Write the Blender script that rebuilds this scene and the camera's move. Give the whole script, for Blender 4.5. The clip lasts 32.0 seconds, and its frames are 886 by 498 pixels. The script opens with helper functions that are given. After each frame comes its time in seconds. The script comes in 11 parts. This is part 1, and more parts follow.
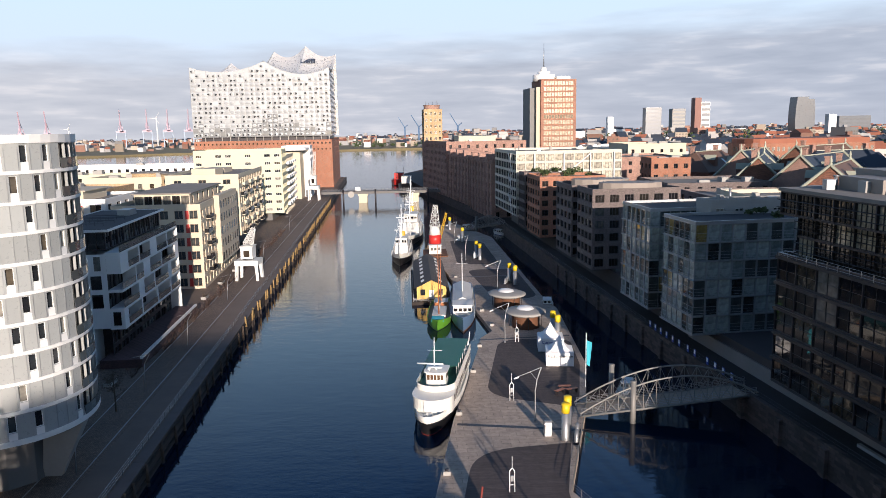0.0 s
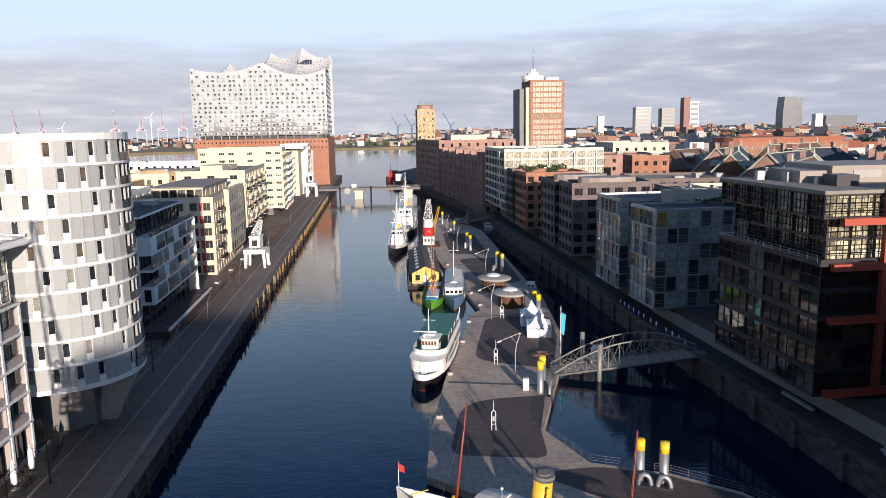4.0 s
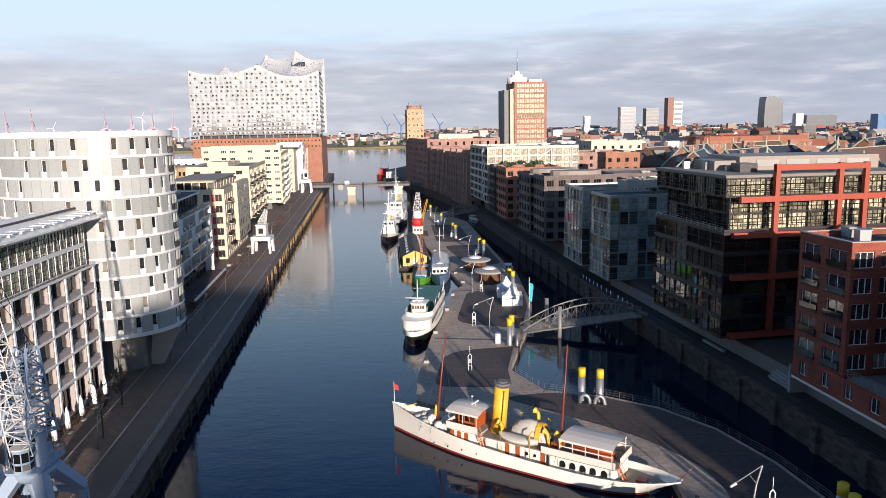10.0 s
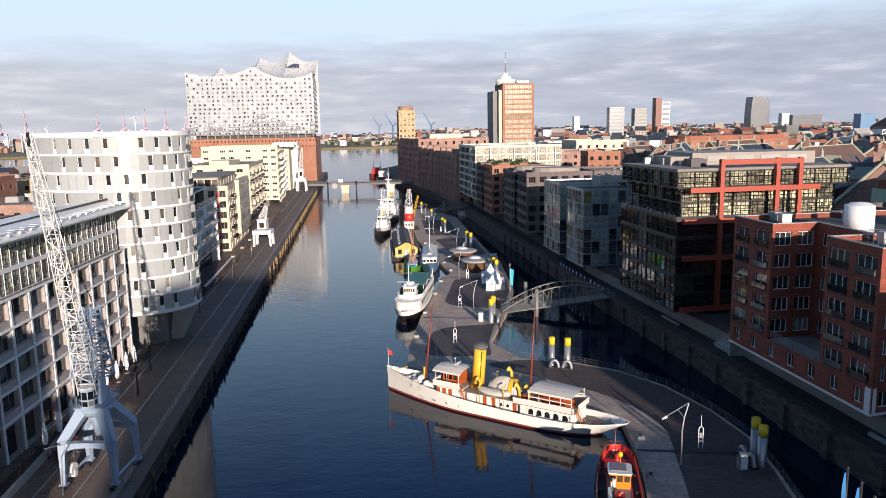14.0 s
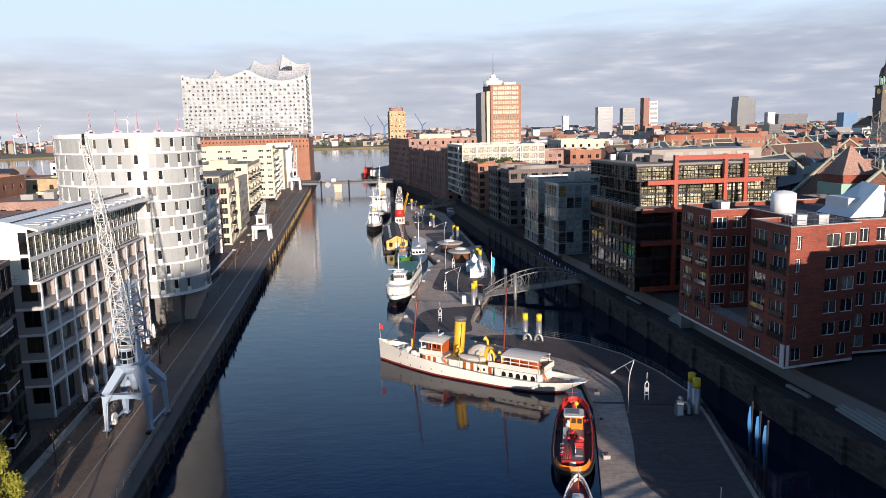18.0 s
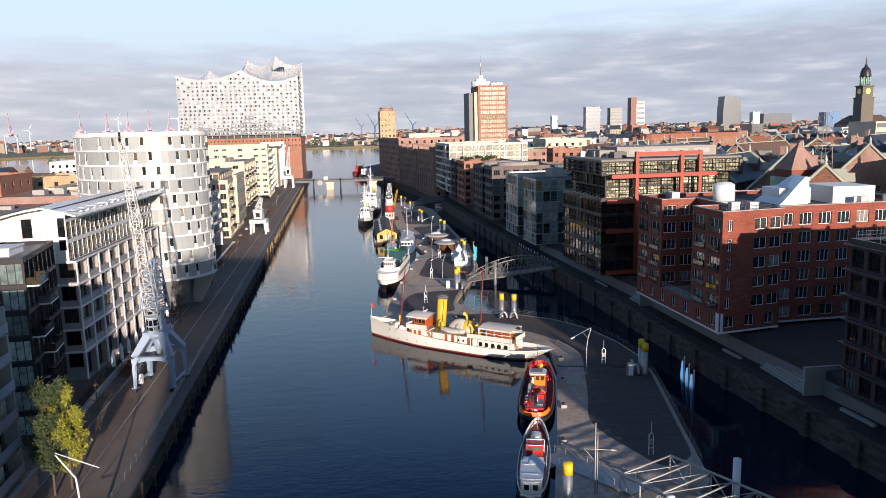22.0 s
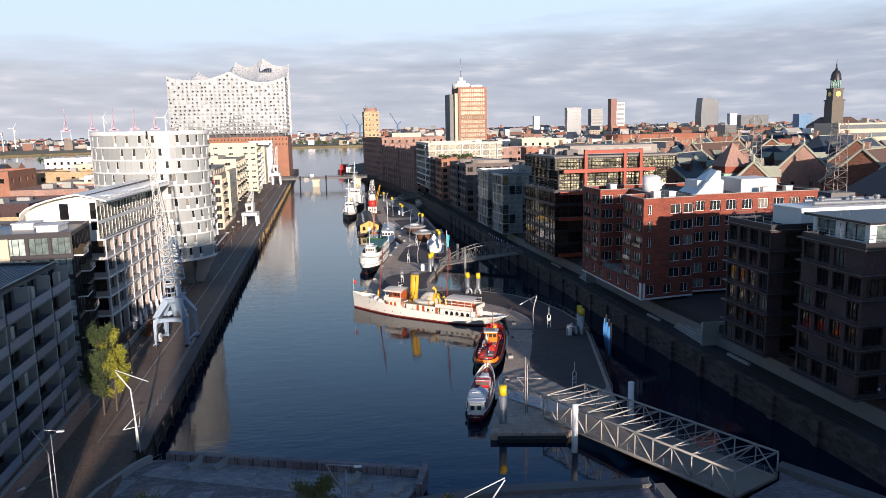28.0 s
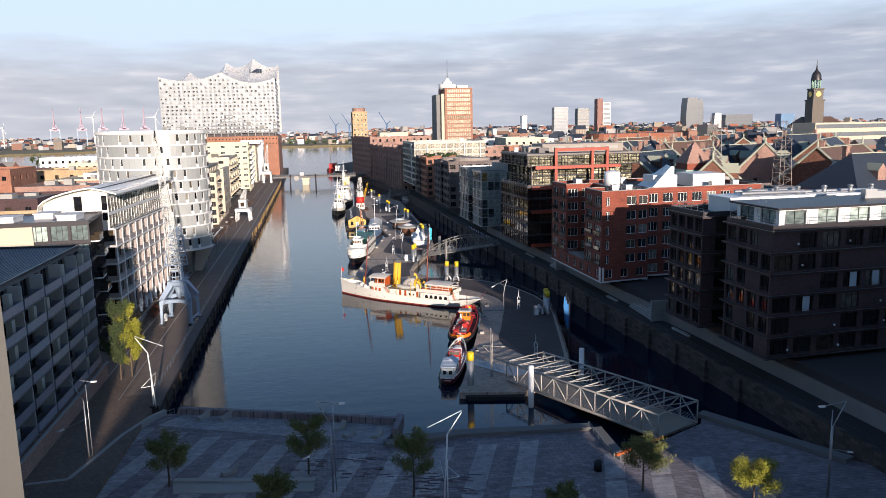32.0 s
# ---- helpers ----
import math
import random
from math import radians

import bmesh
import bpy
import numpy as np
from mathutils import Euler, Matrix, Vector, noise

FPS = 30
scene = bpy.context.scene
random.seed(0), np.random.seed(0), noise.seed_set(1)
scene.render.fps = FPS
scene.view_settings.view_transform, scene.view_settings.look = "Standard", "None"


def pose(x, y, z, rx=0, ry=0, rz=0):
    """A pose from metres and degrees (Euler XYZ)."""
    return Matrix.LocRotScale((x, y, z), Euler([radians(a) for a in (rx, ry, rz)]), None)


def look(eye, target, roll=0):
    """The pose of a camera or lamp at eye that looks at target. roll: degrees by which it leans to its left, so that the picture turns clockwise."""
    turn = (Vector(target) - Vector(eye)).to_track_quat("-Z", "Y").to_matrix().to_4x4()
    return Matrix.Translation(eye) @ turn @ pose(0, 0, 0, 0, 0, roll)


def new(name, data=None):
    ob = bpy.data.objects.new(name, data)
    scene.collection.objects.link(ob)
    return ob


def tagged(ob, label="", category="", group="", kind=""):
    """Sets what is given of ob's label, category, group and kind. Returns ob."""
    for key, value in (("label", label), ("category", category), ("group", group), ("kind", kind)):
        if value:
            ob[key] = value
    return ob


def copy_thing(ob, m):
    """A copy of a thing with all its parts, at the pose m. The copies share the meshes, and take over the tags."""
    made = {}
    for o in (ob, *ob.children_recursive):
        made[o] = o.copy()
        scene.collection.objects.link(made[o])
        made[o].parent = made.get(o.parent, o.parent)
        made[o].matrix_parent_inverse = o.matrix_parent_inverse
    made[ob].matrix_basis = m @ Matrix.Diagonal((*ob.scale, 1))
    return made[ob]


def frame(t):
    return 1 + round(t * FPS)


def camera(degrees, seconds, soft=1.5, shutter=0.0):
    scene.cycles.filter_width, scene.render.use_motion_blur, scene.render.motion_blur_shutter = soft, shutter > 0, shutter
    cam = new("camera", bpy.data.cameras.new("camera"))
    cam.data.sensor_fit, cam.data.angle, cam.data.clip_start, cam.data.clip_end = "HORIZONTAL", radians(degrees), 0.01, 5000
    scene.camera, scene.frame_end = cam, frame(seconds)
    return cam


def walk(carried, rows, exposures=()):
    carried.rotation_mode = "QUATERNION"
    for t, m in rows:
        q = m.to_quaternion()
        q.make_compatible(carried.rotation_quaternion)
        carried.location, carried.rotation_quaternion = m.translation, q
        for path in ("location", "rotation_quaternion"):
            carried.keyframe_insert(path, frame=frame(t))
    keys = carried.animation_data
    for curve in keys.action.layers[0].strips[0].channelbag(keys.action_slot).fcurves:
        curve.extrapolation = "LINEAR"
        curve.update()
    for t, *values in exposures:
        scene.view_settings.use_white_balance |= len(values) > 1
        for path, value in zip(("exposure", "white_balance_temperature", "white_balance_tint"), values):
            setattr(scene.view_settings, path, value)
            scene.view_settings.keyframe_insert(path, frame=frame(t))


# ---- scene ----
cam = camera(62.0, 32.0, 0.5)
PATH = [
    (0, (1.027, -0.892, 42.984), (1.101, 1.08, 42.661), -1.0),
    (3, (0.399, -14.142, 43.08), (0.487, -12.17, 42.755), -1.0),
    (6, (0.182, -26.879, 42.876), (0.285, -24.908, 42.549), -0.9),
    (9, (-0.123, -39.442, 42.864), (-0.007, -37.472, 42.537), -1.0),
    (13, (-0.537, -56.142, 42.867), (-0.4, -54.174, 42.54), -1.0),
    (16.5, (-0.444, -70.727, 43.031), (-0.289, -68.76, 42.704), -1.3),
    (19, (-0.376, -81.053, 42.891), (-0.207, -79.087, 42.564), -1.3),
    (23, (-0.491, -97.936, 42.913), (-0.297, -95.973, 42.584), -1.3),
    (25.5, (-0.333, -108.5, 43.112), (-0.123, -106.538, 42.783), -1.1),
    (28, (0.096, -118.399, 43.089), (0.323, -116.44, 42.759), -1.1),
    (30, (0.214, -126.749, 42.834), (0.458, -124.791, 42.51), -1.3),
    (32, (0.641, -134.31, 43.162), (0.895, -132.354, 42.83), -1.1),
]
walk(cam, [(t, look(eye, target, roll)) for t, eye, target, roll in PATH], [(0.0, 0.45, 6850, 15), (32.0, 0.45, 6850, 15)])

# ---- light ----
SUN_EL = 10.0
SUN_DIR = Vector((0.18, -0.984, math.tan(radians(SUN_EL)))).normalized()
sun = new("sun", bpy.data.lights.new("sun", "SUN"))
sun.data.energy, sun.data.angle, sun.data.color = 5.0, radians(0.5), (1.0, 0.9, 0.8)
sun.matrix_basis = look(SUN_DIR * 400, (0, 0, 0))
world = bpy.data.worlds.new("world")
scene.world = world
world.use_nodes = True
wn = world.node_tree.nodes
sky = wn.new("ShaderNodeTexSky")
sky.sky_type, sky.sun_disc = "NISHITA", False
sky.sun_elevation, sky.sun_rotation = radians(SUN_EL), radians(169.6)
sky.air_density, sky.dust_density, sky.ozone_density = 1.0, 0.4, 4.0
wn["Background"].inputs[1].default_value = 0.116
world.node_tree.links.new(sky.outputs[0], wn["Background"].inputs[0])


# ---- materials ----
def nodes_of(name):
    m = bpy.data.materials.new(name)
    m.use_nodes = True
    return m, m.node_tree.nodes, m.node_tree.links, m.node_tree.nodes["Principled BSDF"]


def math_node(n, l, op, a, b):
    q = n.new("ShaderNodeMath")
    q.operation = op
    for i, v in enumerate((a, b)):
        if isinstance(v, (int, float)):
            q.inputs[i].default_value = v
        else:
            l.new(v, q.inputs[i])
    return q.outputs[0]


def mix_node(n, l, mode, fac, a, b):
    q = n.new("ShaderNodeMix")
    q.data_type, q.blend_type = "RGBA", mode
    for i, v in ((0, fac), (6, a), (7, b)):
        if isinstance(v, (int, float)):
            q.inputs[i].default_value = v
        elif isinstance(v, tuple):
            q.inputs[i].default_value = (*v, 1)
        else:
            l.new(v, q.inputs[i])
    return q.outputs[2]


def noise_node(n, l, vec, scale, detail=3.0, rough=0.6):
    q = n.new("ShaderNodeTexNoise")
    q.inputs["Scale"].default_value, q.inputs["Detail"].default_value = scale, detail
    q.inputs["Roughness"].default_value = rough
    if vec is not None:
        l.new(vec, q.inputs["Vector"])
    return q.outputs["Fac"]


def ramp_node(n, l, fac, stops):
    q = n.new("ShaderNodeValToRGB")
    e = q.color_ramp.elements
    while len(e) < len(stops):
        e.new(0.5)
    for i, (p, c) in enumerate(stops):
        e[i].position, e[i].color = p, (*c, 1) if len(c) == 3 else c
    l.new(fac, q.inputs[0])
    return q.outputs[0]


def surface(name, col, rough=0.65, metal=0.0, var=0.25, big=0.12, fine=3.0, bump=0.15, spec=0.5, rand=0.0, island=0.0):
    """A painted, mineral or metal surface: stains at a large scale, grain at a fine one, and the same grain as relief."""
    m, n, l, p = nodes_of(name)
    co = n.new("ShaderNodeTexCoord").outputs["Object"]
    a, b = noise_node(n, l, co, big, 4.0), noise_node(n, l, co, fine, 3.0)
    s = math_node(n, l, "ADD", math_node(n, l, "MULTIPLY", a, 0.65), math_node(n, l, "MULTIPLY", b, 0.35))
    f = math_node(n, l, "ADD", math_node(n, l, "MULTIPLY", math_node(n, l, "SUBTRACT", s, 0.5), 2 * var), 1.0)
    for k, kind in ((rand, "ShaderNodeObjectInfo"), (island, "ShaderNodeNewGeometry")):
        if k:
            r = n.new(kind).outputs["Random" if kind == "ShaderNodeObjectInfo" else "Random Per Island"]
            f = math_node(n, l, "MULTIPLY", f, math_node(n, l, "ADD", math_node(n, l, "MULTIPLY", r, 2 * k), 1 - k))
    rgb = n.new("ShaderNodeVectorMath")
    rgb.operation = "SCALE"
    rgb.inputs[0].default_value = col
    l.new(f, rgb.inputs["Scale"])
    l.new(rgb.outputs[0], p.inputs["Base Color"])
    p.inputs["Metallic"].default_value = metal
    p.inputs["Specular IOR Level"].default_value = spec
    l.new(math_node(n, l, "ADD", math_node(n, l, "MULTIPLY", b, 0.25), rough - 0.12), p.inputs["Roughness"])
    if bump:
        q = n.new("ShaderNodeBump")
        q.inputs["Strength"].default_value, q.inputs["Distance"].default_value = bump, 0.05
        l.new(b, q.inputs["Height"])
        l.new(q.outputs[0], p.inputs["Normal"])
    return m


def brickwork(name, col, mortar, width=0.26, height=0.08, var=0.35):
    """Brick courses with paler joints, uneven bricks and large weather stains."""
    m, n, l, p = nodes_of(name)
    co = n.new("ShaderNodeTexCoord").outputs["Object"]
    sp = n.new("ShaderNodeSeparateXYZ")
    l.new(co, sp.inputs[0])
    cb = n.new("ShaderNodeCombineXYZ")
    l.new(math_node(n, l, "ADD", sp.outputs[0], sp.outputs[1]), cb.inputs[0])
    l.new(sp.outputs[2], cb.inputs[1])
    t = n.new("ShaderNodeTexBrick")
    l.new(cb.outputs[0], t.inputs["Vector"])
    t.inputs["Scale"].default_value = 1.0
    t.inputs["Brick Width"].default_value, t.inputs["Row Height"].default_value = width, height
    t.inputs["Mortar Size"].default_value = 0.012
    t.inputs["Color1"].default_value = (*[c * (1 - var) for c in col], 1)
    t.inputs["Color2"].default_value = (*[min(1, c * (1 + var)) for c in col], 1)
    t.inputs["Mortar"].default_value = (*mortar, 1)
    big, mid = noise_node(n, l, co, 0.18, 4.0), noise_node(n, l, co, 2.5, 3.0)
    f = ramp_node(n, l, math_node(n, l, "MULTIPLY", math_node(n, l, "ADD", big, mid), 0.5), [(0.3, (0.62, 0.6, 0.6)), (0.7, (1.2, 1.2, 1.2))])
    l.new(mix_node(n, l, "MULTIPLY", 1.0, t.outputs["Color"], f), p.inputs["Base Color"])
    p.inputs["Roughness"].default_value = 0.85
    q = n.new("ShaderNodeBump")
    q.inputs["Strength"].default_value, q.inputs["Distance"].default_value = 0.3, 0.03
    l.new(mid, q.inputs["Height"])
    l.new(q.outputs[0], p.inputs["Normal"])
    return m


def glazing(name, col, stops, rough=0.05, wob=0.02, rooms=False):
    """Window glass: a glossy dark pane with what stands behind it (blinds, rooms) told apart pane by pane."""
    m, n, l, p = nodes_of(name)
    oi = n.new("ShaderNodeObjectInfo")
    co = n.new("ShaderNodeTexCoord").outputs["Object"]
    c = ramp_node(n, l, oi.outputs["Random"], stops)
    c.node.color_ramp.interpolation = "CONSTANT"
    if rooms:
        sp = n.new("ShaderNodeSeparateXYZ")
        l.new(n.new("ShaderNodeNewGeometry").outputs["Position"], sp.inputs[0])
        cb = n.new("ShaderNodeCombineXYZ")
        l.new(math_node(n, l, "ADD", sp.outputs[0], sp.outputs[1]), cb.inputs[0])
        l.new(sp.outputs[2], cb.inputs[1])
        t = n.new("ShaderNodeTexBrick")
        l.new(cb.outputs[0], t.inputs["Vector"])
        for key, val in (("Scale", 1.0), ("Brick Width", 0.85), ("Row Height", 0.62), ("Mortar Size", 0.045), ("Color1", (0.3, 0.29, 0.25, 1)), ("Color2", (1.55, 1.5, 1.3, 1)), ("Mortar", (0.12, 0.12, 0.12, 1))):
            t.inputs[key].default_value = val
        f = t.outputs["Color"]
    else:
        v = noise_node(n, l, co, 0.8, 2.0)
        f = ramp_node(n, l, v, [(0.35, (0.55, 0.55, 0.55)), (0.65, (1.15, 1.15, 1.15))])
    l.new(mix_node(n, l, "MULTIPLY", 1.0, mix_node(n, l, "MULTIPLY", 1.0, c, f), col), p.inputs["Base Color"])
    p.inputs["Roughness"].default_value, p.inputs["IOR"].default_value = rough, 1.52
    p.inputs["Specular IOR Level"].default_value = 0.75
    q = n.new("ShaderNodeBump")
    q.inputs["Strength"].default_value, q.inputs["Distance"].default_value = wob, 0.05
    l.new(noise_node(n, l, co, 1.2, 1.0), q.inputs["Height"])
    l.new(q.outputs[0], p.inputs["Normal"])
    return m


def paving(name, col, w, h, mortar, var=0.2, rough=0.8):
    """Slabs or setts laid flat, with joints and stains."""
    m, n, l, p = nodes_of(name)
    co = n.new("ShaderNodeTexCoord").outputs["Object"]
    t = n.new("ShaderNodeTexBrick")
    l.new(co, t.inputs["Vector"])
    t.inputs["Scale"].default_value = 1.0
    t.inputs["Brick Width"].default_value, t.inputs["Row Height"].default_value, t.inputs["Mortar Size"].default_value = w, h, 0.02
    t.inputs["Color1"].default_value = (*[c * (1 - var) for c in col], 1)
    t.inputs["Color2"].default_value = (*[c * (1 + var) for c in col], 1)
    t.inputs["Mortar"].default_value = (*mortar, 1)
    big, mid = noise_node(n, l, co, 0.07, 4.0), noise_node(n, l, co, 1.3, 4.0)
    f = ramp_node(n, l, math_node(n, l, "MULTIPLY", math_node(n, l, "ADD", big, mid), 0.5), [(0.32, (0.6, 0.6, 0.6)), (0.68, (1.25, 1.22, 1.18))])
    l.new(mix_node(n, l, "MULTIPLY", 1.0, t.outputs["Color"], f), p.inputs["Base Color"])
    p.inputs["Roughness"].default_value = rough
    q = n.new("ShaderNodeBump")
    q.inputs["Strength"].default_value, q.inputs["Distance"].default_value = 0.25, 0.03
    l.new(mid, q.inputs["Height"])
    l.new(q.outputs[0], p.inputs["Normal"])
    return m


def water_material():
    m, n, l, p = nodes_of("harbour_water")
    p.inputs["Base Color"].default_value = (0.0015, 0.009, 0.026, 1)
    p.inputs["Roughness"].default_value, p.inputs["IOR"].default_value = 0.05, 1.333
    p.inputs["Specular IOR Level"].default_value = 0.5
    co = n.new("ShaderNodeTexCoord").outputs["Object"]
    mp = n.new("ShaderNodeMapping")
    mp.inputs["Scale"].default_value = (0.55, 1.0, 1.0)
    mp.inputs["Rotation"].default_value = (0, 0, 0.2)
    l.new(co, mp.inputs[0])
    a, b, c = noise_node(n, l, mp.outputs[0], 1.5, 3.0), noise_node(n, l, mp.outputs[0], 0.33, 2.0), noise_node(n, l, co, 0.02, 2.0)
    hgt = math_node(n, l, "ADD", math_node(n, l, "MULTIPLY", a, 0.4), math_node(n, l, "MULTIPLY", b, 0.85))
    q = n.new("ShaderNodeBump")
    q.inputs["Distance"].default_value = 0.12
    sx = n.new("ShaderNodeSeparateXYZ")
    l.new(co, sx.inputs[0])
    lee = n.new("ShaderNodeMapRange")
    lee.interpolation_type = "SMOOTHSTEP"
    lee.inputs[1].default_value, lee.inputs[2].default_value, lee.inputs[3].default_value, lee.inputs[4].default_value = -18.0, 14.0, 0.42, 0.28
    l.new(sx.outputs[0], lee.inputs[0])
    l.new(math_node(n, l, "MULTIPLY", math_node(n, l, "ADD", c, 0.3), lee.outputs[0]), q.inputs["Strength"])
    l.new(hgt, q.inputs["Height"])
    l.new(q.outputs[0], p.inputs["Normal"])
    return m


WATER = water_material()
WHITE = surface("white_render", (0.72, 0.715, 0.7), 0.6, var=0.08, bump=0.05)
PALEOFFICE = surface("pale_office_render", (0.52, 0.49, 0.42), 0.7, var=0.12)
OFFWHITE = surface("white_metal", (0.74, 0.75, 0.75), 0.45, var=0.1, bump=0.05)
GREYPANEL = surface("grey_facade_panel", (0.34, 0.355, 0.35), 0.3, var=0.12, rand=0.12, bump=0.05)
CREAM = surface("cream_render", (0.56, 0.5, 0.385), 0.8, var=0.12)
YELLOWISH = surface("pale_yellow_render", (0.62, 0.58, 0.4), 0.8, var=0.1)
BEIGE = surface("beige_stone", (0.56, 0.475, 0.36), 0.75, var=0.15)
SANDBRICK = brickwork("sand_brick", (0.5, 0.33, 0.17), (0.45, 0.36, 0.25))
REDBRICK = brickwork("red_brick", (0.27, 0.066, 0.04), (0.11, 0.05, 0.04), 2.2, 0.24, 0.16)
ORANGEBRICK = brickwork("orange_brick", (0.36, 0.135, 0.075), (0.3, 0.19, 0.14))
PALEBRICK = brickwork("pale_red_brick", (0.34, 0.15, 0.1), (0.3, 0.2, 0.15))
BROWNBRICK = brickwork("brown_brick", (0.4, 0.23, 0.18), (0.26, 0.18, 0.15))
DARKBRICK = brickwork("dark_brown_brick", (0.085, 0.043, 0.047), (0.06, 0.042, 0.042))
GREYBRICK = brickwork("grey_brown_brick", (0.17, 0.135, 0.13), (0.12, 0.1, 0.09))
QUAYSTONE = brickwork("quay_stone", (0.075, 0.056, 0.05), (0.04, 0.03, 0.028), 1.2, 0.5, 0.45)
CONCRETE = surface("concrete", (0.34, 0.33, 0.31), 0.85, var=0.25, big=0.2)
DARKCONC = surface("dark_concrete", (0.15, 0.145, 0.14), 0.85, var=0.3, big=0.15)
STEELGREY = surface("galvanised_steel", (0.36, 0.37, 0.38), 0.45, 0.7, var=0.15)
BRIDGEGREY = surface("grey_bridge_paint", (0.2, 0.195, 0.185), 0.5, 0.2, var=0.15)
BRIDGEPALE = surface("pale_bridge_paint", (0.38, 0.36, 0.33), 0.5, 0.2, var=0.2)
BLACKMETAL = surface("black_metal", (0.018, 0.018, 0.02), 0.4, 0.4, var=0.2)
DARKMETAL = surface("anthracite_metal", (0.038, 0.034, 0.039), 0.42, 0.3, var=0.2)
REDSTEEL = surface("red_oxide_steel", (0.33, 0.055, 0.03), 0.5, var=0.12)
YELLOW = surface("yellow_paint", (0.72, 0.5, 0.02), 0.5, var=0.15)
FUNNEL = surface("ochre_funnel_paint", (0.75, 0.44, 0.04), 0.45, var=0.12)
CRANEBLUE = surface("pale_blue_crane_paint", (0.27, 0.35, 0.45), 0.5, var=0.15)
CRANEWHITE = surface("weathered_white_paint", (0.66, 0.66, 0.63), 0.6, var=0.2)
ROOFDARK = surface("bitumen_roof", (0.05, 0.05, 0.055), 0.9, var=0.35, big=0.15)
ROOFGREY = surface("gravel_roof", (0.22, 0.2, 0.18), 0.95, var=0.35, big=0.2, fine=8)
ROOFZINC = surface("zinc_roof", (0.26, 0.29, 0.33), 0.4, 0.6, var=0.15)
ROOFSLATE = surface("slate_roof", (0.03, 0.04, 0.058), 0.6, var=0.3, island=0.2)
ROOFTILE = surface("clay_tile_roof", (0.28, 0.1, 0.06), 0.8, var=0.3, island=0.3)
COPPER = surface("green_copper", (0.25, 0.4, 0.32), 0.6, var=0.3)
ASPHALT = surface("quay_asphalt", (0.036, 0.029, 0.029), 0.9, var=0.35, big=0.08, fine=4)
COBBLE = paving("cobbled_quay", (0.21, 0.145, 0.11), 0.22, 0.14, (0.07, 0.062, 0.055), 0.3)
SLABDARK = paving("dark_granite_slabs", (0.225, 0.2, 0.22), 1.2, 0.6, (0.05, 0.05, 0.05), 0.2)
SLABLIGHT = paving("pale_granite_slabs", (0.36, 0.345, 0.36), 1.2, 0.6, (0.2, 0.2, 0.2), 0.15)
DECKGREY = paving("pontoon_deck", (0.44, 0.36, 0.3), 2.4, 1.2, (0.16, 0.14, 0.125), 0.08)
DECKDARK = paving("pontoon_planks", (0.1, 0.077, 0.074), 4.0, 0.16, (0.04, 0.036, 0.033), 0.2)
GRASSY = surface("river_bank", (0.16, 0.13, 0.07), 0.95, var=0.4, big=0.02, fine=0.5)
CITYGROUND = surface("city_ground", (0.06, 0.05, 0.049), 0.95, var=0.35, big=0.01, fine=0.2)
HULLBLACK = surface("black_hull_paint", (0.012, 0.012, 0.014), 0.35, var=0.2)
HULLRED = surface("red_antifouling", (0.22, 0.03, 0.02), 0.6, var=0.25)
SHIPWHITE = surface("white_ship_paint", (0.78, 0.76, 0.7), 0.4, var=0.08, big=0.5)
TEAK = surface("varnished_wood", (0.36, 0.12, 0.04), 0.4, var=0.25, fine=5)
DECKWOOD = surface("weathered_deck", (0.3, 0.25, 0.2), 0.8, var=0.25, fine=6)
CANVAS = surface("grey_canvas", (0.5, 0.47, 0.42), 0.9, var=0.2, fine=6)
TUGRED = surface("red_boat_paint", (0.5, 0.03, 0.025), 0.4, var=0.15)
ORANGE = surface("orange_boat_paint", (0.85, 0.2, 0.012), 0.45, var=0.12)
SHIPGREEN = surface("green_deck_paint", (0.02, 0.14, 0.09), 0.5, var=0.15)
BOATGREEN = surface("green_boat_paint", (0.1, 0.3, 0.03), 0.45, var=0.15)
BOATBLUE = surface("blue_boat_paint", (0.1, 0.18, 0.3), 0.45, var=0.15)
BLUE = surface("blue_banner", (0.02, 0.16, 0.4), 0.7, var=0.15)
CYAN = surface("turquoise_flag", (0.03, 0.4, 0.5), 0.7, var=0.15)
FLAGRED = surface("red_flag", (0.6, 0.04, 0.03), 0.7, var=0.1)
TENT = surface("white_tent_cloth", (0.82, 0.82, 0.82), 0.7, var=0.05)
RUBBER = surface("black_rubber", (0.015, 0.015, 0.015), 0.8, var=0.2)
RUST = surface("rusty_steel", (0.12, 0.05, 0.025), 0.8, var=0.3)
TIMBER = surface("wet_dark_timber", (0.03, 0.022, 0.018), 0.85, var=0.35, big=0.6)
TIMBERTOP = surface("dry_sunlit_timber", (0.26, 0.17, 0.07), 0.85, var=0.3, big=0.6)
BARK = surface("bark", (0.09, 0.065, 0.045), 0.9, var=0.3, big=1.0, fine=8)
LEAFGREEN = surface("spring_leaves", (0.13, 0.14, 0.04), 0.7, var=0.3, island=0.4)
LEAFYELLOW = surface("yellow_green_leaves", (0.24, 0.235, 0.025), 0.7, var=0.3, island=0.35)
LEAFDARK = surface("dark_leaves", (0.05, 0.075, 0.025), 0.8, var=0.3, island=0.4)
CLOCK = surface("gilded_clock", (0.7, 0.5, 0.15), 0.4, 0.5, var=0.1)
SIGNBLUE = surface("blue_sign", (0.02, 0.06, 0.3), 0.5, var=0.05)
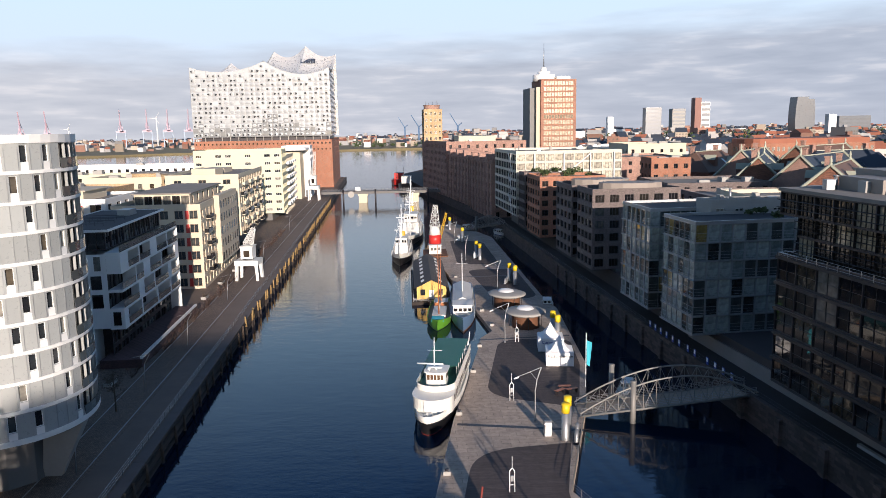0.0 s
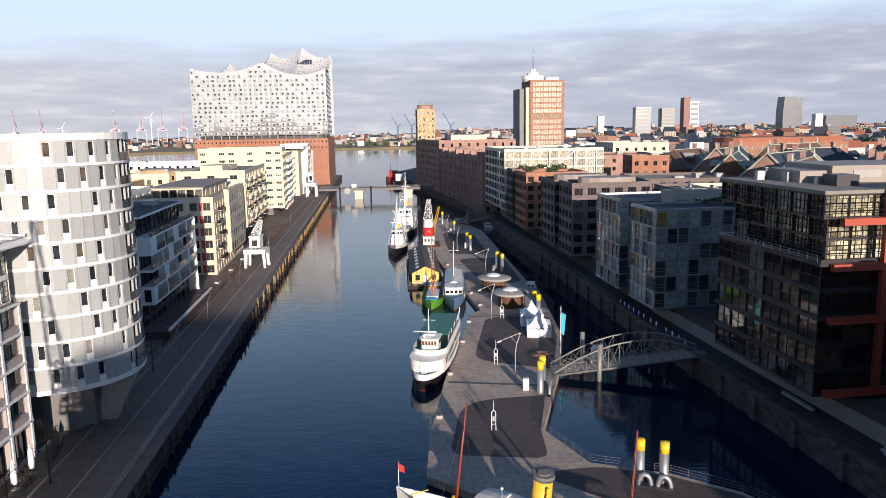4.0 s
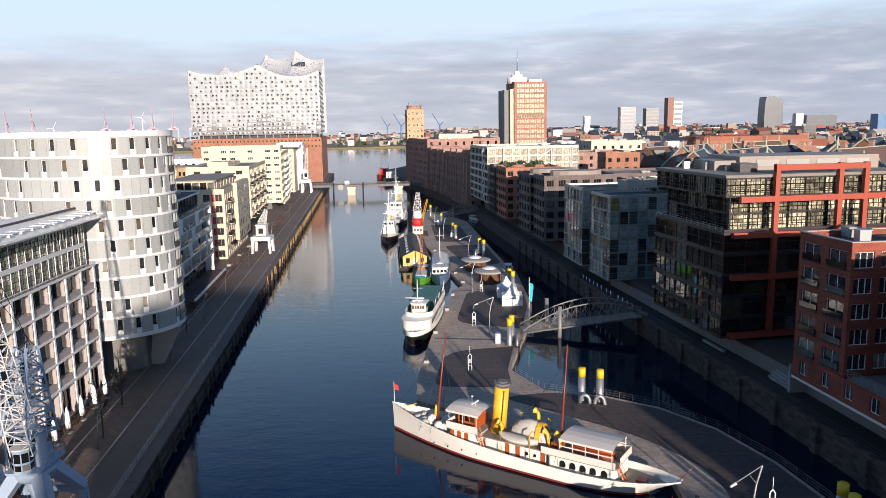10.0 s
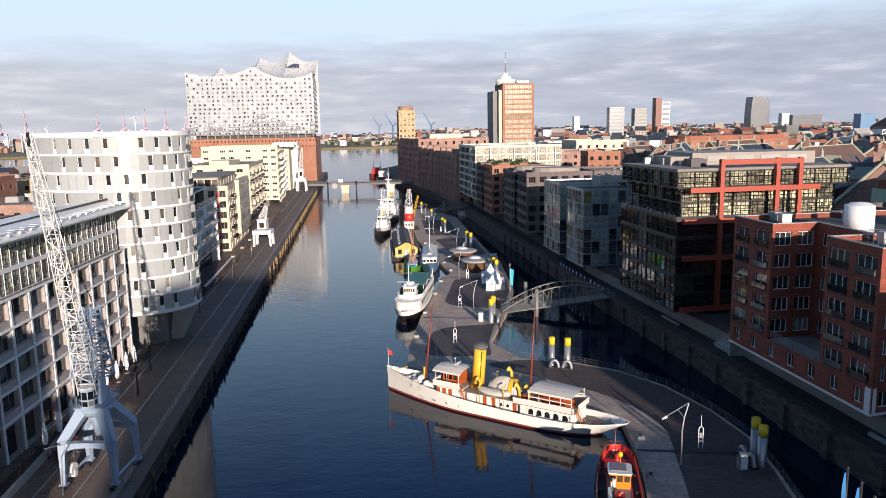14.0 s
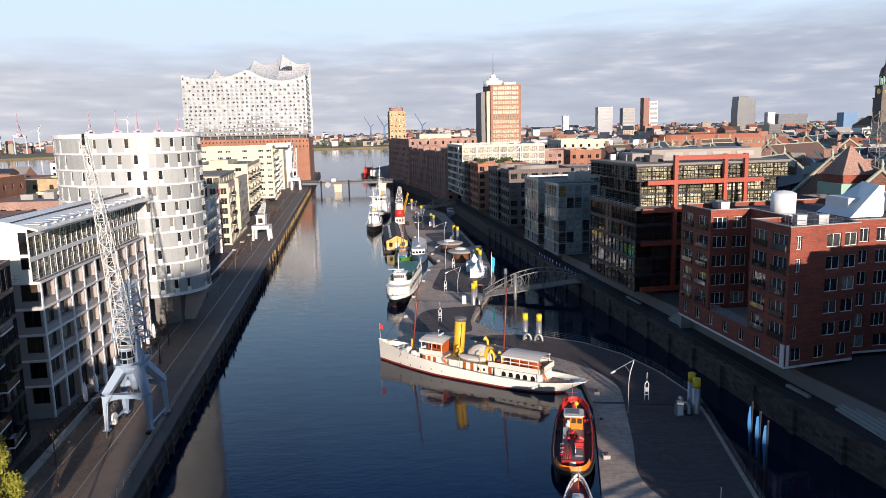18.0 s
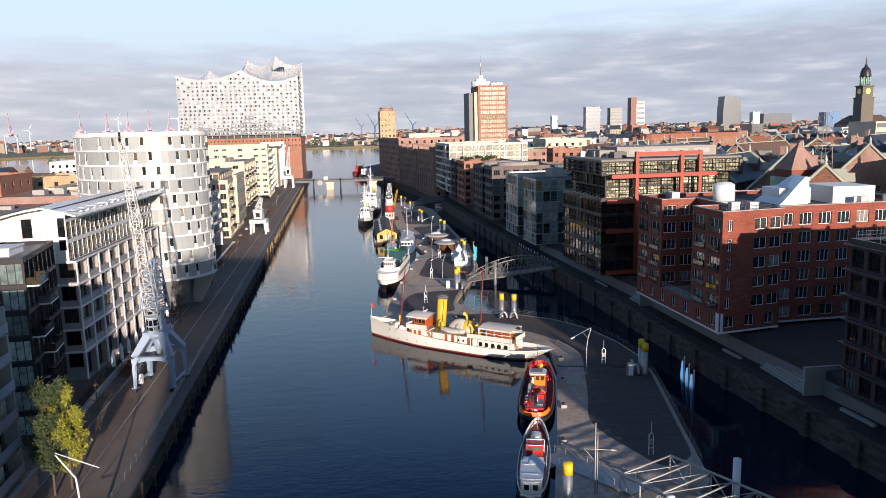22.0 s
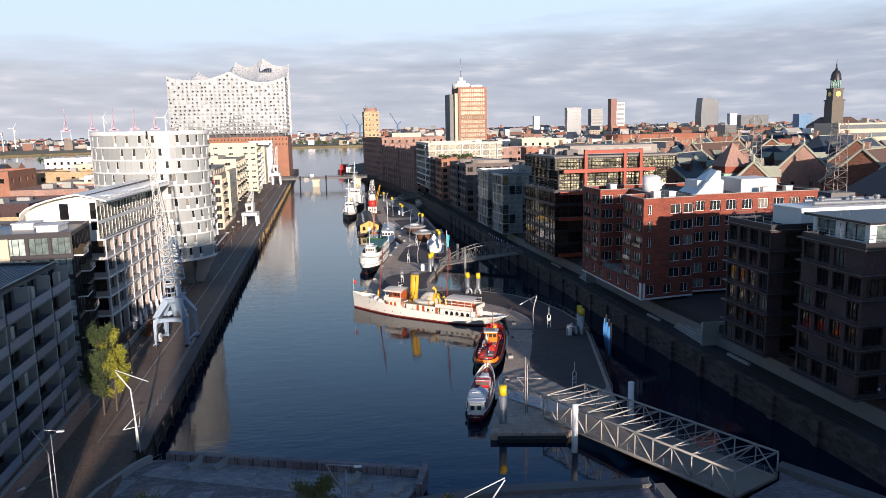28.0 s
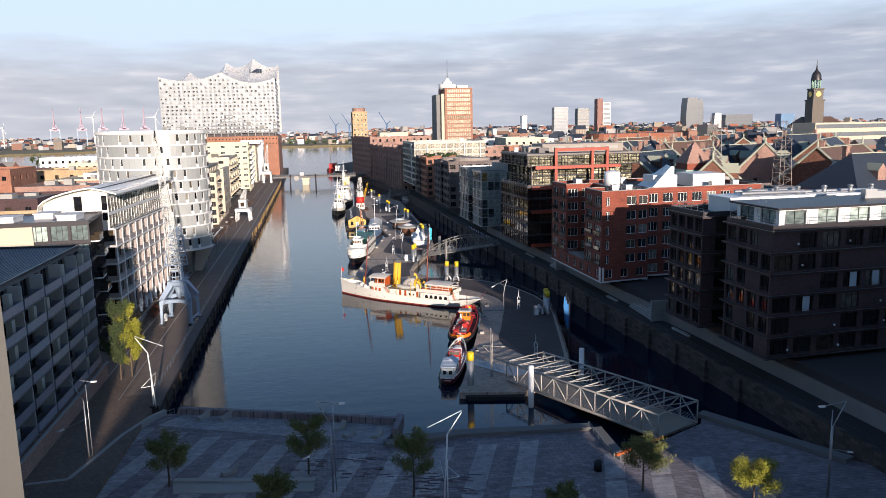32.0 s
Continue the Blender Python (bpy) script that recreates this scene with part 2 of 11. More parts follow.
GLASS = glazing("window_glass", (1, 1, 1), [(0, (0.03, 0.035, 0.04)), (0.45, (0.06, 0.062, 0.06)), (0.62, (0.12, 0.1, 0.075)), (0.78, (0.3, 0.28, 0.24)), (0.9, (0.02, 0.022, 0.026))])
GLASSDARK = glazing("dark_office_glass", (1, 1, 1), [(0, (0.012, 0.012, 0.014)), (0.5, (0.025, 0.022, 0.02)), (0.72, (0.06, 0.045, 0.03)), (0.9, (0.16, 0.15, 0.13))])
GLASSGREEN = glazing("green_tinted_glass", (0.85, 1, 0.98), [(0, (0.2, 0.22, 0.215)), (0.25, (0.42, 0.44, 0.42)), (0.55, (0.6, 0.62, 0.58)), (0.72, (0.1, 0.11, 0.11)), (0.95, (0.3, 0.24, 0.16))])
GLASSTEAL = glazing("dark_teal_glass", (0.92, 1, 0.97), [(0, (0.07, 0.078, 0.078)), (0.3, (0.38, 0.4, 0.39)), (0.46, (0.03, 0.034, 0.034)), (0.62, (0.26, 0.28, 0.275)), (0.8, (0.5, 0.5, 0.46)), (0.96, (0.3, 0.2, 0.07))])
# room light is painted as pale pane colours; the half-lit glass stays mostly dark
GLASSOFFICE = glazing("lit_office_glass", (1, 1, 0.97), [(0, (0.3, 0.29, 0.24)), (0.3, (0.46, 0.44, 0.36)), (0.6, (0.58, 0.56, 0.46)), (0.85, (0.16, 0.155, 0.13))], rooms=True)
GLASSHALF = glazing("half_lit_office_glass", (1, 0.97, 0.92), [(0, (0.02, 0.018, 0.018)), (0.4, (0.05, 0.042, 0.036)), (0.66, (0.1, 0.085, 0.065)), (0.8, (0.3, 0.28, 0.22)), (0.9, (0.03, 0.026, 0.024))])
GLASSPALE = glazing("printed_concert_hall_glass", (1, 1, 1), [(0, (0.48, 0.49, 0.5)), (0.3, (0.4, 0.41, 0.43)), (0.55, (0.54, 0.55, 0.55)), (0.8, (0.33, 0.345, 0.37))], 0.16, 0.06)
GLASSBLIND = glazing("pale_blind_glass", (1, 0.97, 0.9), [(0, (0.5, 0.47, 0.4)), (0.4, (0.6, 0.57, 0.5)), (0.75, (0.4, 0.38, 0.34)), (0.93, (0.2, 0.19, 0.17))])
HALLWHITE = surface("white_printed_glass", (0.4, 0.425, 0.445), 0.2, spec=0.9, var=0.12, rand=0.12, big=0.05, fine=0.5, bump=0.0)
PALEBLUECLOTH = surface("pale_blue_curtain", (0.42, 0.5, 0.55), 0.9, var=0.1, fine=5)
SANDPAINT = surface("sand_window_paint", (0.3, 0.22, 0.15), 0.6, var=0.15)
WEATHERED = surface("weathered_metal_screen", (0.27, 0.23, 0.2), 0.6, var=0.25)
RAILGLASS = surface("frosted_balcony_glass", (0.07, 0.08, 0.085), 0.14, var=0.1, bump=0, spec=0.8)


# ---- mesh building ----
class Geo:
    """Collects boxes, tubes and sheets, and links them as one mesh."""

    def __init__(self):
        self.v, self.f, self.k, self.s = [], [], [], []

    def quad(self, pts, k=0, smooth=False):
        i = len(self.v)
        self.v += [tuple(p) for p in pts]
        self.f.append(tuple(range(i, i + len(pts))))
        self.k.append(k)
        self.s.append(smooth)
        return self

    def box(self, x0, x1, y0, y1, z0, z1, k=0):
        return self.prism([(x0, y0), (x1, y0), (x1, y1), (x0, y1)], z0, z1, k)

    def obox(self, c, size, ang=0.0, k=0, m=None):
        """A box of that size about c, turned about z; m: a further pose of it."""
        hx, hy, hz = (a / 2 for a in size)
        r = Matrix.Translation(c) @ Matrix.Rotation(ang, 4, "Z")
        if m is not None:
            r = m @ r
        i = len(self.v)
        for z in (-hz, hz):
            for x, y in ((-hx, -hy), (hx, -hy), (hx, hy), (-hx, hy)):
                self.v.append(tuple(r @ Vector((x, y, z))))
        for q in ((3, 2, 1, 0), (4, 5, 6, 7), (0, 1, 5, 4), (1, 2, 6, 5), (2, 3, 7, 6), (3, 0, 4, 7)):
            self.f.append(tuple(i + a for a in q))
            self.k.append(k)
            self.s.append(False)
        return self

    def prism(self, poly, z0, z1, k=0, ktop=None):
        i, n = len(self.v), len(poly)
        self.v += [(x, y, z0) for x, y in poly] + [(x, y, z1) for x, y in poly]
        self.f += [tuple(range(i + n - 1, i - 1, -1)), tuple(range(i + n, i + 2 * n))]
        self.f += [(i + a, i + (a + 1) % n, i + n + (a + 1) % n, i + n + a) for a in range(n)]
        self.k += [k, k if ktop is None else ktop] + [k] * n
        self.s += [False] * (n + 2)
        return self

    def sheet(self, rows, k=0, smooth=True, close=False):
        """A skin over rows of points."""
        i, n = len(self.v), len(rows[0])
        for r in rows:
            self.v += [tuple(p) for p in r]
        for a in range(len(rows) - 1):
            for b in range(n if close else n - 1):
                c = (b + 1) % n
                self.f.append((i + a * n + b, i + a * n + c, i + (a + 1) * n + c, i + (a + 1) * n + b))
                self.k.append(k)
                self.s.append(smooth)
        return self

    def tube(self, p0, p1, r0, r1=None, n=8, k=0, caps=True):
        p0, p1 = Vector(p0), Vector(p1)
        r1 = r0 if r1 is None else r1
        d = p1 - p0
        if d.length < 1e-6:
            return self
        q = d.to_track_quat("Z", "Y").to_matrix()
        ring = [Vector((math.cos(2 * math.pi * a / n), math.sin(2 * math.pi * a / n), 0)) for a in range(n)]
        i = len(self.v)
        self.v += [tuple(p0 + q @ (c * r0)) for c in ring] + [tuple(p1 + q @ (c * r1)) for c in ring]
        for a in range(n):
            b = (a + 1) % n
            self.f.append((i + a, i + b, i + n + b, i + n + a))
            self.k.append(k)
            self.s.append(n > 5)
        if caps:
            self.f += [tuple(range(i + n - 1, i - 1, -1)), tuple(range(i + n, i + 2 * n))]
            self.k += [k, k]
            self.s += [False, False]
        return self

    def path(self, pts, r, n=6, k=0):
        """One welded round bar along a line of points."""
        ps = [Vector(p) for p in pts]
        rows = []
        for i, p in enumerate(ps):
            d = (ps[min(i + 1, len(ps) - 1)] - ps[max(i - 1, 0)])
            d = d.normalized() if d.length > 1e-6 else Vector((0, 0, 1))
            s = d.cross(Vector((0, 0, 1)))
            s = s.normalized() if s.length > 0.02 else Vector((1, 0, 0))
            u = s.cross(d)
            rows.append([p + s * (r * math.cos(2 * math.pi * a / n)) + u * (r * math.sin(2 * math.pi * a / n)) for a in range(n)])
        self.sheet(rows, k, True, True)
        return self.quad(rows[0], k).quad(rows[-1][::-1], k)

    def lathe(self, c, prof, n=24, k=0, sx=1.0, sy=1.0):
        """A turned shape: pairs of radius and height about c."""
        rows = [[(c[0] + r * sx * math.cos(2 * math.pi * a / n), c[1] + r * sy * math.sin(2 * math.pi * a / n), c[2] + z) for a in range(n)] for r, z in prof]
        return self.sheet(rows, k, True, True)

    def mesh(self, name, mats):
        me = bpy.data.meshes.new(name)
        me.from_pydata(self.v, [], self.f)
        for m in mats if isinstance(mats, (list, tuple)) else [mats]:
            me.materials.append(m)
        me.polygons.foreach_set("material_index", self.k)
        me.polygons.foreach_set("use_smooth", self.s)
        me.update()
        return me


ORIGIN = {}


def thing(name, at, label, category, group="", kind=""):
    """An Empty at the base of a thing, to carry its parts."""
    ob = new(name)
    ob.empty_display_size = 0.2
    ob.location = at
    ORIGIN[ob] = Vector(at)
    return tagged(ob, label, category, group, kind)


def part(name, geo, mats, parent, label="", m=None, kind=""):
    """One mesh under a thing or a part. Without m its points are in the world, with m it sits at that place in the world (for a part of a part: within it)."""
    me = geo.mesh(name, mats) if isinstance(geo, Geo) else geo
    ob = new(name, me)
    ob.parent = parent
    o = ORIGIN.get(parent, Vector())
    ob.matrix_basis = Matrix.Translation(-o) @ (m if m is not None else Matrix())
    ORIGIN[ob] = Vector() if m is not None else o * 0
    if m is None:
        ob.matrix_basis = Matrix.Translation(-o)
        ORIGIN[ob] = Vector((0, 0, 0))
    return tagged(ob, label, kind=kind)


def solid(name, geo, mats, label, category="", group="", kind=""):
    """A thing or a piece of the setting that is one mesh."""
    return tagged(new(name, geo.mesh(name, mats)), label, category, group, kind)


MESHES = {}


def window_meshes(w, h, nx, nz, fmat, gmat, t=0.09):
    """A window frame with glazing bars as one welded mesh, its pane, and both in one for far walls."""
    key = (round(w, 2), round(h, 2), nx, nz, fmat.name, gmat.name, t)
    if key not in MESHES:
        d = 0.09
        xs, zs = [-w / 2, -w / 2 + t], [0.0, t]
        for i in range(1, nx):
            xs += [-w / 2 + w * i / nx - t / 2, -w / 2 + w * i / nx + t / 2]
        for i in range(1, nz):
            zs += [h * i / nz - t / 3, h * i / nz + t / 3]
        xs += [w / 2 - t, w / 2]
        zs += [h - t, h]

        def build(glass):
            v, f, k, ids = [], [], [], {}

            def vid(i, j, y):
                if (i, j, y) not in ids:
                    ids[i, j, y] = len(v)
                    v.append((xs[i], d if y else 0.0, zs[j]))
                return ids[i, j, y]
            for i in range(len(xs) - 1):
                for j in range(len(zs) - 1):
                    if i % 2 == 0 or j % 2 == 0:
                        f.append((vid(i, j, 0), vid(i + 1, j, 0), vid(i + 1, j + 1, 0), vid(i, j + 1, 0)))
                        k.append(0)
                        continue
                    ring = [(i, j), (i + 1, j), (i + 1, j + 1), (i, j + 1)]
                    for (p, q), (r, s) in zip(ring, ring[1:] + ring[:1]):
                        f.append((vid(p, q, 0), vid(p, q, 1), vid(r, s, 1), vid(r, s, 0)))
                        k.append(0)
                    if glass:
                        f.append(tuple(vid(p, q, 1) for p, q in ring))
                        k.append(1)
            q = Geo()
            q.v, q.f, q.k, q.s = v, f, k, [False] * len(f)
            return q
        p = Geo().box(-w / 2 + t * 0.5, w / 2 - t * 0.5, 0.055, 0.08, t * 0.5, h - t * 0.5)
        MESHES[key] = build(False).mesh("window", fmat), p.mesh("pane", gmat), build(True).mesh("window", [fmat, gmat])
    return MESHES[key]


def add_window(parent, m, w, h, nx, nz, fmat, gmat, t=0.09):
    a, b, c = window_meshes(w, h, nx, nz, fmat, gmat, t)
    if m.translation.y > 60 or m.translation.y < -30 or m.translation.x < -70 or parent.name.startswith("gabled"):
        return part("window", c, None, parent, m=m)
    ob = part("window", a, None, parent, m=m)
    pane = new("pane", b)
    pane.parent = ob
    return ob


def wall_frame(a, b):
    """Length, direction and outward normal of a wall from a to b, with its outside to the right."""
    d = Vector((b[0] - a[0], b[1] - a[1]))
    ln = d.length
    d /= ln
    return ln, d, Vector((d.y, -d.x))


def wall_pose(a, d, n, u, z, inset):
    m = Matrix.Identity(4)
    m.col[0], m.col[1] = (d.x, d.y, 0, 0), (-n.x, -n.y, 0, 0)
    m.col[3] = (a[0] + d.x * u - n.x * inset, a[1] + d.y * u - n.y * inset, z, 1)
    return m


def wall(geo, parent, a, b, z0, z1, floors=0, cols=0, ww=1.2, wh=1.6, sill=0.9, nx=2, nz=1, fmat=None, gmat=None, deep=0.22, k=0, skip=None, shift=None, t=0.09, margin=0.0, wide=None, rows=False):
    """A wall with openings cut through it, floor by floor, and a window in each. skip(i, j): no opening in column i of floor j; rows: the windows of a floor are one part (far walls)."""
    ln, d, n = wall_frame(a, b)

    def at(u, z, q=0.0):
        return (a[0] + d.x * u - n.x * q, a[1] + d.y * u - n.y * q, z)

    def flat(u0, u1, s0, s1):
        if u1 - u0 > 1e-4 and s1 - s0 > 1e-4:
            geo.quad([at(u0, s0), at(u1, s0), at(u1, s1), at(u0, s1)], k)

    if not floors or not cols:
        flat(0, ln, z0, z1)
        return
    fh, cw = (z1 - z0) / floors, (ln - 2 * margin) / cols
    if margin:
        flat(0, margin, z0, z1)
        flat(ln - margin, ln, z0, z1)
    for j in range(floors):
        b0 = z0 + j * fh
        row = Geo()
        for i in range(cols):
            c0 = margin + i * cw
            if skip and skip(i, j):
                flat(c0, c0 + cw, b0, b0 + fh)
                continue
            s = shift(i, j) if shift else 0.0
            ww = wide(i) if wide else ww
            u0, u1 = c0 + cw / 2 - ww / 2 + s, c0 + cw / 2 + ww / 2 + s
            s0, s1 = b0 + sill, b0 + sill + wh
            flat(c0, u0, b0, b0 + fh), flat(u1, c0 + cw, b0, b0 + fh)
            flat(u0, u1, b0, s0), flat(u0, u1, s1, b0 + fh)
            for p, q in (((u0, s0), (u1, s0)), ((u1, s0), (u1, s1)), ((u1, s1), (u0, s1)), ((u0, s1), (u0, s0))):
                geo.quad([at(*p), at(*p, deep + 0.1), at(*q, deep + 0.1), at(*q)], k)
            if fmat and rows:
                row.quad([at(u0, s0, deep), at(u1, s0, deep), at(u1, s1, deep), at(u0, s1, deep)], 1)
                for k_ in range(nx + 1):
                    e0 = u0 + (ww - t) * k_ / nx
                    row.quad([at(e0, s0, deep - 0.05), at(e0 + t, s0, deep - 0.05), at(e0 + t, s1, deep - 0.05), at(e0, s1, deep - 0.05)])
            elif fmat:
                add_window(parent, wall_pose(a, d, n, (u0 + u1) / 2, s0, deep), ww, wh, nx, nz, fmat, gmat or GLASS, t)
        if row.f:
            part("window_row", row, [fmat, gmat or GLASS], parent)


def railing(geo, pts, z, h=1.0, step=2.0, r=0.03, rails=3, k=0):
    """Posts and rails along a line."""
    for p, q in zip(pts, pts[1:]):
        p, q = Vector((*p, z)) if len(p) == 2 else Vector(p), Vector((*q, z)) if len(q) == 2 else Vector(q)
        n = max(1, round((q - p).length / step))
        for i in range(n + 1):
            c = p.lerp(q, i / n)
            geo.tube(c, c + Vector((0, 0, h)), r, r, 4, k)
        for i in range(rails):
            o = Vector((0, 0, h * (i + 1) / rails))
            geo.tube(p + o, q + o, r * 0.8, r * 0.8, 4, k)
    return geo


def balcony(parent, a, d, n, u, z, w, deep, slab, rail, h=1.0, solid_front=True):
    """A slab that stands out of a wall, with a front and two cheeks."""
    m = wall_pose(a, d, n, u, z, 0)
    g = Geo().box(-w / 2, w / 2, -deep, -0.003, -0.2, 0)
    s = part("balcony", g, slab, parent, m=m)
    f = Geo()
    f.box(-w / 2, w / 2, -deep, -deep + 0.05, 0.04, h)
    f.box(-w / 2, -w / 2 + 0.05, -deep + 0.05, -0.01, 0.04, h).box(w / 2 - 0.05, w / 2, -deep + 0.05, -0.01, 0.04, h)
    f.box(-w / 2 - 0.02, w / 2 + 0.02, -deep - 0.02, -deep + 0.07, h, h + 0.05)
    r = new("balustrade", f.mesh("balustrade", rail))
    r.parent = s
    return s


def ring_poly(poly, off):
    """The polygon moved outwards (counter-clockwise) by off."""
    out, n = [], len(poly)
    for i in range(n):
        p, q, r = Vector(poly[i - 1]), Vector(poly[i]), Vector(poly[(i + 1) % n])
        a, b = (q - p).normalized(), (r - q).normalized()
        na, nb = Vector((a.y, -a.x)), Vector((b.y, -b.x))
        m = (na + nb)
        m = m / max(0.2, m.dot(na))
        out.append(tuple(q + m * off))
    return out


def band(poly, z0, z1, off=0.0, thick=0.3, k=0, geo=None):
    """A hollow strip round a footprint: parapet, cornice or string course."""
    g = geo or Geo()
    a, b = ring_poly(poly, off), ring_poly(poly, off - thick)
    n = len(a)
    for i in range(n):
        j = (i + 1) % n
        g.quad([(*a[i], z0), (*a[j], z0), (*a[j], z1), (*a[i], z1)], k)
        g.quad([(*b[j], z0), (*b[i], z0), (*b[i], z1), (*b[j], z1)], k)
        g.quad([(*a[i], z1), (*a[j], z1), (*b[j], z1), (*b[i], z1)], k)
        g.quad([(*a[j], z0), (*a[i], z0), (*b[i], z0), (*b[j], z0)], k)
    return g


def block(name, label, poly, z0, z1, wmat, specs, roof=ROOFDARK, parapet=None, kind="building", group="", under=False, pz=0.9, fmat=OFFWHITE, gmat=GLASS):
    """A building on a counter-clockwise footprint; specs: for a wall's index, what wall() takes."""
    cx, cy = sum(p[0] for p in poly) / len(poly), sum(p[1] for p in poly) / len(poly)
    root = thing(name, (cx, cy, z0), label, kind, group)
    g, n = Geo(), len(poly)
    for i in range(n):
        s = dict(specs.get(i, {}))
        if s:
            s.setdefault("fmat", fmat)
            s.setdefault("gmat", gmat)
        wall(g, root, poly[i], poly[(i + 1) % n], z0, z1, **s)
    if under:
        g.quad([(*p, z0) for p in reversed(poly)])
    part("wall", g, wmat, root)
    part("roof", Geo().prism(ring_poly(poly, -0.31), z1 - 0.4, z1), roof, root)
    part("parapet", band(poly, z1, z1 + pz, 0.04, 0.34), parapet or wmat, root)
    return root


# ---- setting: water, banks, quays ----
RIGHT = [(66, -140), (62, -60), (60.6, -37.6), (58.3, -9), (55.3, 18.4), (52.8, 60), (49.5, 95), (46.5, 130), (43.5, 180), (40, 240), (37, 290), (33, 340), (7, 497), (-12, 640)]


def right_x(y):
    for (x0, y0), (x1, y1) in zip(RIGHT, RIGHT[1:]):
        if y <= y1:
            return x0 + (x1 - x0) * (y - y0) / (y1 - y0)
    return RIGHT[-1][0]


def left_x(y):
    return -30.0 - 0.0435 * y


solid("water", Geo().quad([(-4800, -900, 0), (4800, -900, 0), (4800, 4900, 0), (-4800, 4900, 0)]), WATER, "dark blue rippled harbour water", "water", kind="structure")
solid("ground_south", Geo().prism([(-29, -27), (left_x(640), 640), (-140, 700), (-420, 720), (-900, 500), (-900, -500), (-29, -500)], -4, 2.8), COBBLE, "dark cobbled quay and ground of the south bank", "quay", kind="structure")
g = Geo().prism([(x, y) for x, y in RIGHT] + [(60, 900), (300, 1300), (2500, 1500), (2500, -500), (66, -500)], -4, 4.0)
solid("ground_north", g, ASPHALT, "asphalt promenade and ground of the north bank", "quay", kind="structure")
inner = [(x + 5.2, y) for x, y in RIGHT if y < 330]
solid("street_north", Geo().prism(inner + [(80, 340), (120, 900), (2500, 1400), (2500, -480), (72, -480)], 4.0, 7.6), CITYGROUND, "raised street level with a concrete flood wall", "street", kind="structure")
g = Geo()
for (x0, y0), (x1, y1) in zip(inner, inner[1:]):
    if y0 < 100:
        g.prism([(x0 - 0.35, y0), (x0 - 0.01, y0), (x1 - 0.01, y1), (x1 - 0.35, y1)], 3.9, 6.3)
solid("flood_wall", g, surface("stained_flood_wall", (0.22, 0.2, 0.19), 0.85, var=0.3, big=0.3), "pale concrete flood wall behind the promenade", "wall", kind="structure")
# far shore and the land beyond the river
g = Geo().prism([(-4800, 1250), (-900, 1180), (-500, 1500), (-60, 1560), (90, 1580), (400, 1500), (2500, 1400), (4800, 1400), (4800, 4900), (-4800, 4900)], -3, 3.0)
solid("far_shore", g, GRASSY, "brown grassy river bank and far land", "ground", kind="structure")
solid("ground_port", Geo().prism([(-4800, -900), (-905, -900), (-905, 900), (-1000, 1100), (-4800, 1200)], -3, 2.6), CITYGROUND, "flat port land beyond the south bank", "ground", kind="structure")

# quay walls: stone on the north side, timber fender piles before stone on the south side
g = Geo()
for (x0, y0), (x1, y1) in zip(RIGHT, RIGHT[1:]):
    g.quad([(x0 - 0.35, y0, -3), (x0 - 0.35, y0, 4.25), (x1 - 0.35, y1, 4.25), (x1 - 0.35, y1, -3)])
    g.quad([(x0 - 0.35, y0, 4.25), (x0 + 0.35, y0, 4.25), (x1 + 0.35, y1, 4.25), (x1 - 0.35, y1, 4.25)])
    g.quad([(x0 + 0.35, y0, 4.25), (x0 + 0.35, y0, 3.9), (x1 + 0.35, y1, 3.9), (x1 + 0.35, y1, 4.25)])
quay_n = solid("quay_wall_north", g, QUAYSTONE, "old stone quay wall with a kerb along its top", "wall", kind="structure")
for i in range(26):
    y = -32 + i * 9.5
    x = right_x(y) - 0.34
    part("buttress", Geo().prism([(x - 0.45, y - 0.7), (x, y - 0.7), (x, y + 0.7), (x - 0.45, y + 0.7)], -2, 3.7), QUAYSTONE, quay_n)
g = Geo()
railing(g, [(x + 0.1, y) for x, y in RIGHT if -70 < y < 350], 4.25, 0.95, 2.4, 0.03, 2)
solid("promenade_railing", g, DARKMETAL, "thin dark railing along the north promenade", "railing", kind="structure")
g = Geo()
for y in range(-26, 640, 18):
    g.prism([(left_x(y) + 0.8, y), (left_x(y + 18) + 0.8, y + 18), (left_x(y + 18) - 0.5, y + 18), (left_x(y) - 0.5, y)], -3, 2.96)
quay_s = solid("quay_wall_south", g, surface("tarred_quay_wall", (0.06, 0.045, 0.04), 0.85, var=0.4, big=0.3), "dark weathered quay wall with a raised kerb", "wall", kind="structure")
KERBSTONE = surface("grey_brown_kerb", (0.13, 0.108, 0.1), 0.9, var=0.35, big=0.4)
# far piles have sunlight painted into their yellow tops, near ones stay dark
pile = Geo().tube((0, 0, -3), (0, 0, 1.6), 0.24, 0.23, 9, 0).tube((0, 0, 1.6), (0, 0, 3.9), 0.23, 0.19, 9, 1).mesh("fender_pile", [TIMBER, TIMBERTOP])
pile_d = Geo().tube((0, 0, -3), (0, 0, 1.2), 0.22, 0.22, 9, 0).tube((0, 0, 1.2), (0, 0, 3.7), 0.22, 0.17, 9, 1).mesh("fender_pile", [TIMBER, surface("grey_brown_timber", (0.085, 0.06, 0.045), 0.9, var=0.4, big=0.8)])
for i in range(18):
    y = -26 + i * 16
    part("kerb_slab", Geo().prism([(left_x(y) + 0.9, y), (left_x(y + 16) + 0.9, y + 15.94), (left_x(y + 16) - 0.6, y + 15.94), (left_x(y) - 0.6, y)], 2.9, 3.06), KERBSTONE, quay_s)
random.seed(4)
